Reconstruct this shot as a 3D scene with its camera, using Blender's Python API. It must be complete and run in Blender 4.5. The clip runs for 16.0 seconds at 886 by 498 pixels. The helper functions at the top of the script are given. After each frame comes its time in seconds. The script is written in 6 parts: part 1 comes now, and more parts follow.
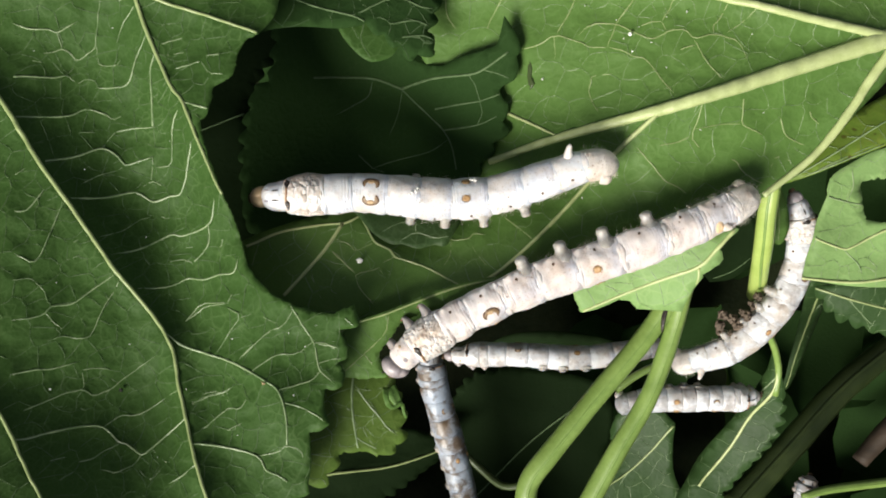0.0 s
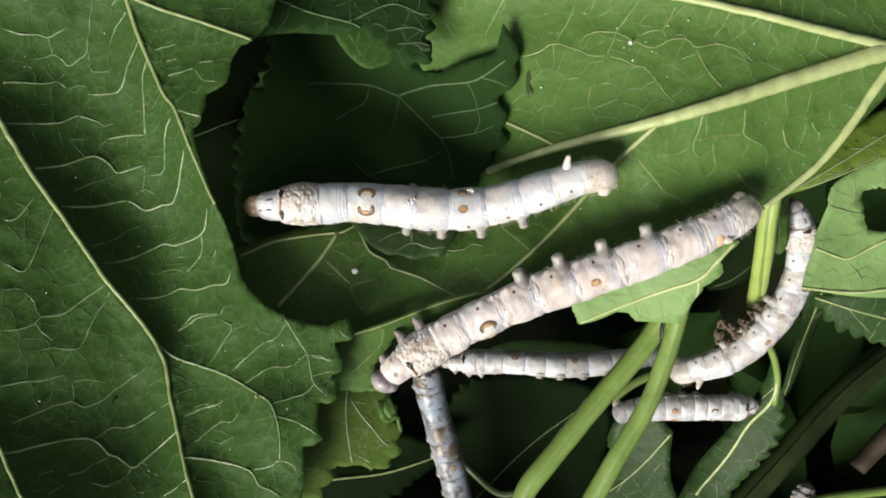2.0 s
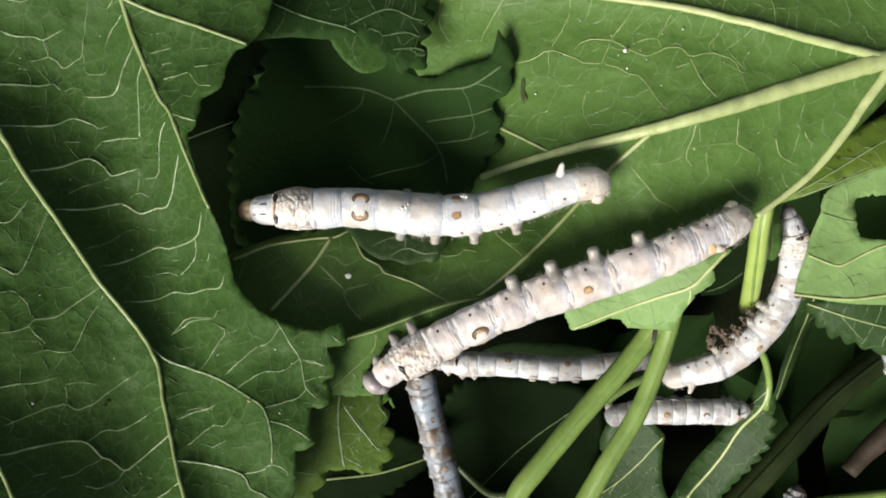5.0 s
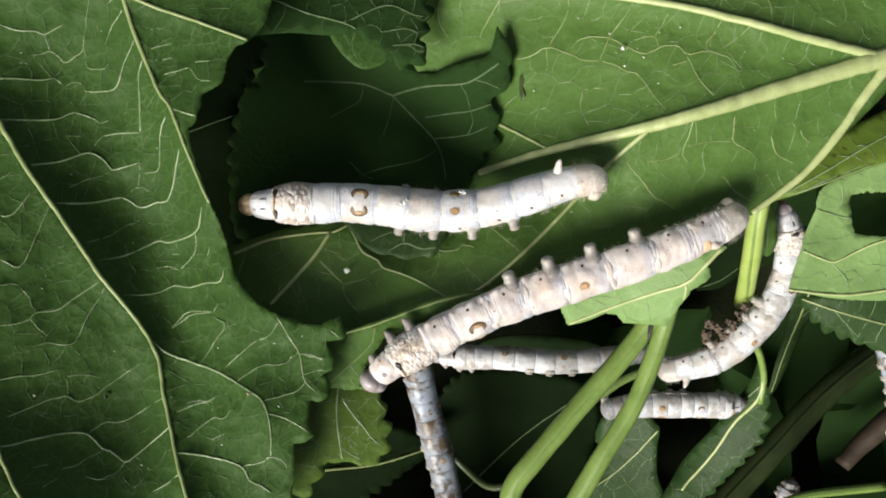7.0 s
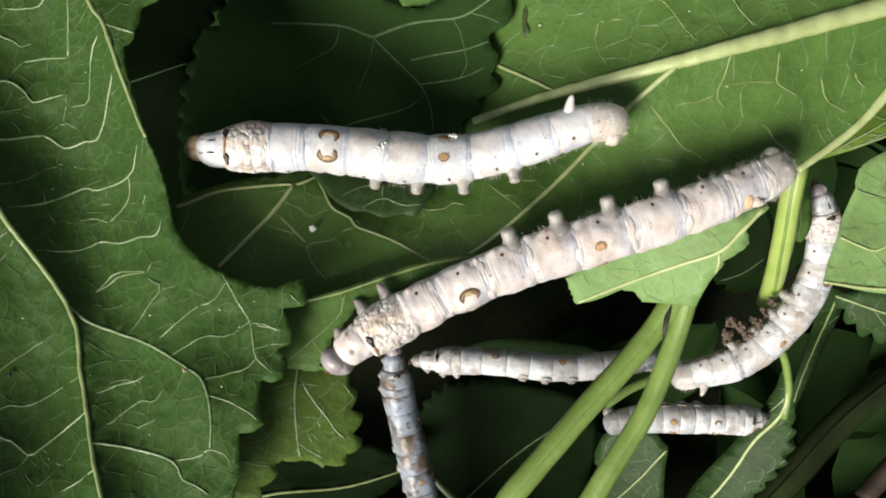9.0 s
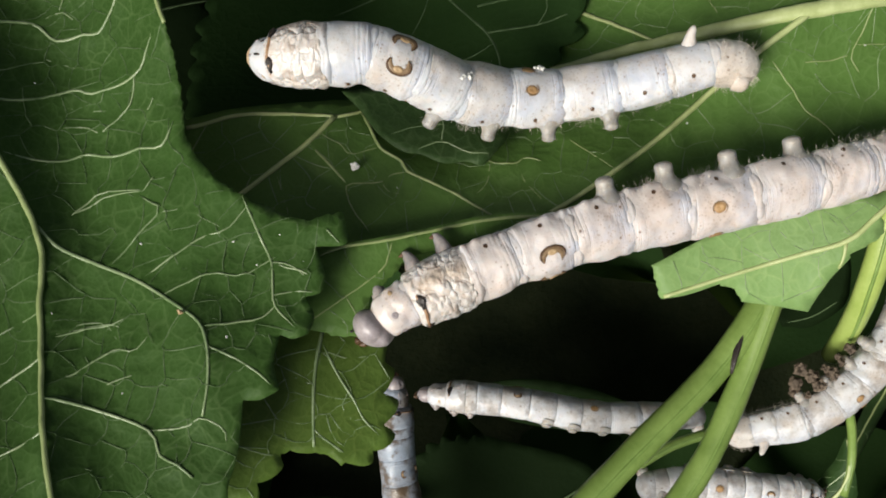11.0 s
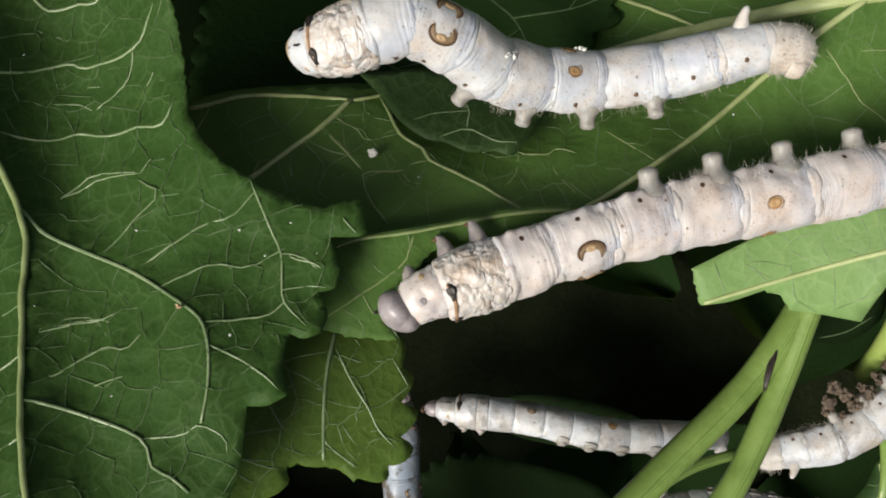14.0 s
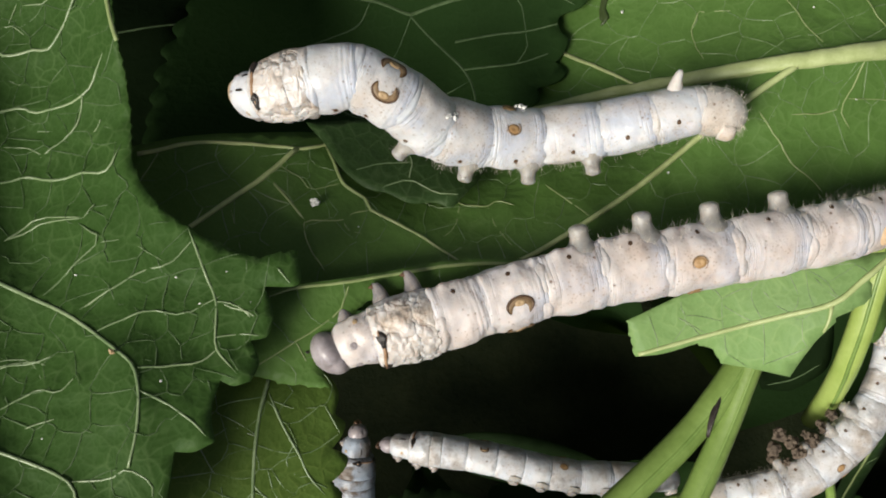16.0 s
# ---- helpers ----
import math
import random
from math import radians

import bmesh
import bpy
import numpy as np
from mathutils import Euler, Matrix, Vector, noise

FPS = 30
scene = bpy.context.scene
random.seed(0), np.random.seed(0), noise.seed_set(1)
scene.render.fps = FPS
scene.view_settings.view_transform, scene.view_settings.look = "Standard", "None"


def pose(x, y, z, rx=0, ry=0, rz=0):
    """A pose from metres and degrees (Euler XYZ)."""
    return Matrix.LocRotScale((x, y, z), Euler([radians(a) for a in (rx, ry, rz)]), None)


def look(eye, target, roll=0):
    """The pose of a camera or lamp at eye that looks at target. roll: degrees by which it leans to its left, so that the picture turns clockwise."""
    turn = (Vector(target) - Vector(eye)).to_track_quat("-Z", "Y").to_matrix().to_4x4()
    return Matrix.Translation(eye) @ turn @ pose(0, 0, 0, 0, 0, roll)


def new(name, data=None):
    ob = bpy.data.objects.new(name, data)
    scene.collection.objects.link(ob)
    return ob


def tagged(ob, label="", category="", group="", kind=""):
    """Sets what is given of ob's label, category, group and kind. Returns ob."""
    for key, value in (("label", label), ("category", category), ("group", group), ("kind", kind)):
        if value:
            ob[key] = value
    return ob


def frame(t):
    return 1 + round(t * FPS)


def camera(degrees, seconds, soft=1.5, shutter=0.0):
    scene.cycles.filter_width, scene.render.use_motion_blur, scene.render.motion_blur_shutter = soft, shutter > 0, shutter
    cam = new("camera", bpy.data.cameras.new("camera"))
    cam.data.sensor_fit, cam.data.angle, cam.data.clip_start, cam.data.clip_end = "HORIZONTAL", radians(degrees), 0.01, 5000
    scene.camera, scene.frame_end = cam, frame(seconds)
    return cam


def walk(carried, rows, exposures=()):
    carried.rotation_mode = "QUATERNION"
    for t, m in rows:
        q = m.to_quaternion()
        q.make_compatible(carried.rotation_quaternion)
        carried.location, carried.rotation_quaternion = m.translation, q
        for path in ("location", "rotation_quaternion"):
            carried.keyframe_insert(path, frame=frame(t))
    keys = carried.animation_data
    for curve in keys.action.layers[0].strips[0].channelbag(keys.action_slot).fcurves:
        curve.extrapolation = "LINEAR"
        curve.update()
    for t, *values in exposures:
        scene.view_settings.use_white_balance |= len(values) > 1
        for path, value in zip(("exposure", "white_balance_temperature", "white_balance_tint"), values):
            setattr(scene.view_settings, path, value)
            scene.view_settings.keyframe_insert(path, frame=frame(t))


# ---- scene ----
cam = camera(52.59, 16.0, 1.9)
EXPOSURE = 0.54
ROWS = [
    (0, 0.00000, 0.00000, 0.15720, 0.000, -0.000, 0.000),
    (0.5, -0.00000, 0.00026, 0.15565, -0.086, 0.006, 0.090),
    (1, 0.00011, 0.00142, 0.15581, -0.185, -0.054, 0.162),
    (1.5, 0.00034, 0.00210, 0.15502, -0.314, -0.139, 0.243),
    (2, 0.00013, 0.00282, 0.15481, -0.294, -0.177, 0.276),
    (2.5, -0.00088, 0.00345, 0.15445, -0.356, -0.324, 0.413),
    (3, -0.00054, 0.00428, 0.15441, -0.310, -0.194, 0.445),
    (3.5, 0.00082, 0.00387, 0.15530, -0.300, -0.131, 0.579),
    (4, 0.00069, 0.00481, 0.15528, -0.336, -0.209, 0.659),
    (6.5, 0.00079, 0.00470, 0.15598, -1.158, -0.488, 0.986),
    (7, 0.00065, 0.00570, 0.15678, -1.238, -0.516, 1.062),
    (7.5, 0.00067, 0.00666, 0.15705, -1.137, -0.607, 1.110),
    (8, 0.00076, 0.00757, 0.15803, -1.128, -0.665, 1.176),
    (8.5, 0.00014, 0.00232, 0.14718, -0.497, -0.786, 1.294),
    (9, 0.00063, -0.00892, 0.12881, 1.792, -1.734, 2.222),
    (9.5, -0.00655, -0.01543, 0.11336, 4.720, -2.722, 4.152),
    (10, -0.00922, -0.01901, 0.10369, 6.547, -3.667, 5.616),
    (10.2, -0.01059, -0.02344, 0.09951, 7.493, -4.124, 6.079),
    (12.5, -0.01082, -0.03037, 0.09972, 9.149, -5.403, 7.491),
    (13, -0.01096, -0.02976, 0.09907, 8.946, -5.382, 7.667),
    (13.5, -0.01215, -0.03036, 0.09395, 9.353, -5.608, 7.727),
    (14, -0.01318, -0.02991, 0.08939, 9.839, -5.623, 7.981),
    (14.5, -0.01259, -0.03146, 0.09086, 10.322, -5.538, 8.176),
    (15, -0.01052, -0.03236, 0.09365, 10.689, -5.749, 8.332),
    (15.5, -0.00947, -0.02770, 0.09348, 10.863, -6.135, 8.654),
    (16, -0.00810, -0.02656, 0.09305, 11.160, -6.541, 9.256),
]
walk(cam, [(t, pose(x, y, z, rx, ry, rz)) for t, x, y, z, rx, ry, rz in ROWS],
     [(0.0, EXPOSURE + 0.08), (0.8, EXPOSURE + 0.05), (2.0, EXPOSURE - 0.12), (3.0, EXPOSURE - 0.04), (8.3, EXPOSURE - 0.04), (9.6, EXPOSURE - 0.15), (12.3, EXPOSURE - 0.45), (16.0, EXPOSURE - 0.41)])
MM = 0.001

# ---- light ----
world = bpy.data.worlds.new("sky")
scene.world = world
world.use_nodes = True
sky = world.node_tree.nodes.new("ShaderNodeTexSky")
sky.sky_type, sky.sun_disc = "NISHITA", False
sky.sun_elevation, sky.sun_rotation = radians(37), radians(217)
world.node_tree.nodes["Background"].inputs["Strength"].default_value = 0.043
hazy = world.node_tree.nodes.new("ShaderNodeHueSaturation")
hazy.inputs["Saturation"].default_value = 0.35
world.node_tree.links.new(sky.outputs[0], hazy.inputs["Color"])
world.node_tree.links.new(hazy.outputs[0], world.node_tree.nodes["Background"].inputs[0])
sun = new("sun", bpy.data.lights.new("sun", "SUN"))
sun.data.energy, sun.data.angle, sun.data.color = 4.7, radians(28), (1.0, 0.95, 0.86)
sun.matrix_world = look((-0.16, -0.21, 0.197), (0, 0, 0))


# ---- materials ----
def nodes_of(name):
    m = bpy.data.materials.new(name)
    m.use_nodes = True
    nt = m.node_tree
    return m, nt, nt.nodes["Principled BSDF"]


def add(nt, kind, **values):
    n = nt.nodes.new(kind)
    for key, v in values.items():
        n.inputs[key].default_value = v
    return n


def mix(nt, a, b, fac, mode="MIX"):
    """A colour mix: a, b and fac are sockets or values."""
    n = nt.nodes.new("ShaderNodeMix")
    n.data_type, n.blend_type = "RGBA", mode
    for socket, v in ((n.inputs[0], fac), (n.inputs[6], a), (n.inputs[7], b)):
        if isinstance(v, bpy.types.NodeSocket):
            nt.links.new(v, socket)
        else:
            socket.default_value = v if isinstance(v, float) else (*v, 1)
    return n.outputs[2]


def ramp(nt, socket, *stops):
    """Maps a value to greys: stops of (position, grey)."""
    n = nt.nodes.new("ShaderNodeValToRGB")
    while len(n.color_ramp.elements) < len(stops):
        n.color_ramp.elements.new(0.5)
    for e, (p, g) in zip(n.color_ramp.elements, stops):
        e.position, e.color = p, (g, g, g, 1)
    nt.links.new(socket, n.inputs[0])
    return n.outputs[0]


def noise_of(nt, coords, scale, detail=4.0, rough=0.55):
    n = add(nt, "ShaderNodeTexNoise", Scale=scale, Detail=detail, Roughness=rough)
    nt.links.new(coords, n.inputs["Vector"])
    return n.outputs["Fac"]


def math_of(nt, op, a, b=0.0):
    n = nt.nodes.new("ShaderNodeMath")
    n.operation = op
    for socket, v in zip(n.inputs, (a, b)):
        if isinstance(v, bpy.types.NodeSocket):
            nt.links.new(v, socket)
        else:
            socket.default_value = v
    return n.outputs[0]


def leaf_material(name, base, pale, cell=5.0, gloss=0.46, see_through=0.22, net=0.5, shine=0.2, specks=0.0):
    """Leaf blade: mottled green, a net of fine paler veins in cells of that many millimetres, light that shines through."""
    m, nt, bsdf = nodes_of(name)
    pos = nt.nodes.new("ShaderNodeTexCoord").outputs["Object"]
    wob = add(nt, "ShaderNodeTexNoise", Scale=160.0, Detail=2.0)
    nt.links.new(pos, wob.inputs["Vector"])
    bent = nt.nodes.new("ShaderNodeVectorMath")
    bent.operation = "MULTIPLY_ADD"
    bent.inputs[1].default_value = (0.003, 0.003, 0.003)
    nt.links.new(wob.outputs["Color"], bent.inputs[0])
    nt.links.new(pos, bent.inputs[2])
    lines = []
    for size, width in ((cell * 0.42, 0.07), (cell * 0.15, 0.12)):
        v = add(nt, "ShaderNodeTexVoronoi", Scale=1000.0 / size)
        v.feature = "DISTANCE_TO_EDGE"
        nt.links.new(bent.outputs[0], v.inputs["Vector"])
        lines.append((ramp(nt, v.outputs["Distance"], (0.0, 1.0), (width, 0.0)), ramp(nt, v.outputs["Distance"], (0.0, 0.0), (0.35, 1.0))))
    broad = noise_of(nt, pos, 45.0, 3.0)
    fine = noise_of(nt, pos, 900.0, 6.0, 0.7)
    dark = tuple(c * 0.84 for c in base)
    col = mix(nt, dark, tuple(c * 1.14 for c in base), ramp(nt, broad, (0.3, 0.0), (0.7, 1.0)))
    col = mix(nt, col, tuple(c * 1.5 for c in base), math_of(nt, "MULTIPLY", fine, 0.25))
    fade = ramp(nt, noise_of(nt, pos, 120.0, 2.0), (0.4, 0.15), (0.65, 1.0))
    col = mix(nt, col, pale, math_of(nt, "MULTIPLY", math_of(nt, "MULTIPLY", lines[0][0], fade), net * 0.5))
    col = mix(nt, col, tuple((a + b) / 2 for a, b in zip(base, pale)), math_of(nt, "MULTIPLY", lines[1][0], net * 0.35))
    if specks:
        dots = add(nt, "ShaderNodeTexVoronoi", Scale=420.0)
        nt.links.new(bent.outputs[0], dots.inputs["Vector"])
        some = math_of(nt, "MULTIPLY", ramp(nt, dots.outputs["Distance"], (0.14, 1.0), (0.24, 0.0)), ramp(nt, broad, (0.44, 0.0), (0.56, 1.0)))
        col = mix(nt, col, (0.06, 0.03, 0.012), math_of(nt, "MULTIPLY", some, specks))
    nt.links.new(col, bsdf.inputs["Base Color"])
    bsdf.inputs["Specular IOR Level"].default_value = shine
    nt.links.new(ramp(nt, fine, (0.2, gloss - 0.06), (0.8, gloss + 0.14)), bsdf.inputs["Roughness"])
    h = math_of(nt, "ADD", math_of(nt, "MULTIPLY", lines[0][1], -0.6), math_of(nt, "MULTIPLY", lines[1][1], -0.22))
    h = math_of(nt, "ADD", h, math_of(nt, "MULTIPLY", fine, 0.25))
    bump = add(nt, "ShaderNodeBump", Strength=0.22, Distance=0.0004)
    nt.links.new(h, bump.inputs["Height"])
    nt.links.new(bump.outputs[0], bsdf.inputs["Normal"])
    tr = nt.nodes.new("ShaderNodeBsdfTranslucent")
    nt.links.new(mix(nt, col, (0.35, 0.55, 0.06), 0.45), tr.inputs["Color"])
    both = nt.nodes.new("ShaderNodeMixShader")
    both.inputs[0].default_value = see_through
    nt.links.new(bsdf.outputs[0], both.inputs[1])
    nt.links.new(tr.outputs[0], both.inputs[2])
    nt.links.new(both.outputs[0], nt.nodes["Material Output"].inputs[0])
    return m


def plain_material(name, a, b, scale=300.0, rough=0.5, bump_size=0.0002, shine=0.5, sub=0.0):
    """Two tones mixed by noise at two scales, with fine relief."""
    m, nt, bsdf = nodes_of(name)
    pos = nt.nodes.new("ShaderNodeTexCoord").outputs["Object"]
    n1, n2 = noise_of(nt, pos, scale), noise_of(nt, pos, scale * 7, 5.0, 0.7)
    both = math_of(nt, "ADD", math_of(nt, "MULTIPLY", n1, 0.65), math_of(nt, "MULTIPLY", n2, 0.35))
    nt.links.new(mix(nt, a, b, ramp(nt, both, (0.35, 0.0), (0.65, 1.0))), bsdf.inputs["Base Color"])
    bsdf.inputs["Roughness"].default_value = rough
    bsdf.inputs["Specular IOR Level"].default_value = shine
    if sub:
        bsdf.inputs["Subsurface Weight"].default_value = sub
        bsdf.inputs["Subsurface Radius"].default_value = (0.0012, 0.0009, 0.0006)
    bump = add(nt, "ShaderNodeBump", Strength=0.6, Distance=bump_size)
    nt.links.new(both, bump.inputs["Height"])
    nt.links.new(bump.outputs[0], bsdf.inputs["Normal"])
    return m


def skin_material(name, white, tan, blue, wrinkle=1.0, tan_amount=0.5, dirt=0.0):
    """Silkworm skin: chalky white with tan stains, blue-grey folds towards one end of each segment, fine speckles."""
    m, nt, bsdf = nodes_of(name)
    pos = nt.nodes.new("ShaderNodeTexCoord").outputs["Object"]
    sep = nt.nodes.new("ShaderNodeSeparateXYZ")
    nt.links.new(pos, sep.inputs[0])
    info = nt.nodes.new("ShaderNodeObjectInfo")
    shift = nt.nodes.new("ShaderNodeVectorMath")
    shift.operation = "ADD"
    far = nt.nodes.new("ShaderNodeCombineXYZ")
    nt.links.new(math_of(nt, "MULTIPLY", info.outputs["Random"], 3.0), far.inputs[1])
    nt.links.new(pos, shift.inputs[0])
    nt.links.new(far.outputs[0], shift.inputs[1])
    p = shift.outputs[0]
    n0, n1, n2, n3 = noise_of(nt, p, 130.0, 2.0), noise_of(nt, p, 330.0, 3.0), noise_of(nt, p, 1000.0, 5.0, 0.65), noise_of(nt, p, 2800.0, 4.0)
    along = math_of(nt, "ADD", sep.outputs[0], math_of(nt, "MULTIPLY", math_of(nt, "SUBTRACT", n0, 0.5), 0.0042))
    ends = ramp(nt, math_of(nt, "MULTIPLY", along, 300.0), (0.45, 0.0), (0.85, 1.0))
    ends = math_of(nt, "MULTIPLY", ends, ramp(nt, n1, (0.32, 0.2), (0.6, 1.0)))
    col = mix(nt, white, tan, math_of(nt, "MULTIPLY", ramp(nt, n0, (0.42, 0.0), (0.70, 1.0)), tan_amount))
    col = mix(nt, col, blue, math_of(nt, "MULTIPLY", ends, 0.74))
    col = mix(nt, col, tuple(c * 0.7 for c in tan), math_of(nt, "MULTIPLY", ramp(nt, n2, (0.58, 0.0), (0.80, 1.0)), tan_amount))
    col = mix(nt, col, tuple(min(0.9, c * 1.12) for c in white), math_of(nt, "MULTIPLY", ramp(nt, n1, (0.52, 0.0), (0.66, 1.0)), 0.55))
    col = mix(nt, col, blue, math_of(nt, "MULTIPLY", ramp(nt, noise_of(nt, p, 210.0, 4.0, 0.6), (0.48, 0.0), (0.66, 1.0)), 0.45))
    dots = add(nt, "ShaderNodeTexVoronoi", Scale=560.0)
    nt.links.new(p, dots.inputs["Vector"])
    spots = math_of(nt, "MULTIPLY", ramp(nt, dots.outputs["Distance"], (0.06, 1.0), (0.13, 0.0)), ramp(nt, n2, (0.44, 0.0), (0.50, 1.0)))
    col = mix(nt, col, (0.15, 0.08, 0.04), math_of(nt, "MULTIPLY", spots, 0.8))
    pepper = add(nt, "ShaderNodeTexVoronoi", Scale=1250.0)
    nt.links.new(p, pepper.inputs["Vector"])
    grains = math_of(nt, "MULTIPLY", ramp(nt, pepper.outputs["Distance"], (0.10, 1.0), (0.20, 0.0)), ramp(nt, noise_of(nt, p, 420.0, 3.0), (0.44, 0.0), (0.56, 1.0)))
    col = mix(nt, col, (0.24, 0.16, 0.10), math_of(nt, "MULTIPLY", grains, 0.6))
    stipple = add(nt, "ShaderNodeTexVoronoi", Scale=2300.0)
    nt.links.new(p, stipple.inputs["Vector"])
    dust = math_of(nt, "MULTIPLY", ramp(nt, stipple.outputs["Distance"], (0.16, 1.0), (0.30, 0.0)), ramp(nt, n0, (0.44, 0.0), (0.62, 1.0)))
    col = mix(nt, col, tuple(c * 0.75 for c in tan), math_of(nt, "MULTIPLY", dust, 0.75))
    # fine ring folds, close together towards the joints
    long = nt.nodes.new("ShaderNodeVectorMath")
    long.operation = "MULTIPLY"
    long.inputs[1].default_value = (2600.0, 170.0, 170.0)
    nt.links.new(p, long.inputs[0])
    rings = math_of(nt, "MULTIPLY", ramp(nt, noise_of(nt, long.outputs[0], 1.0, 3.0, 0.5), (0.48, 0.0), (0.64, 1.0)), ramp(nt, math_of(nt, "MULTIPLY", math_of(nt, "ABSOLUTE", sep.outputs[0]), 300.0), (0.35, 0.0), (0.8, 1.0)))
    rings = math_of(nt, "MULTIPLY", rings, ramp(nt, noise_of(nt, p, 210.0, 2.0), (0.38, 0.0), (0.62, 1.0)))
    col = mix(nt, col, tuple(c * 0.7 for c in blue), math_of(nt, "MULTIPLY", ramp(nt, rings, (0.2, 0.0), (1.0, 1.0)), 0.38 * wrinkle))
    if dirt:
        caked = ramp(nt, noise_of(nt, p, 190.0, 5.0, 0.65), (0.50, 0.0), (0.60, 1.0))
        col = mix(nt, col, (0.10, 0.068, 0.04), math_of(nt, "MULTIPLY", caked, dirt))
    nt.links.new(col, bsdf.inputs["Base Color"])
    nt.links.new(ramp(nt, n2, (0.3, 0.28), (0.7, 0.50)), bsdf.inputs["Roughness"])
    bsdf.inputs["Subsurface Weight"].default_value = 0.45
    bsdf.inputs["Subsurface Radius"].default_value = (0.0014, 0.0011, 0.0009)
    bsdf.inputs["Subsurface Scale"].default_value = 1.0
    h = math_of(nt, "ADD", math_of(nt, "MULTIPLY", rings, -0.50 * wrinkle), math_of(nt, "MULTIPLY", n1, 0.9 * wrinkle))
    h = math_of(nt, "ADD", h, math_of(nt, "MULTIPLY", n2, 0.30))
    bump = add(nt, "ShaderNodeBump", Strength=0.42, Distance=0.0006)
    nt.links.new(h, bump.inputs["Height"])
    nt.links.new(bump.outputs[0], bsdf.inputs["Normal"])
    return m


def fold_material(name, white, tan, crease):
    """Crumpled skin behind the head: warm white, tan patches, sharp crooked creases coloured brown."""
    m, nt, bsdf = nodes_of(name)
    pos = nt.nodes.new("ShaderNodeTexCoord").outputs["Object"]
    wob = add(nt, "ShaderNodeTexNoise", Scale=420.0, Detail=3.0)
    nt.links.new(pos, wob.inputs["Vector"])
    bent = nt.nodes.new("ShaderNodeVectorMath")
    bent.operation = "MULTIPLY_ADD"
    bent.inputs[1].default_value = (0.0022, 0.0022, 0.0022)
    nt.links.new(wob.outputs["Color"], bent.inputs[0])
    nt.links.new(pos, bent.inputs[2])
    n1, n2 = noise_of(nt, pos, 300.0, 3.0), noise_of(nt, pos, 1500.0, 4.0, 0.6)
    lines = []
    for scale, stretch in ((1.0, (170.0, 330.0, 330.0)), (1.0, (620.0, 420.0, 420.0))):
        long = nt.nodes.new("ShaderNodeVectorMath")
        long.operation = "MULTIPLY"
        long.inputs[1].default_value = stretch
        nt.links.new(bent.outputs[0], long.inputs[0])
        lines.append(math_of(nt, "ABSOLUTE", math_of(nt, "SUBTRACT", noise_of(nt, long.outputs[0], scale, 2.0, 0.4), 0.5)))
    deep = math_of(nt, "MULTIPLY", ramp(nt, lines[0], (0.0, 1.0), (0.030, 0.0)), ramp(nt, n1, (0.40, 0.0), (0.54, 1.0)))
    col = mix(nt, white, tan, math_of(nt, "MULTIPLY", ramp(nt, n1, (0.44, 0.0), (0.66, 1.0)), 0.75))
    col = mix(nt, col, tan, math_of(nt, "MULTIPLY", ramp(nt, lines[1], (0.0, 1.0), (0.03, 0.0)), 0.35))
    col = mix(nt, col, crease, math_of(nt, "MULTIPLY", deep, 0.55))
    col = mix(nt, col, tan, math_of(nt, "MULTIPLY", ramp(nt, n2, (0.56, 0.0), (0.75, 1.0)), 0.5))
    nt.links.new(col, bsdf.inputs["Base Color"])
    bsdf.inputs["Roughness"].default_value = 0.42
    bsdf.inputs["Subsurface Weight"].default_value = 0.35
    bsdf.inputs["Subsurface Radius"].default_value = (0.0012, 0.0009, 0.0007)
    bsdf.inputs["Subsurface Scale"].default_value = 1.0
    h = math_of(nt, "ADD", math_of(nt, "MULTIPLY", ramp(nt, lines[0], (0.0, 0.0), (0.14, 1.0)), 1.0), math_of(nt, "MULTIPLY", ramp(nt, lines[1], (0.0, 0.0), (0.12, 1.0)), 0.4))
    bump = add(nt, "ShaderNodeBump", Strength=0.65, Distance=0.0005)
    nt.links.new(h, bump.inputs["Height"])
    nt.links.new(bump.outputs[0], bsdf.inputs["Normal"])
    return m


M_LEAF_A = leaf_material("leaf_underside_deep", (0.034, 0.077, 0.016), (0.22, 0.33, 0.13), 5.5, 0.52, 0.13, 0.32, 0.11)
M_LEAF_B = leaf_material("leaf_underside_light", (0.080, 0.158, 0.034), (0.30, 0.42, 0.17), 5.0, net=0.26)
# Underside green darkened to carry the shade beneath the silkworm.
M_LEAF_C = leaf_material("leaf_underside_painted_shade", (0.024, 0.052, 0.014), (0.16, 0.23, 0.10), 5.0, 0.5)
# Ordinary leaf green darkened: shade of hollow and heap is in its colour.
M_LEAF_D = leaf_material("leaf_deep_shade", (0.021, 0.048, 0.013), (0.06, 0.11, 0.04), 4.5, 0.75, 0.10, 0.4, 0.03)
M_LEAF_F = leaf_material("leaf_pale", (0.185, 0.305, 0.105), (0.42, 0.55, 0.22), 6.0)
M_LEAF_G = leaf_material("leaf_olive", (0.078, 0.135, 0.024), (0.30, 0.38, 0.10), 4.2, 0.4, 0.25, 0.35)
# Near-black green: the shade deep under the heap is put into the colour.
M_LEAF_DEEP = leaf_material("leaf_painted_shade", (0.0075, 0.016, 0.005), (0.022, 0.04, 0.014), 5.0, 0.7, 0.1, 0.4, 0.04)
# Darker leaf green: the lower heap's shade is put into the colour.
M_LEAF_LOW = leaf_material("leaf_low_shade", (0.022, 0.05, 0.013), (0.14, 0.22, 0.08), 5.0, 0.5, 0.15, 0.2)
M_VEIN = plain_material("vein_pale", (0.31, 0.37, 0.145), (0.42, 0.48, 0.225), 500.0, 0.42)
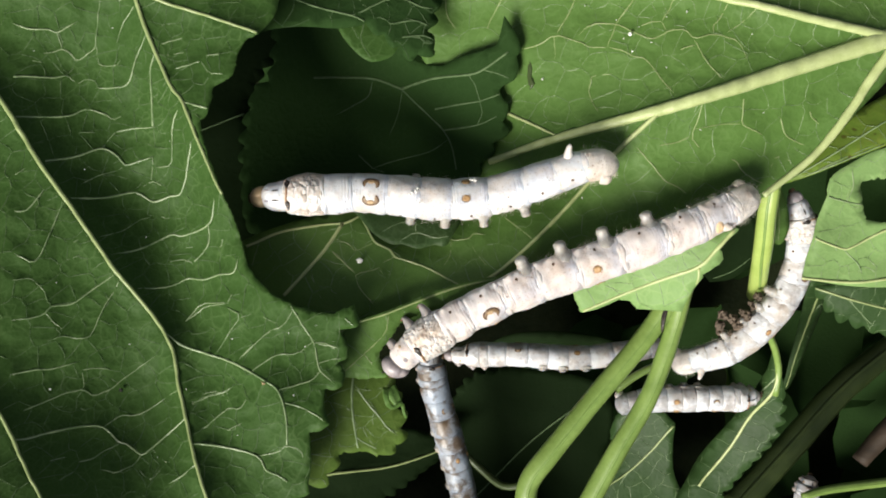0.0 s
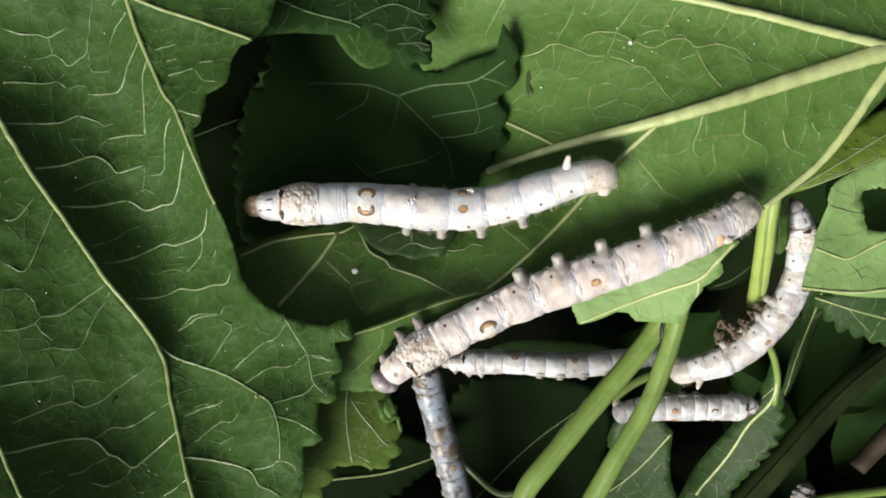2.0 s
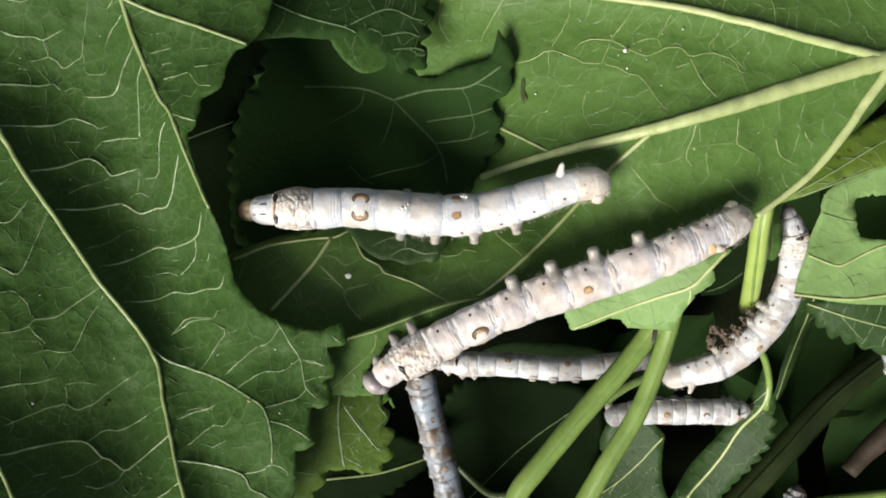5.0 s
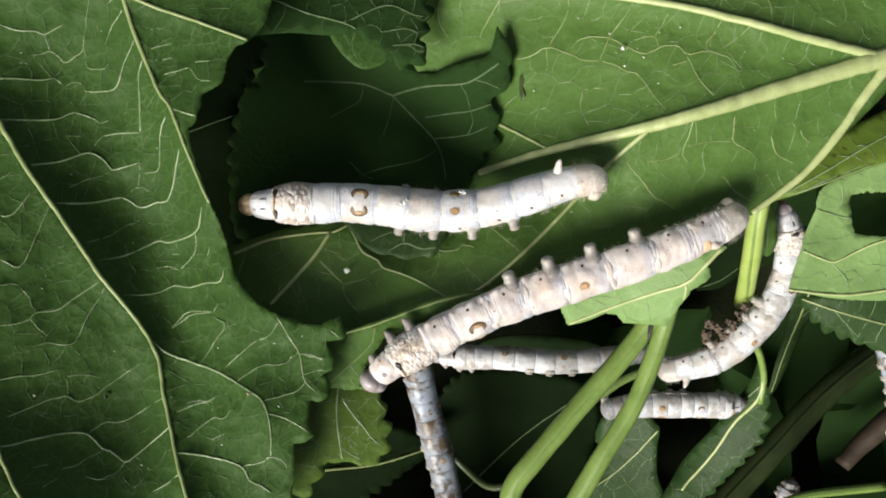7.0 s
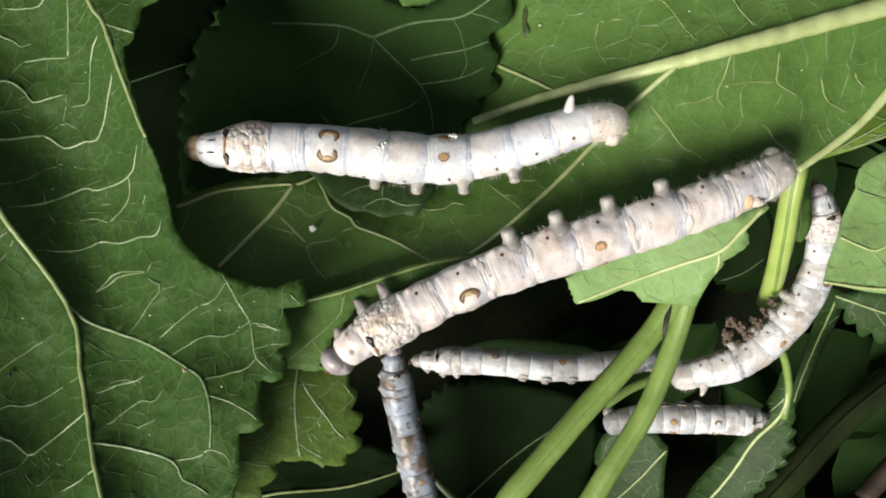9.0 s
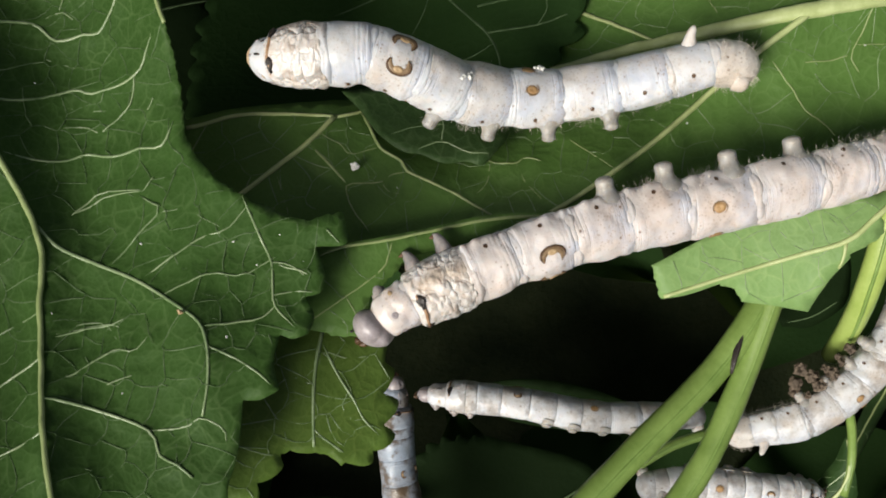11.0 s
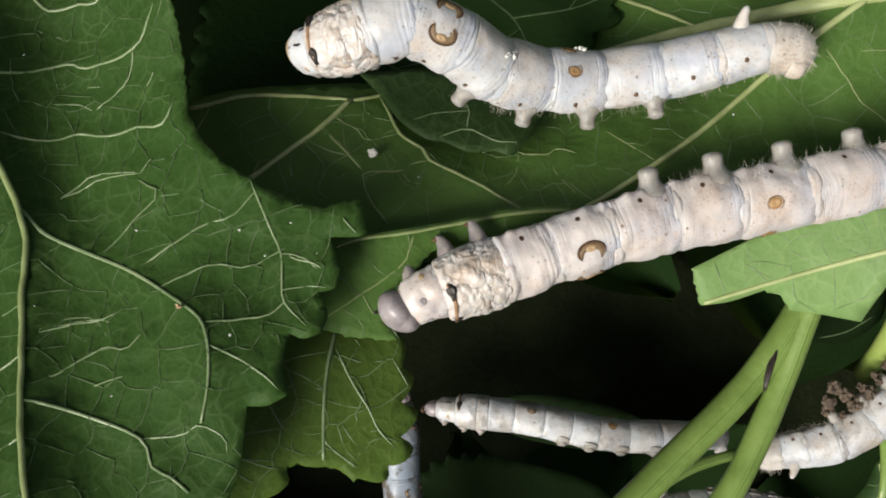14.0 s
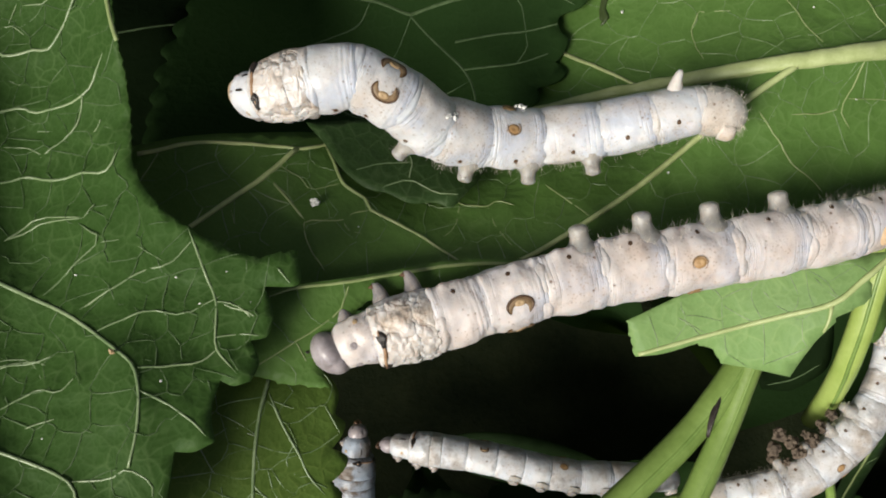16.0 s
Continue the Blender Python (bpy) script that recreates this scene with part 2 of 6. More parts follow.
M_VEIN_FINE = plain_material("vein_fine", (0.105, 0.175, 0.065), (0.28, 0.35, 0.19), 260.0, 0.35, 0.00005)
M_VEIN_NET = plain_material("vein_finest", (0.085, 0.15, 0.05), (0.22, 0.30, 0.14), 200.0, 0.4, 0.00005)
M_VEIN_A = plain_material("vein_grey_green", (0.20, 0.26, 0.095), (0.29, 0.35, 0.15), 500.0, 0.38)
M_VEIN_D = plain_material("vein_dark", (0.06, 0.10, 0.04), (0.13, 0.19, 0.09), 500.0, 0.6, 0.0002, 0.1)
M_STEM = plain_material("stem_green", (0.125, 0.20, 0.042), (0.20, 0.295, 0.075), 160.0, 0.4)
M_RIB = plain_material("stalk_rib", (0.12, 0.20, 0.042), (0.19, 0.29, 0.072), 160.0, 0.4)
M_STEM_PALE = plain_material("stem_yellow_green", (0.24, 0.33, 0.07), (0.34, 0.43, 0.12), 160.0, 0.4)
# Shade deep in the heap is put into this green; also colours the smear.
M_STEM_DARK = plain_material("stem_shade_and_smear", (0.018, 0.032, 0.008), (0.04, 0.06, 0.016), 160.0, 0.45)
M_DRY = plain_material("dry_twig", (0.03, 0.021, 0.013), (0.075, 0.052, 0.034), 220.0, 0.7, 0.0005)
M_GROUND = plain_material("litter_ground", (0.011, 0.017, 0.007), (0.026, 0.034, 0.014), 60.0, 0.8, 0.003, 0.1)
M_WALL = plain_material("light_block_wall", (0.04, 0.045, 0.03), (0.06, 0.06, 0.04), 40.0, 0.8, 0.0002, 0.1)
M_SKIN_1 = skin_material("skin_blue_white", (0.65, 0.66, 0.68), (0.50, 0.40, 0.31), (0.38, 0.43, 0.55), 0.9, 0.6)
M_SKIN_2 = skin_material("skin_cream", (0.67, 0.62, 0.60), (0.54, 0.42, 0.34), (0.46, 0.49, 0.58), 0.8, 0.6)
M_SKIN_3 = skin_material("skin_grey_white", (0.64, 0.65, 0.67), (0.40, 0.32, 0.24), (0.44, 0.48, 0.56), 1.2, 0.7, 0.4)
# Greyer skins: the heap's shade is put in the colour, over real brown dirt.
M_SKIN_5 = skin_material("skin_half_shade_and_dirt", (0.55, 0.56, 0.58), (0.28, 0.21, 0.15), (0.38, 0.42, 0.50), 1.3, 0.8, 0.6)
M_SKIN_4 = skin_material("skin_shade_and_dirt", (0.34, 0.39, 0.46), (0.15, 0.11, 0.07), (0.24, 0.29, 0.37), 1.3, 0.9, 0.9)
M_STAIN = plain_material("stain_orange", (0.60, 0.40, 0.22), (0.72, 0.55, 0.36), 900.0, 0.5, 0.0001, sub=0.3)
M_FRASS = plain_material("frass_brown", (0.04, 0.028, 0.018), (0.16, 0.12, 0.085), 700.0, 0.8, 0.0004)
M_TAIL = skin_material("skin_tail", (0.64, 0.60, 0.56), (0.46, 0.37, 0.29), (0.50, 0.48, 0.47), 1.4, 0.8)
M_FOLD = fold_material("skin_folded_collar", (0.66, 0.63, 0.61), (0.46, 0.36, 0.27), (0.12, 0.065, 0.03))
M_HEAD_TAN = plain_material("head_tan", (0.48, 0.34, 0.19), (0.60, 0.45, 0.28), 700.0, 0.35, 0.0001, sub=0.2)
M_HEAD_GREY = plain_material("head_grey", (0.24, 0.21, 0.22), (0.40, 0.36, 0.37), 700.0, 0.35, 0.0001, sub=0.2)
M_SPOT_BROWN = plain_material("spot_brown", (0.15, 0.095, 0.045), (0.27, 0.18, 0.10), 1500.0, 0.5, 0.0001)
M_SPOT = plain_material("spot_dark_brown", (0.045, 0.022, 0.010), (0.12, 0.065, 0.03), 1500.0, 0.5, 0.0001)
M_SPOT_TAN = plain_material("spot_tan", (0.36, 0.24, 0.12), (0.50, 0.36, 0.21), 1500.0, 0.5, 0.0001)
M_SPOT_RUST = plain_material("spot_rust", (0.30, 0.16, 0.055), (0.46, 0.30, 0.15), 1500.0, 0.5, 0.0001)
M_LEG_TRUE = plain_material("true_leg", (0.17, 0.165, 0.18), (0.46, 0.40, 0.36), 700.0, 0.3, 0.0002, sub=0.4)
M_COLLAR = plain_material("collar_brown", (0.20, 0.10, 0.045), (0.42, 0.27, 0.16), 900.0, 0.5, 0.0002)
M_LEG = plain_material("proleg_skin", (0.29, 0.275, 0.255), (0.43, 0.41, 0.385), 900.0, 0.3, 0.0002, sub=0.7)
M_HAIR = plain_material("pale_hair", (0.62, 0.55, 0.46), (0.72, 0.66, 0.58), 900.0, 0.5)
M_CRUMB = plain_material("white_crumb", (0.75, 0.74, 0.70), (0.85, 0.84, 0.80), 1500.0, 0.6)
M_BLACK = plain_material("black_mark", (0.012, 0.010, 0.009), (0.03, 0.022, 0.018), 1500.0, 0.4)


# ---- building ----
def part(name, bm, material, parent, label="", smooth=True):
    """Links a bmesh as one mesh under a thing or a part."""
    me = bpy.data.meshes.new(name)
    bm.to_mesh(me)
    bm.free()
    if smooth:
        me.polygons.foreach_set("use_smooth", [True] * len(me.polygons))
    me.materials.append(material)
    ob = new(name, me)
    ob.parent = parent
    return tagged(ob, label)


def curve_through(pts, step):
    """Catmull-Rom points through the given ones, about step apart."""
    p = [np.array(q, float) for q in pts]
    if len(p) == 2:
        n = max(2, int(np.linalg.norm(p[1] - p[0]) / step))
        return np.array([p[0] + (p[1] - p[0]) * k / n for k in range(n + 1)])
    p = [2 * p[0] - p[1], *p, 2 * p[-1] - p[-2]]
    out = []
    for a, b, c, d in zip(p, p[1:], p[2:], p[3:]):
        n = max(2, int(np.linalg.norm(c[:2] - b[:2]) / step + 0.5))
        for k in range(n):
            t = k / n
            out.append(0.5 * (2 * b + (c - a) * t + (2 * a - 5 * b + 4 * c - d) * t * t + (3 * b - a - 3 * c + d) * t ** 3))
    out.append(p[-2])
    return np.array(out)


def tube(path, radii, sides=8, flat=1.0, grooves=0.0):
    """A bmesh tube along points in metres, with closed ends."""
    bm = bmesh.new()
    rings = []
    for k, q in enumerate(path):
        t = Vector(path[min(k + 1, len(path) - 1)]) - Vector(path[max(k - 1, 0)])
        t.normalize()
        side = t.cross(Vector((0, 0, 1)))
        side = side.normalized() if side.length > 1e-4 else Vector((1, 0, 0))
        up = side.cross(t)
        ring = []
        for j in range(sides):
            a = 2 * math.pi * j / sides
            r = radii[k] * (1 + grooves * math.cos(3 * a + 0.6))
            ring.append(bm.verts.new(Vector(q) + side * (r * math.cos(a)) + up * (r * flat * math.sin(a))))
        rings.append(ring)
    for r0, r1 in zip(rings, rings[1:]):
        for j in range(sides):
            bm.faces.new((r0[j], r1[j], r1[(j + 1) % sides], r0[(j + 1) % sides]))
    bm.faces.new(rings[0])
    bm.faces.new(rings[-1][::-1])
    bmesh.ops.recalc_face_normals(bm, faces=bm.faces)
    return bm


class Sheet:
    """The smooth surface of a leaf over x, y (millimetres), bent through given heights and puckered between its veins."""

    def __init__(self, heights, pucker, seed):
        q = np.array(heights, float)
        self.c = q[:, :2]
        self.pucker, self.seed, self.lines, self.net, self.quilt, self.ribs = pucker, seed, [], [], 0.0, []
        n = len(q)
        k = self.kernel(self.c) + np.eye(n) * 1.5
        a = np.block([[k, np.c_[np.ones(n), self.c]], [np.r_[np.ones((1, n)), self.c.T], np.zeros((3, 3))]])
        self.w = np.linalg.solve(a, np.r_[q[:, 2], 0, 0, 0])

    def kernel(self, xy):
        d2 = ((xy[:, None] - self.c[None]) ** 2).sum(-1) + 1e-6
        return 0.5 * d2 * np.log(d2) * 0.01

    def base(self, xy):
        xy = np.atleast_2d(np.array(xy, float))
        return self.kernel(xy) @ self.w[:-3] + np.c_[np.ones(len(xy)), xy] @ self.w[-3:]

    def z(self, xy):
        xy = np.atleast_2d(np.array(xy, float))
        z = self.base(xy)
        if self.lines:
            far = np.full(len(xy), 1e9)
            for line, weight in self.lines:
                a, b = line[:-1, :2], line[1:, :2]
                ab = b - a
                t = np.clip(((xy[:, None] - a) * ab).sum(-1) / ((ab * ab).sum(-1) + 1e-9), 0, 1)
                d = np.linalg.norm(xy[:, None] - a - t[..., None] * ab, axis=-1).min(1)
                far = np.minimum(far, d + (1 - weight) * 4.0)
            z = z + self.pucker * (0.5 - (1 - np.exp(-far / 3.0)))
        if self.ribs:
            far = np.full(len(xy), 1e9)
            for line in self.ribs:
                a, ab = line[:-1, :2], np.diff(line[:, :2], axis=0)
                t = np.clip(((xy[:, None] - a) * ab).sum(-1) / ((ab * ab).sum(-1) + 1e-9), 0, 1)
                far = np.minimum(far, np.linalg.norm(xy[:, None] - a - t[..., None] * ab, axis=-1).min(1))
            z = z - 1.5 * (1 - np.exp(-(far / 4.5) ** 1.5)) * np.exp(-far / 22.0)
        if len(self.net):
            a, ab = self.net[:, 0], self.net[:, 1] - self.net[:, 0]
            for k in range(0, len(xy), 400):
                q = xy[k:k + 400, None]
                t = np.clip(((q - a) * ab).sum(-1) / ((ab * ab).sum(-1) + 1e-9), 0, 1)
                d = np.linalg.norm(q - a - t[..., None] * ab, axis=-1).min(1)
                z[k:k + 400] -= self.quilt * (1 - np.exp(-d / 1.3))
        s = self.seed * 17.3
        z = z + np.array([0.8 * noise.noise((x * 0.09 + s, y * 0.09, s)) + 0.22 * noise.noise((x * 0.35, y * 0.35 + s, s)) for x, y in xy]) * min(1.0, self.pucker)
        return z


def rim(runs, rng):
    """A closed outline from runs of (kind, points): toothed, bitten or plain."""
    out = []
    for kind, pts in runs:
        line = curve_through([q[:2] for q in pts], 0.45)
        if kind == "teeth":
            s = np.r_[0, np.cumsum(np.linalg.norm(np.diff(line, axis=0), axis=1))]
            count = max(1, round(s[-1] / rng.uniform(3.6, 4.4)))
            phase = s / s[-1] * count
            saw = (phase % 1.0)
            size = np.array([0.9 + 0.5 * math.sin(7.1 * int(p)) for p in phase])
            bump = np.where(saw < 0.72, np.sin(saw / 0.72 * math.pi / 2), np.cos((saw - 0.72) / 0.28 * math.pi / 2)) * size * 1.25
            t = np.gradient(line, axis=0)
            t /= np.linalg.norm(t, axis=1)[:, None] + 1e-9
            line = line + np.c_[t[:, 1], -t[:, 0]] * (bump - 0.5)[:, None]
        elif kind == "bite":
            line = line + np.array([[rng.gauss(0, 0.10), rng.gauss(0, 0.10)] for _ in line])
            line[0], line[-1] = pts[0][:2], pts[-1][:2]
        out.extend(line[:-1] if len(out) else line[:-1])
    return np.array(out)


def within(line, outline):
    """The longest stretch of a line that lies inside a closed outline."""
    a, b = outline, np.roll(outline, -1, axis=0)
    best, run = [], []
    for q in line:
        cross = (a[:, 1] > q[1]) != (b[:, 1] > q[1])
        x = a[:, 0] + (q[1] - a[:, 1]) / (b[:, 1] - a[:, 1] + 1e-12) * (b[:, 0] - a[:, 0])
        if (cross & (q[0] < x)).sum() % 2:
            run.append(q)
        else:
            run = []
        if len(run) > len(best):
            best = list(run)
    return np.array(best)


def cells(lo, hi, size, angle, stretch, rng, drawn):
    """Edges of uneven many-sided cells over a rectangle; they end at the veins that are already drawn."""
    from mathutils.geometry import delaunay_2d_cdt
    c, s = math.cos(radians(angle)), math.sin(radians(angle))
    turn = np.array([[c, s], [-s, c]])
    scale = np.array([size * stretch, size / stretch])
    mid, reach = (lo + hi) / 2, np.linalg.norm(hi - lo) / 2
    nx, ny = (int(reach / q) + 1 for q in scale)
    spots = np.array([(i + 0.5 * (j % 2) + rng.uniform(-0.3, 0.3), j + rng.uniform(-0.3, 0.3)) for i in range(-nx, nx + 1) for j in range(-ny, ny + 1)])
    spots = mid + (spots * scale) @ turn
    pairs = []
    for line in drawn:
        along = np.r_[0, np.cumsum(np.linalg.norm(np.diff(line, axis=0), axis=1))]
        at = rng.uniform(0.15, 0.4) * size
        while at < along[-1]:
            k = min(np.searchsorted(along, at), len(line) - 1)
            t = line[k] - line[k - 1]
            n = np.array([-t[1], t[0]]) / (np.linalg.norm(t) + 1e-9) * size * rng.uniform(0.34, 0.42)
            if all(np.abs(line[k] - p).sum() > size * 0.45 for p, _ in pairs):
                pairs.append((line[k], n))
            at += size * rng.uniform(0.7, 1.0)
    if pairs:
        veins = np.array([p for p, _ in pairs])
        spots = spots[np.array([((veins - q) ** 2).sum(1).min() > (0.72 * size) ** 2 for q in spots])]
    seeds = [q for p, n in pairs for q in (p + n, p - n)] + list(spots)
    v, _, f, *_ = delaunay_2d_cdt([Vector(q) for q in seeds], [], [], 0, 1e-6)
    hubs, sides = [], {}
    for k, tri in enumerate(f):
        p, q, r = (np.array(v[i]) for i in tri)
        m = (p + q + r) / 3
        d = 2 * ((q - p)[0] * (r - p)[1] - (q - p)[1] * (r - p)[0])
        if abs(d) > 1e-6:
            q2, r2 = ((q - p) ** 2).sum(), ((r - p) ** 2).sum()
            o = p + np.array([(r - p)[1] * q2 - (q - p)[1] * r2, (q - p)[0] * r2 - (r - p)[0] * q2]) / d
            if np.linalg.norm(o - m) < size * 0.9:
                m = o
        hubs.append(m)
        for e in ((0, 1), (1, 2), (2, 0)):
            sides.setdefault(tuple(sorted((tri[e[0]], tri[e[1]]))), []).append(k)
    twins = 2 * len(pairs)
    out = []
    for (i, j), pair in sides.items():
        along_vein = j < twins and i // 2 == j // 2
        if len(pair) == 2 and not along_vein:
            out.append([hubs[k] for k in pair])
    return np.array(out)


def ribbon(bm, line, z, width, lift):
    """A thin raised line over a blade, tapering at both ends."""
    t = np.gradient(line, axis=0)
    t /= np.linalg.norm(t, axis=1)[:, None] + 1e-9
    n = np.c_[-t[:, 1], t[:, 0]]
    rows = []
    for k, (q, h) in enumerate(zip(line, z)):
        w = width * (1 if 0 < k < len(line) - 1 else 0.4) / 2
        rows.append([bm.verts.new(Vector((*(q + n[k] * w * s), h + lift * u)) * MM) for s, u in ((-1, 0.1), (0, 1), (1, 0.1))])
    for a, b in zip(rows, rows[1:]):
        for k in range(2):
            bm.faces.new((a[k + 1], a[k], b[k], b[k + 1]))


def leaf(name, label, runs, veins, material, vein_material, heights=(), pucker=1.0, grid=1.6, seed=1, group="", thick=0.22, net=5.0, angle=0, stretch=1.3, quilt=0.25, dashes=0):
    """A leaf: a blade of real thickness with veins standing proud of it. runs: outline, anticlockwise. veins: (width at start, at end, points)."""
    from mathutils.geometry import delaunay_2d_cdt
    rng = random.Random(seed)
    outline = rim(runs, rng)
    control = [q for _, pts in runs for q in pts[:-1] if len(q) > 2] + [q for q in heights]
    sheet = Sheet(control, pucker, seed)
    lines = []
    for w0, w1, *pts in veins:
        way = curve_through([q[:2] for q in pts], 0.9)
        if w0 < 0.45:
            # fine veins run straight from bend to bend
            way = np.array([q[:2] for q in pts])
            for _ in range(1):
                near, far = way[:-1] * 0.8 + way[1:] * 0.2, way[:-1] * 0.2 + way[1:] * 0.8
                way = np.concatenate([way[:1], np.stack([near, far], 1).reshape(-1, 2), way[-1:]])
            way = np.concatenate([np.linspace(p, q, 4)[:-1] for p, q in zip(way, way[1:])] + [way[-1:]])
            way = way + np.array([[noise.noise((x * 0.6, y * 0.6, 5.0)), noise.noise((x * 0.6, y * 0.6, 9.0))] for x, y in way]) * 0.12
        line = within(way, outline)
        if len(line) < 3:
            continue
        thin = 0.52 if w0 < 0.45 else 0.6 if w0 < 0.8 else 0.68 if w0 < 1.65 else 0.9
        lines.append((line, w0 * thin, w1 * thin))
        if w0 >= 0.3:
            sheet.lines.append((line, min(1.0, w0 / 0.9)))
        if w0 >= 1.25:
            sheet.ribs.append(line)
    lo, hi = outline.min(0), outline.max(0)
    mesh_of_veins = []
    if net and material is not M_LEAF_DEEP:
        sheet.net, sheet.quilt = cells(lo, hi, net, angle, stretch, rng, [line for line, _, _ in lines]), quilt
        for p, q in sheet.net:
            line = within(np.linspace(p, q, max(4, int(np.linalg.norm(q - p) / 0.8))), outline)
            if len(line) > 2 and rng.random() < 0.9:
                k = np.linspace(0, 1, len(line))[:, None]
                bow = np.array([q[1] - p[1], p[0] - q[0]]) * rng.gauss(0, 0.10)
                mesh_of_veins.append((line + bow * np.sin(math.pi * k) + np.sin(k * 7) * bow * 0.2, rng.uniform(0.07, 0.14)))
    # short pale dashes stand in for glints on the blade
    for _ in range(dashes):
        p = np.array([rng.uniform(lo[0], hi[0]), rng.uniform(lo[1], hi[1])])
        a = radians(angle + rng.uniform(-14, 14))
        line = within(np.linspace(p, p + rng.uniform(0.8, 2.2) * np.array([math.cos(a), math.sin(a)]), 4), outline)
        if len(line) > 2:
            mesh_of_veins.append((line, rng.uniform(0.06, 0.11)))
    inner = []
    for x in np.arange(lo[0], hi[0], grid):
        for y in np.arange(lo[1], hi[1], grid * 0.87):
            inner.append((x + rng.uniform(-0.3, 0.3) * grid, y + rng.uniform(-0.3, 0.3) * grid))
    # keep inner points a little away from the rim
    inner = np.array(inner)
    near = np.full(len(inner), 1e9)
    for k in range(0, len(outline), 2):
        near = np.minimum(near, ((inner - outline[k]) ** 2).sum(1))
    inner = inner[near > (grid * 0.5) ** 2]
    n = len(outline)
    pts = [Vector(p) for p in outline] + [Vector(p) for p in inner]
    v, _, f, *_ = delaunay_2d_cdt(pts, [(k, (k + 1) % n) for k in range(n)], [], 1, 1e-5)
    xy = np.array([tuple(p) for p in v])
    z = sheet.z(xy)
    mid = np.array([*outline.mean(0), float(sheet.base(outline.mean(0))[0])])
    thing = new(name)
    thing.location = mid * MM
    tagged(thing, label, "leaf", group)
    bm = bmesh.new()
    vs = [bm.verts.new((np.array([*p, h]) - mid) * MM) for p, h in zip(xy, z)]
    for tri in f:
        try:
            bm.faces.new([vs[k] for k in tri])
        except ValueError:
            pass
    bmesh.ops.recalc_face_normals(bm, faces=bm.faces)
    if sum(fc.normal.z for fc in bm.faces) < 0:
        bmesh.ops.reverse_faces(bm, faces=bm.faces)
    blade = part("blade", bm, material, thing)
    solid = blade.modifiers.new("thickness", "SOLIDIFY")
    solid.thickness, solid.offset = thick * MM, -1
    if mesh_of_veins:
        bm = bmesh.new()
        heights_of = sheet.z(np.concatenate([q for q, _ in mesh_of_veins]))
        at = 0
        for line, w in mesh_of_veins:
            ribbon(bm, line - mid[:2], heights_of[at:at + len(line)] - mid[2], w, 0.035 + 0.04 * (grid - 1))
            at += len(line)
        tagged(part("vein_net", bm, M_VEIN_D if vein_material is M_VEIN_D or material is M_LEAF_A else M_VEIN_FINE if material is M_LEAF_F else M_VEIN_NET, thing), "net of fine pale veins", kind="stuff")
    for line, w0, w1 in lines:
        h = sheet.z(line)
        k = np.linspace(0, 1, len(line))
        r = (w0 + (w1 - w0) * k) / 2
        if w0 < 0.35:
            r = r * np.clip(np.minimum(k, 1 - k) * 8, 0.15, 1)
        wav = np.array([noise.noise((q[0] * 0.5, q[1] * 0.5, seed)) for q in line])
        fine = w0 < 0.45
        path = (np.c_[line, h + r * (-0.26 if fine else -0.2) + 0.05 * (grid - 1)] - mid) * MM
        part("vein", tube([tuple(q) for q in path], r * (1 + 0.12 * wav) * MM, 8, 0.5 if fine else 0.7), vein_material if not fine or vein_material is M_VEIN_D else M_VEIN_A if material is M_LEAF_B else M_VEIN_FINE, thing)
    return thing, sheet, mid


def stem(name, label, pts, radii, material, group="", grooves=0.0, category="stem", ribs=0):
    """A stalk through points (millimetres) with a radius that runs from the first to the last value, and raised ribs along it."""
    line = curve_through(pts, 2.0)
    r = np.interp(np.linspace(0, 1, len(line)), np.linspace(0, 1, len(radii)), radii)
    wob = np.array([1 + 0.05 * noise.noise((q[0] * 0.15, q[1] * 0.15, 3.0)) for q in line])
    if not ribs:
        ob = part(name, tube([tuple(q * MM) for q in line], r * wob * MM, 16, 1.0, grooves), material, None)
        return tagged(ob, label, category, group)
    thing = tagged(new(name), label, category, group)
    home = line.mean(0)
    thing.location = home * MM
    part("core", tube([tuple((q - home) * MM) for q in line], r * wob * MM, 20, 1.0, grooves), material, thing)
    t = np.gradient(line, axis=0)
    t /= np.linalg.norm(t, axis=1)[:, None]
    side = np.cross(t, (0, 0, 1))
    side /= np.linalg.norm(side, axis=1)[:, None]
    up = np.cross(side, t)
    for k in range(ribs):
        a = math.pi / 2 + (k - (ribs - 1) / 2) * 0.95
        path = line - home + (side * math.cos(a) + up * math.sin(a)) * (r * 0.90)[:, None]
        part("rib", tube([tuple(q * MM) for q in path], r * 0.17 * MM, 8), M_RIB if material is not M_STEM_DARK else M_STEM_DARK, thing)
    return thing


# ---- leaves, stalks and ground (millimetres) ----
M_LEAF_M = leaf_material("leaf_yellowing", (0.125, 0.205, 0.03), (0.24, 0.17, 0.05), 7.0, 0.38, 0.3, specks=0.8)
M_EDGE = plain_material("browned_edge", (0.16, 0.10, 0.05), (0.34, 0.25, 0.15), 500.0, 0.6)

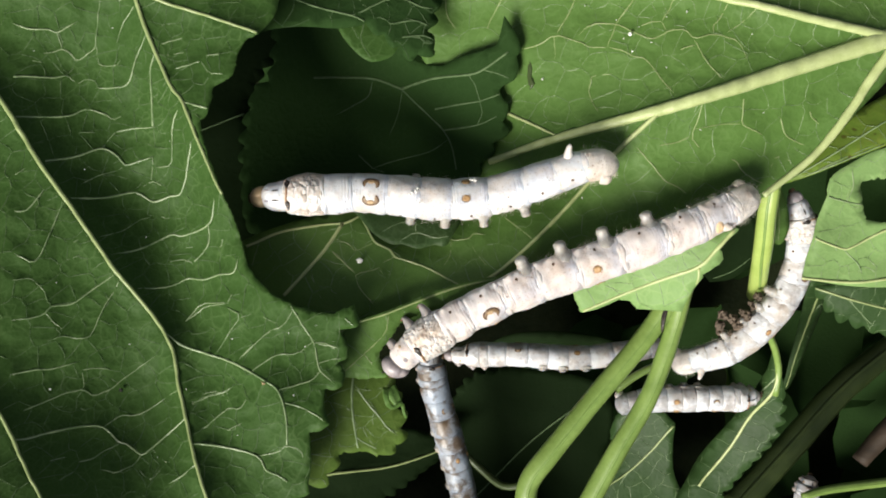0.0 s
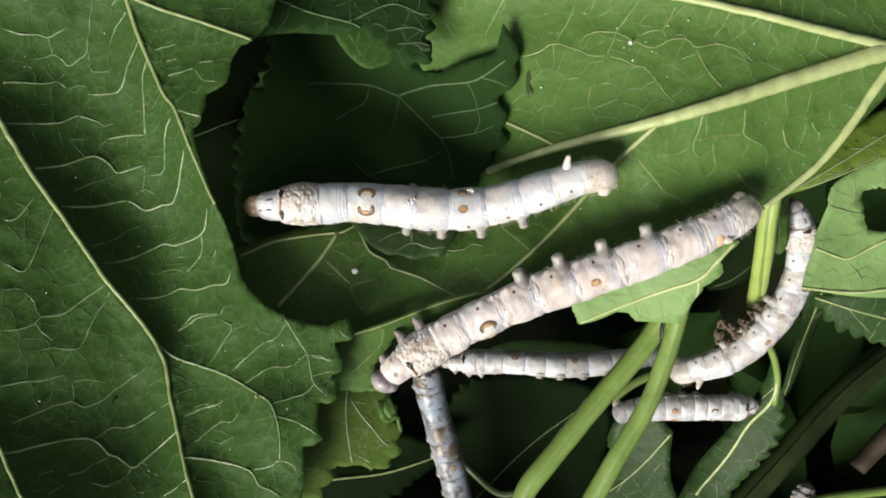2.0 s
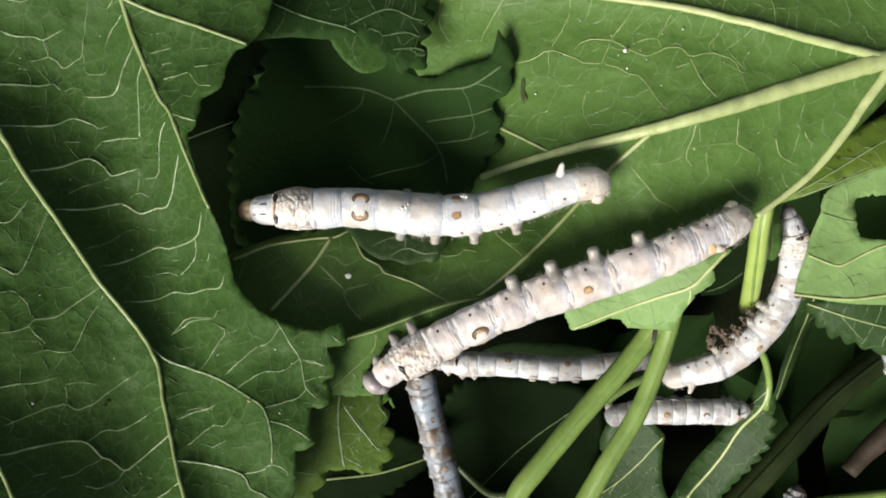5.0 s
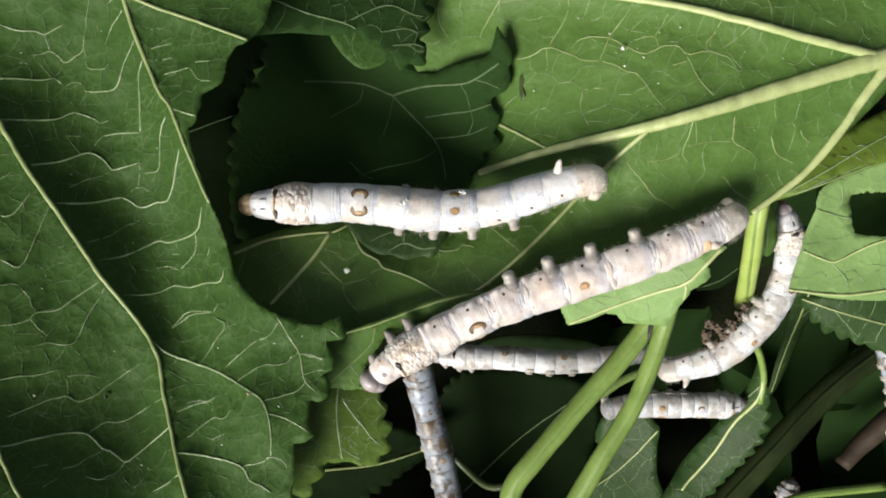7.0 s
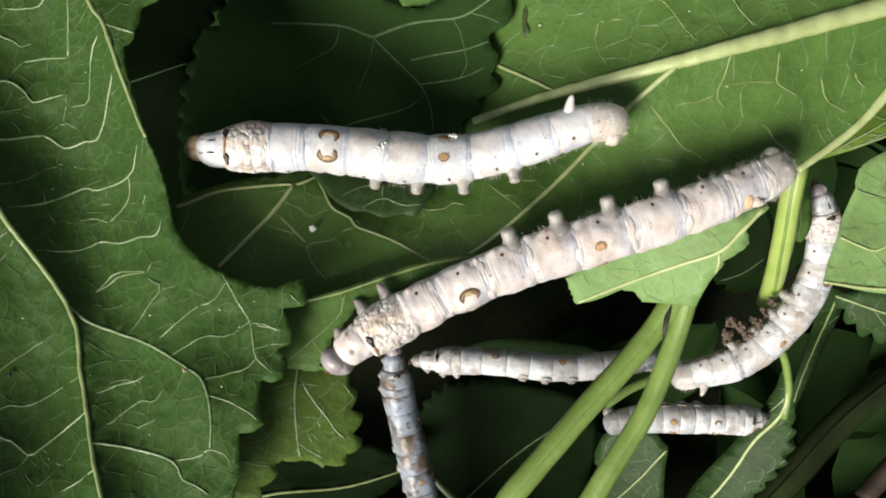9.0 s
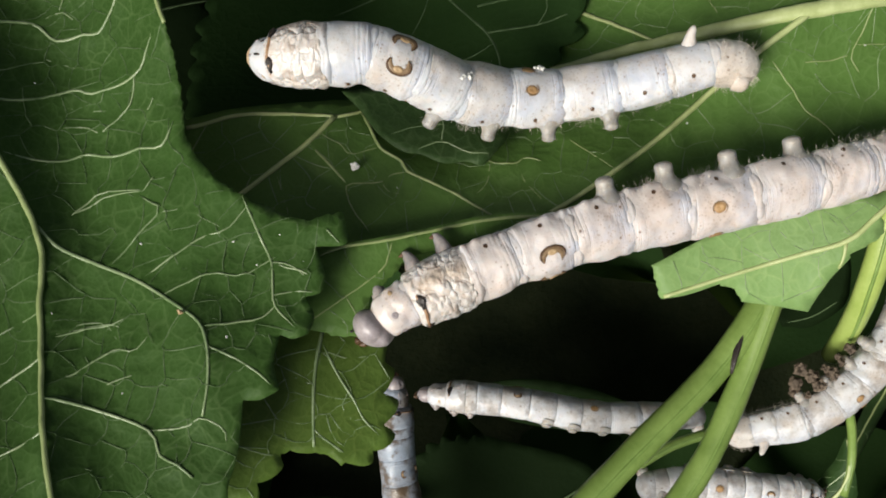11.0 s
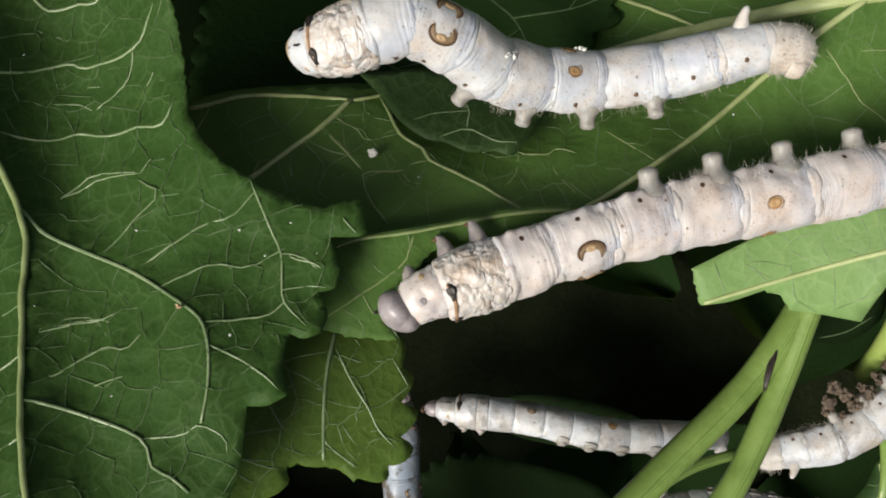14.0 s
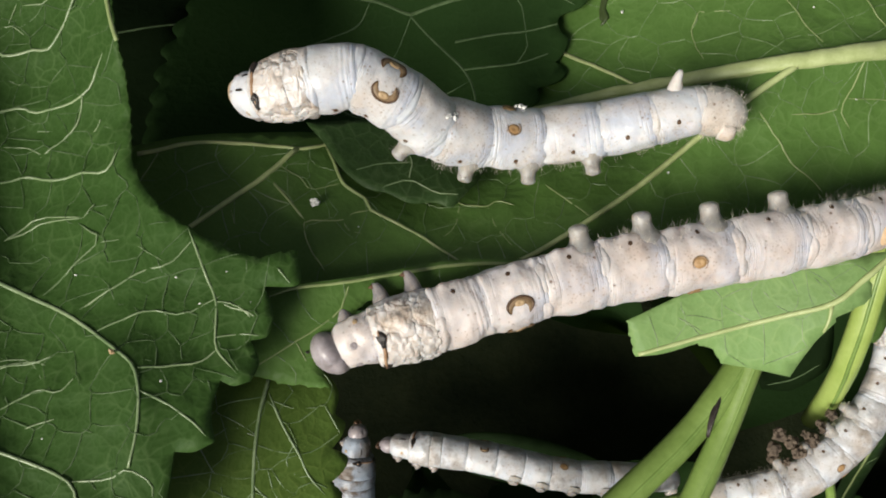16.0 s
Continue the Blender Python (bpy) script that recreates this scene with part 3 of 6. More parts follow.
leaf("mulberry_leaf", "large deep green mulberry leaf with gnawed edge, underside up", [
    ("teeth", [(-30.7, -52.0, 7.0), (-27.1, -45.3, 5.6), (-23.0, -40.4, 4.8)]),
    ("plain", [(-23.0, -40.4, 4.8), (-22.5, -36.0, 4.6), (-22.9, -31.4, 5.0)]),
    ("plain", [(-22.9, -31.4, 5.0), (-21.1, -31.1, 5.4), (-19.3, -29.9, 5.8)]),
    ("plain", [(-19.3, -29.9, 5.8), (-20.4, -27.0, 4.6), (-20.3, -24.1, 3.4)]),
    ("plain", [(-20.3, -24.1, 3.4), (-18.9, -24.4, 3.0), (-17.3, -23.6, 2.8)]),
    ("plain", [(-17.3, -23.6, 2.8), (-17.0, -21.6, 2.0), (-18.3, -19.7, 1.4)]),
    ("plain", [(-18.3, -19.7, 1.4), (-16.6, -18.8, 1.0), (-16.7, -16.2, 1.6), (-18.1, -14.1, 2.4)]),
    ("plain", [(-18.1, -14.1, 2.4), (-14.6, -13.2, 3.4), (-15.5, -9.7, 2.1)])
] + [
    ("bite", [(-15.5, -9.7, 2.1), (-18.0, -10.8, 2.1), (-20.1, -11.2, 2.2), (-23.3, -10.4, 2.3), (-26.2, -9.7, 2.4), (-30.8, -7.3, 1.5), (-34.0, -3.9, 0.4), (-35.7, 0.6, -0.6), (-37.1, 4.9, -1.0), (-38.7, 9.1, -1.0)]),
    ("bite", [(-38.7, 9.1, -1.0), (-40.0, 12.3, -1.0), (-41.4, 15.6, -1.0), (-42.5, 19.5, -1.0), (-43.1, 22.8, -1.0)]),
    ("bite", [(-43.1, 22.8, -1.0), (-41.5, 24.8, -1.0), (-40.9, 28.9, -1.5)]),
    ("bite", [(-40.9, 28.9, -1.5), (-37.6, 30.9, -1.5), (-36.8, 34.7, -2.0)]),
    ("bite", [(-36.8, 34.7, -2.0), (-35.3, 37.4, -2.0), (-33.0, 38.3, -2.5)])
] + [
    ("plain", [(-33.0, 38.3, -2.5), (-29.9, 43.8, -4.0), (-32.1, 53.3, -5.0), (-58.6, 60.3, -2.0), (-97.5, 58.6, 0.0), (-116.7, 25.2, -9.0), (-104.1, -24.2, 9.0), (-87.6, -54.2, 16.0), (-52.0, -56.9, 16.0), (-30.7, -52.0, 7.0)]),
], [
    (1.3, 0.7, (-57.8, 54.0, -4.0), (-55.8, 45.3, -5.6), (-53.3, 38.1, -5.6), (-49.1, 29.5, -3.6), (-46.4, 26.2, -2.3), (-43.4, 19.1, -1.6), (-40.4, 12.3, -1.3), (-38.5, 8.9, -1.1)),
    (1.5, 0.8, (-92.2, 41.8, -8.3), (-80.4, 27.3, -5.4), (-73.9, 17.4, -4.7), (-66.6, 7.2, -4.4), (-59.4, -2.9, -4.1), (-49.2, -16.3, -3.8), (-46.6, -25.0, -2.0), (-43.3, -34.2, 1.9), (-40.0, -42.3, 4.9), (-36.0, -52.4, 8.6)),
    (1.2, 0.8, (-84.5, -14.4, 3.8), (-75.0, -28.1, 5.4), (-69.9, -36.8, 7.2), (-67.0, -41.2, 8.3), (-62.0, -48.7, 11.2))
] + [
    (1.0, 0.7, (-60.9, 49.3, -5.4), (-51.5, 45.1, -5.0), (-43.0, 42.2, -3.8), (-33.2, 38.6, -2.5)),
    (0.7, 0.5, (-46.4, 26.2, -2.3), (-44.0, 25.5, -1.5), (-41.7, 24.9, -0.9)),
    (0.75, 0.4, (-49.5, -15.3), (-46.9, -17.3), (-42.6, -18.6), (-37, -20.1), (-32.1, -22.2), (-28.9, -23.9), (-27.6, -26), (-27, -28.3), (-26.7, -30.6), (-26.7, -33.5)),
    (0.45, 0.28, (-27.5, -26.3), (-24.5, -27.2), (-21.7, -28.5), (-20.3, -29.5)),
    (0.46, 0.3, (-26.8, -9.5), (-25, -12.4), (-23.7, -14.5), (-22.5, -16.4), (-21.9, -19.4), (-21.3, -21.2), (-18.8, -23.2)),
    (0.36, 0.2, (-22.5, -16.4), (-20.6, -16.2), (-18.7, -17.5))
] + [
    (0.3, 0.2, (-21.8, -20), (-19.6, -19.2), (-17.6, -19.1)),
    (0.24, 0.16, (-35.8, -12.2), (-33.3, -11.3), (-28.7, -13.2)),
    (0.6, 0.4, (-43.4, -33.9), (-42.2, -33.7), (-37.4, -34.4), (-32, -35.7), (-30.4, -38), (-28.4, -38.6), (-26.6, -39.7)),
    (0.4, 0.25, (-32, -35.7), (-28.2, -34.9), (-26.7, -33.5), (-24.1, -34.6), (-23.8, -35.8)),
    (0.3, 0.2, (-44.9, -26.9), (-42.5, -25.7), (-39.5, -25.1), (-37.4, -27)),
    (0.50, 0.34, (-79.2, 47.5), (-76.3, 46.9), (-74.8, 46.6), (-73.4, 47.2), (-72.0, 47.9)),
    (0.55, 0.37, (-79.6, 41.7), (-76.3, 40.7), (-73.1, 40.7), (-71.7, 40.2), (-69.4, 41.4), (-67.7, 42.3))
] + [
    (0.30, 0.20, (-71.7, 40.2), (-71.3, 38.2), (-71.3, 37.5)),
    (0.40, 0.27, (-74.5, 36.4), (-72.5, 36.7), (-71.4, 37.4), (-69.9, 36.8), (-68.8, 35.2), (-66.1, 36.9), (-65.1, 37.7), (-64.6, 39.9), (-63.7, 44.8), (-62.7, 47.6)),
    (0.28, 0.19, (-77.2, 35.0), (-75.8, 35.0), (-74.6, 34.7)),
    (0.62, 0.42, (-79.0, 31.7), (-76.6, 31.9), (-72.8, 32.0), (-70.5, 32.6)),
    (0.32, 0.22, (-70.5, 32.6), (-68.9, 31.0), (-67.2, 32.0), (-65.1, 31.4)),
    (0.28, 0.19, (-68.8, 35.2), (-70.5, 32.6)),
    (0.50, 0.34, (-65.1, 30.2), (-63.4, 30.1), (-61.1, 30.1), (-59.1, 30.5), (-57.8, 32.1), (-56.7, 35.1), (-54.9, 37.9), (-53.6, 39.8))
] + [
    (0.44, 0.30, (-55.4, 45.3), (-57.2, 43.6), (-59.5, 41.3), (-60.5, 38.3)),
    (0.38, 0.26, (-57.4, 47.5), (-59.6, 45.4)),
    (0.32, 0.22, (-64.6, 34.8), (-63.4, 34.2), (-60.7, 34.1), (-60.0, 35.2)),
    (0.28, 0.19, (-64.9, 37.9), (-64.6, 34.8)),
    (0.62, 0.42, (-77.6, 24.0), (-74.8, 24.2), (-69.7, 24.7), (-66.7, 26.1), (-63.0, 25.1)),
    (0.32, 0.22, (-63.0, 25.1), (-62.0, 24.2), (-60.2, 24.9)),
    (0.50, 0.34, (-61.4, 21.9), (-58.0, 22.5), (-53.7, 22.5)),
    (0.64, 0.44, (-53.7, 22.7), (-53.7, 26.3), (-53.7, 30.3), (-53.5, 33.3), (-52.2, 36.0)),
    (0.52, 0.35, (-49.6, 21.0), (-48.8, 23.5), (-47.1, 25.8))
] + [
    (0.38, 0.26, (-49.4, 28.9), (-50.7, 27.3)),
    (0.30, 0.20, (-67.5, 21.7), (-65.0, 21.8)),
    (0.64, 0.44, (-71.9, 15.9), (-67.7, 16.9), (-63.5, 18.7), (-60.5, 17.1), (-59.4, 15.7), (-56.7, 16.3), (-53.9, 17.1)),
    (0.38, 0.26, (-63.5, 18.7), (-62.5, 20.6), (-61.4, 21.9)),
    (0.40, 0.27, (-49.5, 22.0), (-49.6, 19.0), (-50.1, 15.4), (-53.3, 15.1)),
    (0.32, 0.22, (-66.3, 11.9), (-63.9, 13.6), (-60.4, 14.9), (-59.4, 15.7)),
    (0.66, 0.45, (-67.2, 9.1), (-62.6, 9.4), (-57.4, 10.5), (-54.1, 8.8), (-50.6, 9.8), (-48.7, 10.0), (-47.3, 12.3), (-46.3, 15.3), (-45.1, 19.3)),
    (0.32, 0.22, (-57.4, 10.5), (-54.6, 12.8), (-52.4, 11.8))
] + [
    (0.32, 0.22, (-54.6, 12.8), (-53.9, 17.1)),
    (0.56, 0.38, (-59.9, -1.0), (-55.9, -0.1), (-50.5, 2.6), (-48.2, 2.4), (-42.6, 4.4), (-41.2, 7.7), (-40.7, 10.2)),
    (0.36, 0.24, (-42.6, 4.4), (-42.6, 1.5), (-43.4, -0.1), (-46.3, -2.9)),
    (0.28, 0.19, (-54.9, 6.3), (-51.2, 5.7)),
    (0.30, 0.20, (-62.1, 2.2), (-58.7, 3.4), (-57.0, 5.2), (-54.9, 6.0)),
    (0.30, 0.20, (-50.5, -2.4), (-48.0, -1.9), (-46.3, -2.6)),
    (0.28, 0.19, (-50.8, 0.2), (-45.8, 0.3)),
    (0.30, 0.20, (-40.3, 0.3), (-39.7, 1.8)),
    (0.56, 0.38, (-48.2, -6.0), (-46.7, -5.4), (-43.7, -5.6), (-40.2, -4.6), (-37.4, -4.2), (-36.4, -1.3))
] + [
    (0.38, 0.26, (-51.2, 37.3), (-49.3, 37.9), (-47.4, 38.3)),
    (0.32, 0.22, (-50.1, 35.2), (-47.0, 35.8)),
    (0.44, 0.30, (-49.2, 32.4), (-46.3, 33.1), (-43.6, 33.8)),
    (0.34, 0.23, (-42.6, 34.8), (-39.8, 34.9)),
    (0.34, 0.23, (-43.6, 33.8), (-41.7, 31.3), (-39.1, 31.2)),
    (0.26, 0.18, (-52.4, 40.6), (-49.3, 41.1)),
    (0.36, 0.24, (-76.9, 13.3), (-75.4, 14.3), (-74.0, 16.4)),
    (0.48, 0.33, (-76.1, 6.7), (-74.3, 6.9), (-72.3, 9.6), (-71.2, 11.7)),
    (0.44, 0.30, (-75.6, -0.8), (-72.5, -2.6), (-71.5, -1.0), (-70.1, 3.1), (-68.8, 7.1), (-68.4, 8.7)),
    (0.28, 0.19, (-67.5, -2.0), (-65.1, -1.1))
] + [
    (0.32, 0.22, (-66.6, 1.1), (-63.4, 2.7)),
    (0.40, 0.27, (-40.5, -18.8), (-38.5, -15.5), (-35.7, -11.7), (-38.6, -10.5)),
    (0.42, 0.29, (-36.8, -20.2), (-33.6, -17.2), (-30.3, -14.2), (-28.2, -13.7), (-25.9, -10.4)),
    (0.42, 0.29, (-33.5, -21.4), (-31.1, -19.7), (-28.8, -18.3), (-25.4, -18.4), (-22.2, -15.7)),
    (0.36, 0.24, (-21.7, -16.5), (-19.5, -16.9), (-18.3, -17.3)),
    (0.40, 0.27, (-46.8, -13.2), (-44.1, -9.9), (-38.8, -9.6)),
    (0.34, 0.23, (-44.4, -27.0), (-39.1, -25.2), (-37.7, -25.4)),
    (0.46, 0.31, (-58.5, -4.3), (-62.6, -7.2), (-65.8, -9.7), (-69.2, -10.2), (-70.0, -11.3), (-72.1, -12.1), (-75.3, -12.4))
] + [
    (0.36, 0.24, (-57.9, -5.4), (-59.2, -7.7), (-61.1, -11.2), (-62.3, -14.6), (-62.9, -15.8), (-65.4, -15.9), (-67.2, -15.3), (-69.3, -16.1)),
    (0.30, 0.20, (-70.0, -11.3), (-68.6, -13.0), (-67.3, -14.2)),
    (0.30, 0.20, (-69.6, -9.7), (-70.8, -7.1), (-72.6, -5.3), (-73.7, -5.2), (-75.7, -5.5)),
    (0.48, 0.33, (-74.5, -21.7), (-70.7, -21.0), (-69.0, -21.1), (-66.3, -20.5), (-64.5, -19.9)),
    (0.30, 0.20, (-64.5, -19.9), (-63.9, -23.0), (-63.7, -24.8)),
    (0.44, 0.30, (-72.2, -27.8), (-70.9, -27.3), (-68.8, -26.4), (-66.4, -25.3), (-65.2, -25.2), (-63.8, -24.9), (-62.3, -26.2), (-59.3, -25.1), (-57.5, -23.3), (-54.0, -20.8), (-51.6, -19.2))
] + [
    (0.28, 0.19, (-67.5, -27.7), (-65.2, -27.9), (-63.4, -28.5)),
    (0.36, 0.24, (-64.1, -21.5), (-61.5, -21.2), (-59.3, -21.7)),
    (0.62, 0.42, (-72.7, -32.3), (-70.7, -32.3), (-68.0, -31.7), (-63.5, -31.2), (-60.3, -31.6), (-57.7, -34.1), (-56.2, -34.6), (-53.3, -36.3), (-51.6, -35.3), (-48.0, -32.2), (-45.0, -29.6)),
    (0.40, 0.27, (-60.3, -31.6), (-57.8, -29.8), (-54.8, -29.9), (-52.8, -28.8), (-48.9, -26.2), (-46.5, -24.7)),
    (0.38, 0.26, (-63.1, -36.9), (-61.0, -36.6), (-60.0, -35.7), (-57.6, -34.7)),
    (0.32, 0.22, (-68.4, -36.6), (-66.7, -36.1), (-65.0, -35.9)),
    (0.48, 0.33, (-42.1, -36.7), (-44.7, -38.9), (-47.3, -40.5))
] + [
    (0.40, 0.27, (-53.3, -36.3), (-54.1, -37.9), (-57.0, -39.1), (-59.3, -38.3)),
    (0.30, 0.20, (-54.1, -37.9), (-52.1, -39.8), (-50.5, -40.0), (-49.3, -38.5)),
    (0.28, 0.19, (-51.6, -35.3), (-49.0, -37.2), (-47.8, -37.3)),
    (0.36, 0.24, (-65.5, -39.6), (-64.6, -39.0), (-63.3, -38.2)),
    (0.40, 0.27, (-44.3, -27.3), (-42.0, -26.3), (-38.9, -25.4), (-37.4, -24.5)),
    (0.38, 0.26, (-42.8, -31.6), (-41.5, -31.2), (-39.2, -29.1), (-37.4, -27.8), (-35.3, -27.9), (-34.1, -26.1)),
    (0.30, 0.20, (-37.5, -31.6), (-35.0, -30.3)),
    (0.42, 0.29, (-46.8, -13.1), (-44.9, -11.8), (-43.2, -10.4), (-38.5, -9.7)),
    (0.32, 0.22, (-38.5, -9.7), (-37.5, -8.0))
] + [
    (0.50, 0.34, (-55.2, -7.1), (-52.6, -7.2), (-49.9, -6.8), (-46.8, -5.4)),
    (0.44, 0.30, (-28.2, -24.2), (-25.7, -23.6), (-22.8, -22.8), (-21.3, -21.2)),
    (0.38, 0.26, (-17.1, -12.0), (-15.5, -13.4)),
], M_LEAF_A, M_VEIN_A, [(-45.9, 26.3, -0.5), (-48.4, -16.1, -1.0), (-41.4, -33.8, 4.4), (-30.8, -23.3, 4.6), (-65.6, 8.1, -2.0), (-80.6, 35.1, -6.0), (-95.3, 46.5, -10.0), (-73.5, -35.5, 8.5), (-85.4, -15.4, 4.0), (-67.2, -42.6, 10.0), (-27.3, -29.7, 4.6), (-38.4, -11.9, -1.5), (-56.0, 13.7, -10.8), (-51.5, 18.5, -9.4), (-50.0, 6.5, -10.0), (-69.5, 33.6, -12.0), (-45.5, -3.0, -8.6), (-71.9, 20.8, -9.5), (-64.5, 10.3, -9.5), (-57.0, -0.2, -9.0), (-46.4, -13.9, -7.8), (-42.1, -25.1, -2.5), (-38.1, -34.0, 0.5), (-43.3, -29.2, 2.4), (-22.6, -15.7, 0.2), (-23.1, -20.6, 0.5), (-23.7, -27.1, 3.2), (-72.6, 17.2, -2.0)] + [(-58.2, -2.9, -0.8), (-79.7, 27.0, -4.0), (-69.3, -36.5, 8.5), (-63.2, -34.8, -1.0), (-54.6, -32.6, -5.0), (-69.3, -19.6, 1.0)], 1.5, 1.15, 3, "mulberry leaves", net=5.0, angle=-6, stretch=1.5, quilt=0.4, dashes=90)

leaf("mulberry_leaf", "mulberry leaf tucked beneath the gnawed ones, shade painted in", [
    ("plain", [(-38.1, 36.8, -9.0), (-37.1, 39.7, -9.0), (-28.0, 41.9, -11.0), (-19.7, 41.9, -13.0), (-14.9, 42.8, -13.0)]),
    ("teeth", [(-14.9, 42.8, -13.0), (-9.0, 39.3, -13.4), (-5.3, 36.9, -14.2), (-1.3, 38.5, -15.4)]),
    ("teeth", [(-1.3, 38.5, -15.4), (-2.6, 42.4, -16.0), (-1.3, 46.7, -16.6), (-2.6, 53.0, -17.0)]),
    ("plain", [(-2.6, 53.0, -17.0), (-19.6, 62.0, -19.0), (-40.2, 58.8, -14.0), (-38.1, 36.8, -9.0)]),
], [
    (0.75, 0.5, (-36.2, 50.8), (-25.4, 46.4), (-17.3, 44.4), (-15.0, 43.4)),
    (0.6, 0.4, (-17.3, 44.4), (-9.4, 48.4), (-4.1, 46.8), (-2.0, 46.7)),
    (0.55, 0.35, (-10.3, 43.0), (-7.1, 43.8), (-4.9, 43.9), (-2.8, 43.0)),
    (0.55, 0.35, (-8.1, 40.5), (-3.8, 41.0), (-1.8, 40.2)),
    (0.35, 0.25, (-5.0, 41.0), (-3.5, 39.6), (-1.9, 39.6)),
    (0.35, 0.25, (-9.4, 48.4), (-8.5, 51.5), (-4.0, 51.0)),
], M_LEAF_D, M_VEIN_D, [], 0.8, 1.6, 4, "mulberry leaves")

leaf("mulberry_leaf", "small blue-green leaf lobe peeping out over the dark hollow", [
    ("plain", [(-8.3, 40.2, -17.4), (-8.5, 44.0, -18.4), (-15.7, 46.0, -18.4), (-20.6, 44.5, -18.0), (-19.8, 41.7, -17.2)]),
    ("plain", [(-19.8, 41.7, -17.2), (-17.3, 38.7, -17.6), (-14.1, 36.6, -18.0), (-10.2, 37.6, -17.8), (-8.3, 40.2, -17.4)]),
], [
    (0.4, 0.3, (-15.2, 45.0), (-16.3, 40.8), (-14.2, 37.4)),
    (0.35, 0.25, (-17.8, 43.5), (-16.3, 40.8)),
], M_LEAF_A, M_VEIN_D, [], 0.4, 1.0, 33, "mulberry leaves", net=0)

leaf("mulberry_leaf", "mulberry leaf lying deep in the gnawed hollow, shade painted in", [
    ("teeth", [(-36.0, 53.0, -35.0), (-36.9, 38.7, -36.0), (-41.5, 34.8, -38.0)]),
    ("teeth", [(-41.5, 34.8, -38.0), (-43.5, 21.9, -38.0), (-42.0, 7.2, -31.0), (-35.9, 0.1, -24.0)]),
    ("plain", [(-35.5, 0.1, -22.0), (-25.0, 2.3, -20.0), (-15.9, 6.2, -18.0), (-4.9, 7.8, -18.0), (5.6, 12.1, -16.0)]),
    ("teeth", [(5.5, 12.0, -15.6), (8.4, 18.2, -16.5), (11.8, 23.6, -16.2), (11.4, 29.2, -16.6)]),
    ("plain", [(11.4, 29.2, -16.6), (11.1, 31.1, -16.2), (13.7, 32.6, -15.4), (14.5, 34.7, -15.2), (14.1, 36.9, -15.4)]),
    ("plain", [(14.1, 36.9, -15.4), (14.9, 38.4, -14.4), (13.7, 41.4, -13.4), (11.7, 44.5, -12.6)])
] + [
    ("plain", [(11.7, 44.5, -12.6), (11.1, 41.8, -14.2), (10.6, 39.9, -15.6), (9.7, 39.0, -16.2)]),
    ("bite", [(9.7, 39.0, -16.2), (6.0, 38.2, -17.8), (2.5, 37.5, -19.5), (-0.8, 36.4, -21.4), (-5.4, 38.0, -21.5), (-7.6, 39.7, -24.0)]),
    ("teeth", [(-7.6, 39.7, -24.0), (-8.0, 46.0, -25.0), (-13.5, 49.0, -28.0), (-18.0, 50.0, -30.0)]),
    ("plain", [(-18.0, 50.0, -30.0), (-25.3, 52.0, -32.0), (-36.0, 53.0, -35.0)]),
], [
    (0.83, 0.60, (-8.4, 33.3), (-9.3, 33.6), (-14.8, 36), (-22.4, 36.9), (-28, 37)),
    (0.83, 0.52, (-8.4, 33.3), (-2.1, 34.2), (5, 34.1), (7.7, 34.8), (10.4, 36.4), (12.5, 37.8)),
    (0.45, 0.30, (7.7, 34.8), (10.4, 34), (12.8, 32.8)),
    (0.75, 0.45, (-8.4, 33.1), (-2.7, 27), (0.1, 23.8), (1.8, 20.2), (2.6, 15.5)),
    (0.60, 0.33, (0.1, 23.8), (6.7, 24.3), (10.4, 25.7)),
    (0.60, 0.33, (-1.6, 28.3), (2.9, 28.6), (7.2, 28.9), (11, 30)),
    (0.36, 0.24, (6.7, 24.3), (7.8, 26.4), (7.2, 28.9)),
    (0.36, 0.24, (5, 34.1), (6.4, 31.9), (7.2, 28.9))
] + [
    (0.51, 0.30, (-14.8, 36), (-16, 32.8), (-19.5, 31), (-23.3, 29.1)),
    (0.60, 0.38, (-18, 20.1), (-14.7, 17), (-12.2, 15.9)),
    (0.51, 0.30, (-15.3, 16.7), (-9.9, 18.3), (-2.7, 19.7), (1.2, 22)),
    (0.36, 0.24, (-8.4, 33.1), (-9.3, 28.6), (-11.3, 24.1)),
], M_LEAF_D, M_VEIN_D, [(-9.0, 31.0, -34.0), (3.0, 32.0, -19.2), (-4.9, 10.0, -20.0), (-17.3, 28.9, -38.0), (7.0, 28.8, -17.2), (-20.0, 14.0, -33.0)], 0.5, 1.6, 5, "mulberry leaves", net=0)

leaf("mulberry_leaf", "green leaf lobe hanging out beneath a silkworm, shade painted in", [
    ("plain", [(-18.6, 8.6, -12.5), (-15.7, 6.0, -11.0)]),
    ("plain", [(-15.7, 6.0, -11.4), (-13.2, 3.1, -10.2), (-9.8, 1.0, -9.2), (-7.4, 0.9, -8.9), (-4.6, 0.1, -8.7), (-1.6, 0.8, -9.0), (0.4, 0.6, -9.2), (2.0, 3.0, -10.4)]),
    ("plain", [(2.0, 3.0, -9.6), (3.3, 5.3, -10.6), (3.9, 9.7, -12.5), (-4.7, 11.9, -13.0), (-18.6, 8.6, -12.5)]),
], [
    (0.3, 0.2, (-8.0, 1.4), (-5.1, 3.3), (-1.5, 1.9), (1.0, 2.4)),
    (0.3, 0.2, (-5.1, 3.3), (-5.0, 5.6), (-6.4, 8.0)),
    (0.24, 0.16, (-11.5, 3.2), (-9.0, 4.6), (-5.0, 5.6)),
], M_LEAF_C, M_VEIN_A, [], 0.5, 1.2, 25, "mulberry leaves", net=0)

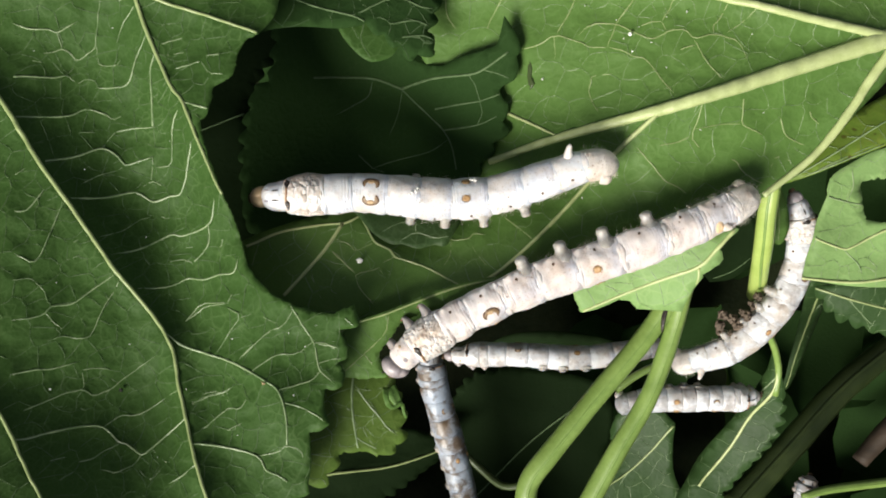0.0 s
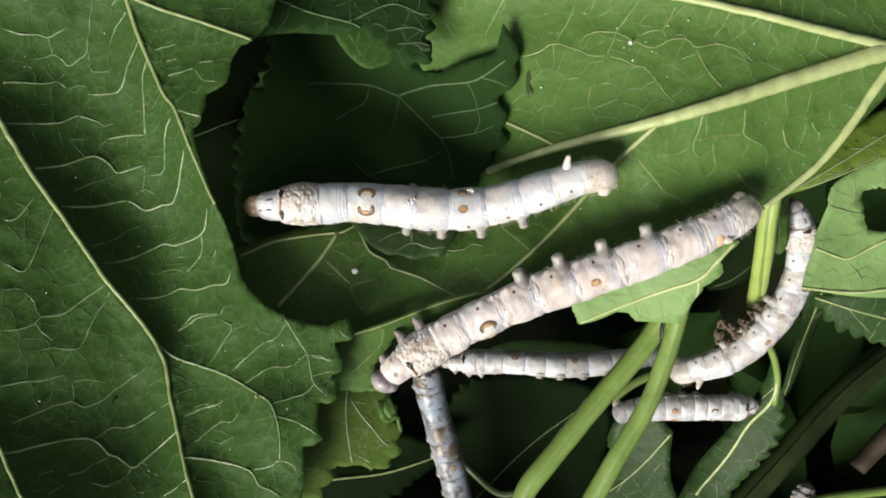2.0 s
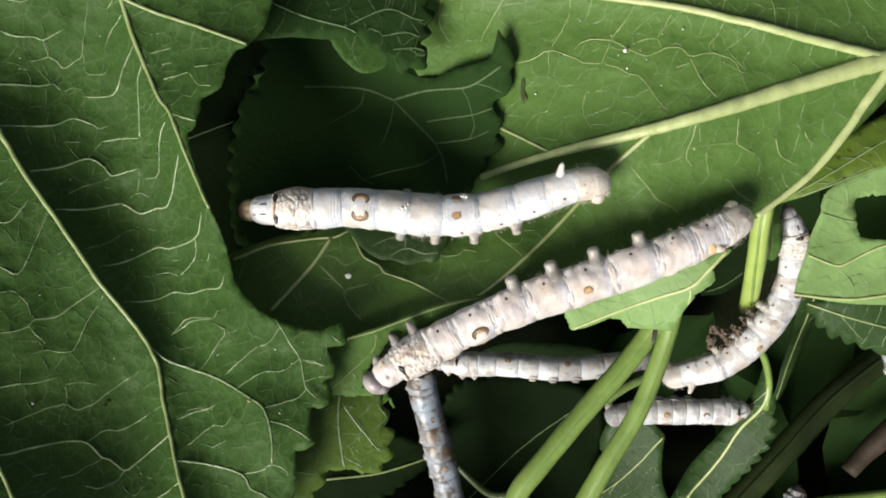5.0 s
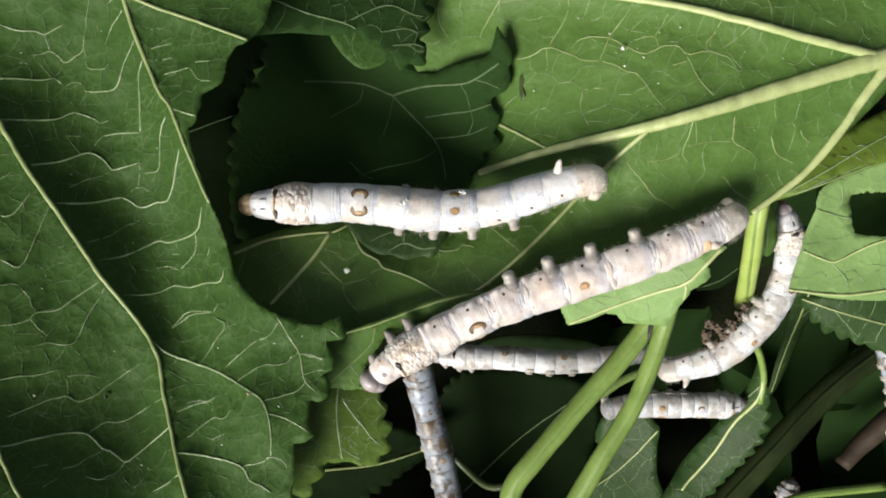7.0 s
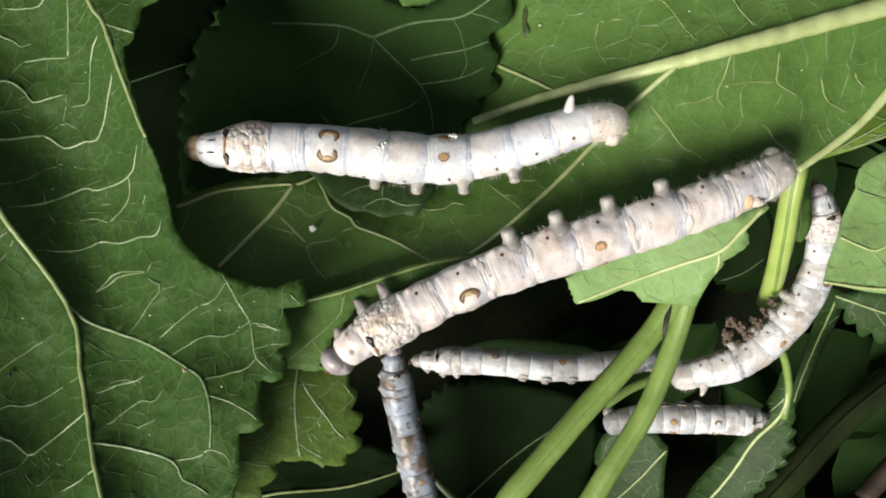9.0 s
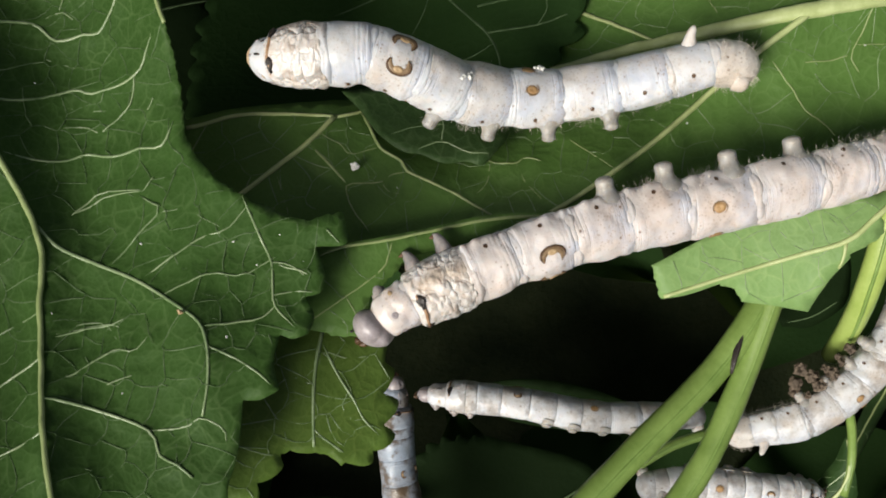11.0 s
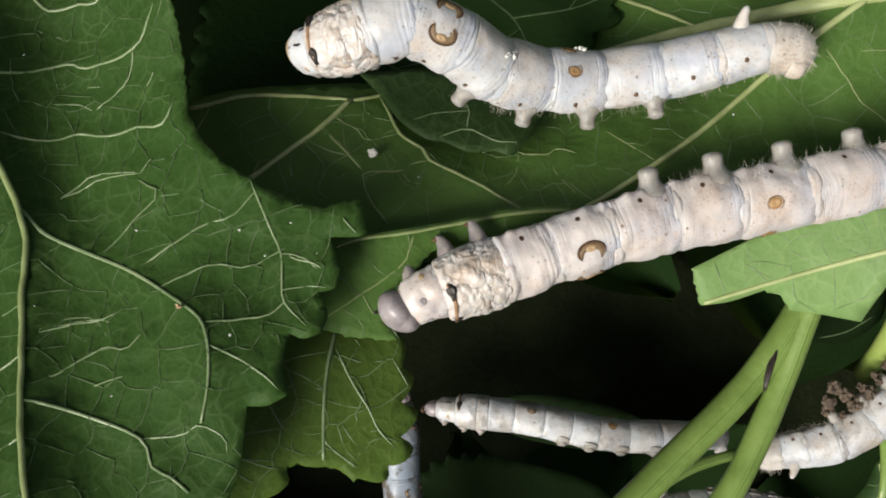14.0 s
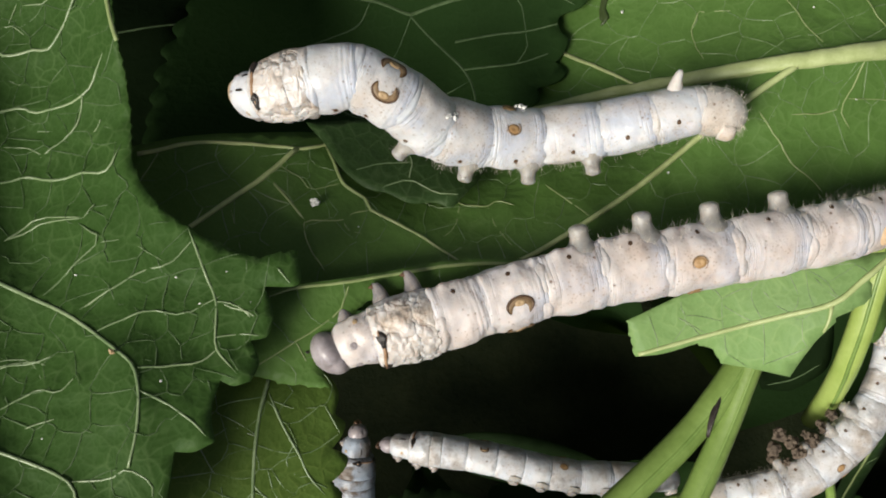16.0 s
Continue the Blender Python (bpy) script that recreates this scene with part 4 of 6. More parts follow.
leaf("mulberry_leaf", "broad light green mulberry leaf with thick pale midrib", [
    ("plain", [(-43.1, -12.4, -8.0), (-18.9, -16.4, -6.0), (-8.6, -13.8, -6.0), (0.6, -12.2, -6.0), (22.3, -5.1, -6.5), (43.2, 2.2, -7.5), (58.9, 9.5, -8.0), (68.3, 16.5, -8.0)]),
    ("plain", [(68.3, 16.5, -8.0), (74.1, 23.4, -7.0), (86.4, 38.5, -3.0), (93.1, 60.0, -4.0), (23.0, 68.4, -12.0), (-0.5, 58.8, -20.0), (-3.9, 47.8, -19.5)]),
    ("plain", [(-3.9, 47.8, -19.5), (-5.0, 40.1, -23.5), (1.8, 31.0, -21.0), (7.4, 24.8, -19.0), (4.0, 15.6, -18.5), (-4.8, 10.0, -17.0), (-15.5, 8.5, -14.0), (-28.2, 5.2, -12.5), (-37.7, 1.7, -12.0), (-42.8, -1.5, -11.0), (-43.1, -12.4, -8.0)]),
], [
    (4.2, 1.3, (86.6, 39.7, -3.2), (79.2, 37.5, -3.1), (61.8, 32.0, -1.9), (49.7, 28.0, -1.8), (37.9, 24.6, -2.9), (21.4, 20.8, -11.6), (8.9, 16.8, -16.9)),
    (2.0, 0.9, (79.2, 37.9), (63.7, 41.0), (53.7, 43.6), (47, 45.5), (39.5, 47.2), (32.9, 48.6), (24.9, 50.3), (14.5, 51.9), (7, 53)),
    (2.3, 1.3, (81.5, 37.5, -3.2), (77.0, 30.7, -4.5), (73.6, 24.8, -6.0), (68.0, 17.2, -7.4), (58.8, 9.8, -7.6)),
    (1.3, 0.7, (38.4, 24.3, -2.8), (31.5, 17.6, -6.3), (22.5, 7.4, -7.9), (15.0, 0.1, -6.3), (8.4, -5.3, -6.5), (1.7, -8.2, -6.7))
] + [
    (0.9, 0.6, (12.2, 26.6, -17.7), (16.9, 23.9, -14.5), (21.4, 21.2, -11.6)),
    (0.8, 0.6, (-37, 0.5), (-35, 1.3), (-31, 3), (-26.9, 3.9), (-21.3, 4.7), (-18.4, 4.9), (-15.1, 6.7)),
    (1.0, 0.8, (-18.9, 4.8), (-21.6, 0.4), (-24.2, -2.9), (-28.2, -7.4), (-29.3, -8.5)),
    (0.55, 0.45, (-21.6, 0.4), (-18.7, -2.1), (-16.1, -4.5)),
    (0.3, 0.2, (-34.6, 1.4), (-35.4, -1.5), (-35.8, -3.3)),
    (0.26, 0.18, (-24.8, -4.1), (-23.7, -6.6), (-22.4, -9.3)),
    (0.7, 0.5, (-15.7, 6.1), (-14.3, 4), (-12.7, 1.3), (-9.8, -0.2), (-8.9, -1.5), (-6, -2.4), (-2.3, -3.8), (2.8, -6.5), (4.5, -7))
] + [
    (0.32, 0.24, (-8.9, -1.5), (-10.9, -2.4), (-11.8, -3.7), (-16.1, -4.5), (-15.8, -6.4), (-14.4, -8.3), (-12.5, -10.3)),
    (0.22, 0.15, (-11.8, -3.7), (-10.7, -4.8), (-8.6, -4.5)),
    (0.38, 0.28, (0.3, 5.7), (0.9, 3.4), (1.6, 1.5), (4.9, 2), (5.9, 3), (8, 2.6)),
    (0.26, 0.18, (1.6, 1.5), (1.3, -1.5), (-0.8, -4.1)),
    (0.24, 0.18, (4.9, 2), (6, -0.5), (8.1, -3.2)),
    (0.34, 0.24, (11.4, 6.1), (14.7, 3.4), (16.3, 1.8)),
    (0.22, 0.15, (-20.7, 2.1), (-17.8, 1.1), (-16.3, -0.5), (-12.7, 1.3)),
    (0.44, 0.30, (12.9, 51.0), (10.2, 46.5), (9.1, 44.4), (8.7, 43.1))
] + [
    (0.44, 0.30, (1.2, 53.3), (0.4, 48.5), (0.8, 46.3), (2.6, 43.6)),
    (0.34, 0.23, (5.3, 52.6), (4.7, 49.2)),
    (0.42, 0.29, (24.7, 49.8), (24.9, 47.4), (23.5, 43.9), (21.5, 40.8)),
    (0.44, 0.30, (35.4, 46.5), (33.8, 44.1), (31.9, 41.7), (31.0, 39.1), (30.3, 37.2)),
    (0.42, 0.29, (41.8, 45.3), (40.6, 42.8), (39.6, 41.3)),
    (0.38, 0.26, (50.8, 43.7), (49.7, 41.5), (48.3, 40.0), (48.4, 38.5)),
    (0.28, 0.19, (55.7, 42.8), (54.1, 41.0), (50.9, 38.8)),
    (0.44, 0.30, (15.4, 38.6), (18.0, 38.8), (21.0, 40.6), (25.1, 38.9), (27.6, 37.4), (30.3, 37.2))
] + [
    (0.44, 0.30, (25.4, 40.0), (26.9, 41.5), (28.5, 41.9), (31.7, 41.5), (34.8, 39.6), (37.5, 37.9), (39.7, 38.7), (40.6, 39.4), (43.5, 39.6), (45.0, 37.6), (48.4, 38.5), (52.9, 37.1), (54.4, 33.0)),
    (0.38, 0.26, (36.0, 40.7), (37.7, 41.2), (39.6, 41.3), (40.3, 39.4)),
    (0.38, 0.26, (30.3, 37.2), (32.9, 36.3), (34.7, 35.0), (36.8, 34.6), (39.5, 30.4), (41.6, 27.5)),
    (0.38, 0.26, (45.0, 37.6), (46.9, 33.4), (49.7, 30.3)),
    (0.38, 0.26, (42.6, 35.8), (45.0, 36.6)),
    (0.28, 0.19, (21.0, 40.6), (21.3, 37.0), (21.1, 36.0)),
    (0.30, 0.20, (27.7, 32.1), (27.1, 29.8), (27.5, 27.7), (29.6, 23.8))
] + [
    (0.28, 0.19, (27.7, 32.1), (30.6, 32.3), (33.0, 32.4)),
    (0.36, 0.24, (40.8, 47.4), (41.0, 50.3)),
    (0.36, 0.24, (45.7, 46.6), (46.2, 50.2)),
    (0.36, 0.24, (50.5, 45.5), (51.5, 49.8)),
    (0.40, 0.27, (59.2, 42.3), (59.5, 46.1), (58.3, 49.9)),
    (0.44, 0.30, (53.7, 28.8), (53.7, 25.0), (53.7, 22.5), (55.6, 21.6), (57.8, 20.6)),
    (0.28, 0.19, (53.7, 22.5), (50.0, 22.4), (44.9, 21.5)),
    (0.42, 0.29, (46.0, 26.1), (45.8, 23.5), (44.6, 20.2), (46.4, 18.3)),
    (0.34, 0.23, (44.6, 20.2), (42.1, 19.2), (39.1, 18.7)),
    (0.44, 0.30, (35.0, 18.6), (37.8, 15.6), (40.6, 12.0), (42.1, 11.7), (44.4, 10.0))
] + [
    (0.44, 0.30, (52.3, 16.4), (53.5, 15.9), (54.7, 13.9), (57.6, 12.4), (59.9, 11.7)),
    (0.44, 0.30, (61.1, 23.8), (62.0, 21.3), (63.0, 20.3), (66.3, 19.0)),
    (0.38, 0.26, (66.7, 25.0), (67.1, 24.0), (68.7, 22.7)),
    (0.28, 0.19, (60.1, 15.0), (61.1, 17.1), (63.9, 16.2)),
], M_LEAF_B, M_VEIN, [(-12.2, -10.2, -5.0), (-14.9, -2.5, -7.0), (-21.2, 2.5, -10.3), (15.7, 0.5, -4.0), (21.4, 21.4, -12.0), (37.6, 23.5, -1.5), (34.2, 38.9, -5.8), (4.5, 9.9, -15.5),
    (26.8, 14.8, -9.0), (16.8, 31.4, -14.0), (51.8, 38.2, -2.0), (61.4, 32.0, -1.0), (52.8, 14.4, -5.0), (-2.6, 1.2, -11.5), (-8.8, 0.1, -9.5), (-9.2, 10.0, -16.5)], 1.3, 1.3, 6, "mulberry leaves", net=5.4, angle=50, stretch=1.12, quilt=0.3, dashes=90)

leaf("mulberry_leaf", "gnawed green leaf lobe beneath a feeding silkworm", [
    ("bite", [(-18.5, -22.9, -2.6), (-13.7, -23.2, -2.6), (-9.7, -22.9, -2.6)]),
    ("bite", [(-9.7, -22.9, -2.6), (-10.9, -20.8, -2.6), (-11.3, -18.5, -2.6), (-9.5, -16.1, -3.0), (-7.3, -13.0, -3.0)]),
    ("plain", [(-7.3, -13.0, -3.0), (-2.4, -11.1, -4.0), (4.7, -9.6, -4.6), (9.8, -5.2, -4.6), (1.6, -6.6, -4.0), (-5.4, -9.3, -2.8), (-10.5, -11.2, -2.4), (-16.5, -13.4, -2.2), (-19.5, -16.0, -2.6), (-20.6, -20.1, -2.8), (-18.5, -22.9, -2.6)]),
], [
    (0.5, 0.7, (-18.5, -15.0, -2.4), (-15.3, -13.2, -2.4), (-10.5, -11.7, -2.6), (-5.5, -9.8, -3.1), (1.6, -7.2, -4.0), (9.3, -5.4, -4.7)),
    (0.4, 0.25, (-9.7, -11.8, -2.7), (-10.1, -15.0, -2.7), (-13.5, -18.2, -2.6), (-18.0, -22.3, -2.6)),
    (0.25, 0.15, (-14.0, -18.8, -2.6), (-12.5, -20.6, -2.6)),
], M_LEAF_B, M_VEIN, [], 0.5, 1.2, 7, "mulberry leaves")

leaf("mulberry_leaf", "olive green mulberry leaf with toothed torn edge", [
    ("teeth", [(-31.3, -46.3, -1.0), (-26.5, -43.0, -2.0), (-21.1, -41.3, -3.0), (-18.8, -36.9, -3.0)]),
    ("bite", [(-18.8, -36.9, -3.0), (-14.1, -36.5, -3.4), (-11.4, -37.6, -4.4)]),
    ("teeth", [(-11.4, -37.6, -4.4), (-8.6, -36.2, -5.2), (-7.4, -33.7, -5.5), (-7.6, -30.1, -5.2), (-8.6, -25.4, -4.4)]),
    ("plain", [(-8.6, -25.4, -4.4), (-9.6, -21.9, -5.0), (-18.9, -16.4, -6.0), (-30.4, -20.9, -1.5), (-35.2, -40.7, -0.5), (-31.3, -46.3, -1.0)]),
], [
    (0.65, 0.5, (-16.2, -22.6), (-16.3, -24.4), (-16.4, -26.7), (-16.1, -30.7), (-15.3, -35.8)),
    (0.45, 0.3, (-15.9, -24.4), (-13.8, -27.5), (-11.6, -30.1), (-10.2, -32.1), (-8.1, -33.8)),
    (0.4, 0.28, (-15.6, -33.8), (-13.5, -35.2), (-11.9, -36.1)),
    (0.4, 0.3, (-24.8, -36.1), (-24.2, -39.6)),
    (0.34, 0.22, (-24.6, -36.3), (-21.1, -37.1), (-19.6, -37.2)),
    (0.24, 0.16, (-19.1, -33.7), (-17.4, -33.9), (-15.6, -33.8)),
    (0.24, 0.16, (-21.9, -30.7), (-19.8, -33.2), (-19.1, -33.7), (-18.3, -35.6)),
    (0.24, 0.16, (-16.2, -29), (-18.9, -28.3), (-20.4, -29.6), (-21.9, -30.7)),
    (0.24, 0.16, (-12.4, -29.1), (-12.9, -31.2), (-11.3, -32.4), (-10.2, -32.1))
] + [
    (0.22, 0.16, (-15.4, -25.1), (-12.9, -25.6), (-10.6, -25)),
], M_LEAF_G, M_VEIN_A, [], 0.7, 1.3, 8, "mulberry leaves")

leaf("mulberry_leaf", "pale green gnawed leaf remnant with cream midrib", [
    ("bite", [(24.6, -8.3, -14.3), (25.8, -10.5, -15.0), (26.8, -12.3, -15.9)]),
    ("plain", [(26.8, -12.3, -15.9), (30.0, -11.4, -15.0), (33.7, -9.6, -14.0)]),
    ("bite", [(33.7, -9.6, -14.0), (35.7, -10.2, -13.8), (37.0, -11.5, -13.8)]),
    ("plain", [(37.0, -11.5, -13.8), (41.0, -11.6, -13.4), (45.2, -11.9, -13.0)]),
    ("plain", [(45.2, -11.9, -13.0), (46.3, -7.8, -9.5), (47.9, -4.8, -6.0)]),
    ("bite", [(47.5, -4.8, -4.6), (50.5, -2.3, -3.6), (50.0, 0.5, -4.0)]),
    ("plain", [(50.0, 0.5, -4.0), (52.8, 3.7, -5.0), (43.3, 1.1, -8.0), (33.5, -2.5, -11.0), (24.6, -8.3, -14.3)]),
], [
    (1.1, 0.8, (52.3, 3.3, -3.8), (49.6, 0.1, -4.7), (46.8, -3.2, -6.4), (41.7, -5.4, -9.7), (35.0, -8.3, -13.0), (27.0, -12.0, -15.7)),
    (0.8, 0.5, (46.8, -3.4, -6.4), (46.9, -5.7, -7.4), (46.2, -8.3, -9.3), (44.9, -11.1, -11.5)),
    (0.35, 0.2, (39.5, -2.5, -9.4), (41.5, -4.1, -9.2), (43.0, -4.9, -8.9)),
    (0.35, 0.2, (35.7, -4.7, -11.4), (37.8, -5.7, -11.2), (39.8, -6.5, -10.9)),
    (0.35, 0.2, (30.7, -6.9, -13.2), (33.4, -7.9, -13.2), (35.2, -8.5, -13.0)),
    (0.35, 0.2, (44.5, -0.4, -6.8), (46.5, -2.2, -6.3), (47.4, -2.8, -6.0)),
], M_LEAF_F, M_VEIN, [], 0.5, 1.2, 9, "mulberry leaves")

leaf("mulberry_leaf", "yellowing curled leaf with browned speckled edge", [
    ("plain", [(63.2, 12.0, -11.0), (67.7, 13.5, -9.0), (72.0, 15.3, -7.0), (80.6, 18.8, -6.0), (92.2, 23.2, -6.0)]),
    ("plain", [(92.2, 23.2, -6.0), (93.9, 33.6, -9.0), (82.6, 28.8, -10.0), (73.3, 22.8, -10.0), (63.2, 12.0, -11.0)]),
], [(0.5, 0.4, (64.9, 13.0, -10.0), (72.6, 17.8, -8.4), (81.6, 23.5, -8.0), (91.1, 28.2, -7.7)), (0.5, 0.4, (67.2, 13.5, -9.2), (72.3, 15.6, -7.7), (80.8, 19.2, -6.4)), (0.35, 0.35, (69.6, 14.7, -8.5), (74.3, 17.0, -7.5), (79.2, 19.1, -6.8))], M_LEAF_M, M_EDGE, [(74.6, 18.9, -8.2)], 0.6, 1.6, 10, "mulberry leaves")

leaf("mulberry_leaf", "light green leaf with a round bite, lower in the heap", [
    ("plain", [(82.8, -6.7, -50.0), (93.5, -8.5, -50.0), (106.6, -8.7, -50.0), (122.2, -6.4, -50.0), (121.1, 5.8, -48.0)]),
    ("bite", [(121.1, 5.8, -48.0), (99.9, 6.1, -47.0), (96.4, 7.9, -47.0), (95.8, 11.7, -47.0), (97.3, 15.8, -47.0), (119.9, 16.0, -46.0)]),
    ("plain", [(119.9, 16.0, -46.0), (118.7, 26.8, -44.0), (99.4, 22.7, -44.0), (90.0, 18.0, -45.0)]),
    ("bite", [(90.0, 18.0, -45.0), (87.9, 15.8, -46.0), (87.3, 11.5, -47.0)]),
    ("plain", [(87.3, 11.5, -47.0), (85.6, 6.0, -48.0), (84.2, 0.1, -49.0), (82.8, -6.7, -50.0)]),
], [
    (0.9, 0.6, (120.5, 10.4, -47.1), (110.4, 7.2, -47.4), (101.2, 4.3, -47.7), (94.1, 0.6, -48.4), (91.3, 0.1, -48.7), (84.3, 2.7, -48.5)),
    (0.9, 0.9, (82.8, -6.7, -50.0), (93.5, -7.7, -49.9), (102.2, -6.9, -49.6), (119.3, -3.8, -49.5)),
    (0.6, 0.4, (86.0, 12.3, -46.7), (92.1, 10.7, -47.0), (97.3, 9.7, -47.0)),
    (0.5, 0.3, (92.8, 18.0, -45.5), (93.4, 14.2, -46.4), (92.1, 10.7, -47.0)),
    (0.5, 0.3, (91.6, 0.1, -48.6), (95.7, -3.8, -49.1), (96.7, -7.7, -49.8)),
], M_LEAF_F, M_VEIN, [], 1.0, 2.0, 11, "mulberry leaves")

leaf("mulberry_leaf", "shaded saw-toothed leaf lower in the heap", [
    ("teeth", [(89.3, -9.2, -60.0), (95.0, -15.7, -60.0), (102.1, -19.0, -60.0), (111.7, -23.1, -60.0), (128.1, -30.0, -60.0)]),
    ("plain", [(128.1, -30.0, -60.0), (124.6, -7.9, -54.0), (103.3, -7.2, -54.0), (89.3, -9.2, -60.0)]),
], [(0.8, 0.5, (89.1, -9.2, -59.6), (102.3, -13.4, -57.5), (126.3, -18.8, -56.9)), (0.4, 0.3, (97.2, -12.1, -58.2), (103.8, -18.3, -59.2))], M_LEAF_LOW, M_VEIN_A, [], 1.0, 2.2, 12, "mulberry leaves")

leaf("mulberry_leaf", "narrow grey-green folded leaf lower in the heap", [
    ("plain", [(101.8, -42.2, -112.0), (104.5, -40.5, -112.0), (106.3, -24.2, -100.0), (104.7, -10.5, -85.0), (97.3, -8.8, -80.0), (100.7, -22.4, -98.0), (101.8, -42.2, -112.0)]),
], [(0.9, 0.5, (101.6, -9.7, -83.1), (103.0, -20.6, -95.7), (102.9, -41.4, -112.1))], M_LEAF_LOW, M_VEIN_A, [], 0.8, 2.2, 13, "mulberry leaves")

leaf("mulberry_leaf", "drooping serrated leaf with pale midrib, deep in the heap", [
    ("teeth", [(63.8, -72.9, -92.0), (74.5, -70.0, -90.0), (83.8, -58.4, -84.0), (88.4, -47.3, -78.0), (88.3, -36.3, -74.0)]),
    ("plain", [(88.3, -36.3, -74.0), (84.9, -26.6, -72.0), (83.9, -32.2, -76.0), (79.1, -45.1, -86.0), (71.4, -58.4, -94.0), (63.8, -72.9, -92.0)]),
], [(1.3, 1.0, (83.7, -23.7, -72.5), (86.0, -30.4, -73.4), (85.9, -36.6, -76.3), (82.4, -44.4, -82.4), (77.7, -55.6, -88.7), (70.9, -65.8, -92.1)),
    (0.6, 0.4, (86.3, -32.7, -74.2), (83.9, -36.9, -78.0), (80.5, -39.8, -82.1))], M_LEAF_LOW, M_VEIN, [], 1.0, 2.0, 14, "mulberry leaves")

leaf("mulberry_leaf", "green leaf under crossing stalks, shade painted in", [
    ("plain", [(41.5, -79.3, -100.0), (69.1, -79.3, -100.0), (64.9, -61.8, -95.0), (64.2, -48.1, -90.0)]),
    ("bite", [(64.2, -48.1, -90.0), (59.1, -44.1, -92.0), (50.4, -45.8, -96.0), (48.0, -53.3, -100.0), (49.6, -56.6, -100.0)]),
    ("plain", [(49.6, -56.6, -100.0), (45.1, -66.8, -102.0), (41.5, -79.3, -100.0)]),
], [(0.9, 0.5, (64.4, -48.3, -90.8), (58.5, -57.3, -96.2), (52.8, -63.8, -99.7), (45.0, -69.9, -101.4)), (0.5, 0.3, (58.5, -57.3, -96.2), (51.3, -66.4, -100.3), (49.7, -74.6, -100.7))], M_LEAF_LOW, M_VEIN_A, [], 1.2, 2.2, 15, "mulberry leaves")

leaf("mulberry_leaf", "leaf curving behind a silkworm, deep in the heap, shade painted in", [
    ("plain", [(11.9, -26.9, -92.0), (21.7, -31.8, -96.0), (44.0, -31.8, -96.0), (48.1, -26.5, -92.0), (38.0, -23.3, -88.0), (27.2, -22.6, -88.0), (18.1, -23.8, -90.0), (11.9, -26.9, -92.0)]),
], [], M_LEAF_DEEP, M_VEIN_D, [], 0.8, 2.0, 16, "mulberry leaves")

leaf("mulberry_leaf", "leaf with long pale midrib deep below, shade painted in", [
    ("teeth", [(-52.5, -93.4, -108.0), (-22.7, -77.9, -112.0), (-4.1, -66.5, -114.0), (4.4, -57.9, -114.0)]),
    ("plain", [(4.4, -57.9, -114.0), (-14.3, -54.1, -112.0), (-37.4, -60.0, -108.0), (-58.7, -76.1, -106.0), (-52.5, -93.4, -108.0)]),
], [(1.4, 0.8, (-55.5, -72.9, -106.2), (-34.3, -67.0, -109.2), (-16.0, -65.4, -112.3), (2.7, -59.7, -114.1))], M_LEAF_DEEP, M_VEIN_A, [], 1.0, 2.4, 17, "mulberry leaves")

# Mostly unseen leaf, added to stop light leaking into the hollow; shade painted in.
leaf("mulberry_leaf", "added leaf under the large gnawed one, keeping light out", [
    ("plain", [(-129.8, 72.2, -40.0), (-125.8, -55.3, -34.0), (-58.3, -38.4, -34.0), (-43.9, -19.2, -34.0)]),
    ("teeth", [(-43.9, -19.2, -34.0), (-39.6, 1.4, -38.0), (-43.2, 17.7, -42.0), (-41.7, 36.5, -42.0), (-33.1, 51.6, -42.0), (-35.3, 73.5, -40.0)]),
    ("plain", [(-35.3, 73.5, -40.0), (-85.0, 77.2, -40.0), (-129.8, 72.2, -40.0)]),
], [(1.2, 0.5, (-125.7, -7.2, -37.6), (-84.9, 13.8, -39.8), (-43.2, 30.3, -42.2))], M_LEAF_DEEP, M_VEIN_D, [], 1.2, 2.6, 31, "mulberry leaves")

leaf("mulberry_leaf", "broad leaf at the bottom of the hollow, shade painted in", [
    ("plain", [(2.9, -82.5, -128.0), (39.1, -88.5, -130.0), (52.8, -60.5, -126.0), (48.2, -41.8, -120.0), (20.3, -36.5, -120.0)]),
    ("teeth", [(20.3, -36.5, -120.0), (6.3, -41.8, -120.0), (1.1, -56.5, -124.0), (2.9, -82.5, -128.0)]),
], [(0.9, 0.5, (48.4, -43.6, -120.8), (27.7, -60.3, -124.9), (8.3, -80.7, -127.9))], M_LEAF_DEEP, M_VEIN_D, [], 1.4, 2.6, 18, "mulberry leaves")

stem("stalk", "thick grooved fresh green leaf stalk", [(59.7, 7.1, -44.0), (56.1, -1.8, -46.0), (52.0, -11.5, -48.0), (46.5, -20.8, -50.0), (35.8, -34.0, -51.0), (25.4, -47.3, -52.0), (20.4, -54.4, -53.0), (19.4, -61.1, -54.0), (19.1, -75.8, -58.0)], [2.3, 2.4, 2.45, 2.5, 2.7], M_STEM, "green stalks", 0.03, ribs=1)
stem("stalk", "thick grooved fresh green leaf stalk", [(57.9, 11.9, -40.0), (56.9, 2.7, -43.0), (55.1, -7.6, -46.0), (52.8, -19.4, -49.0), (48.0, -34.0, -51.0), (40.8, -47.6, -53.0), (35.3, -58.7, -55.0), (27.3, -75.8, -58.0)], [1.9, 2.0, 2.15, 2.4, 2.6], M_STEM, "green stalks", 0.03, ribs=1)
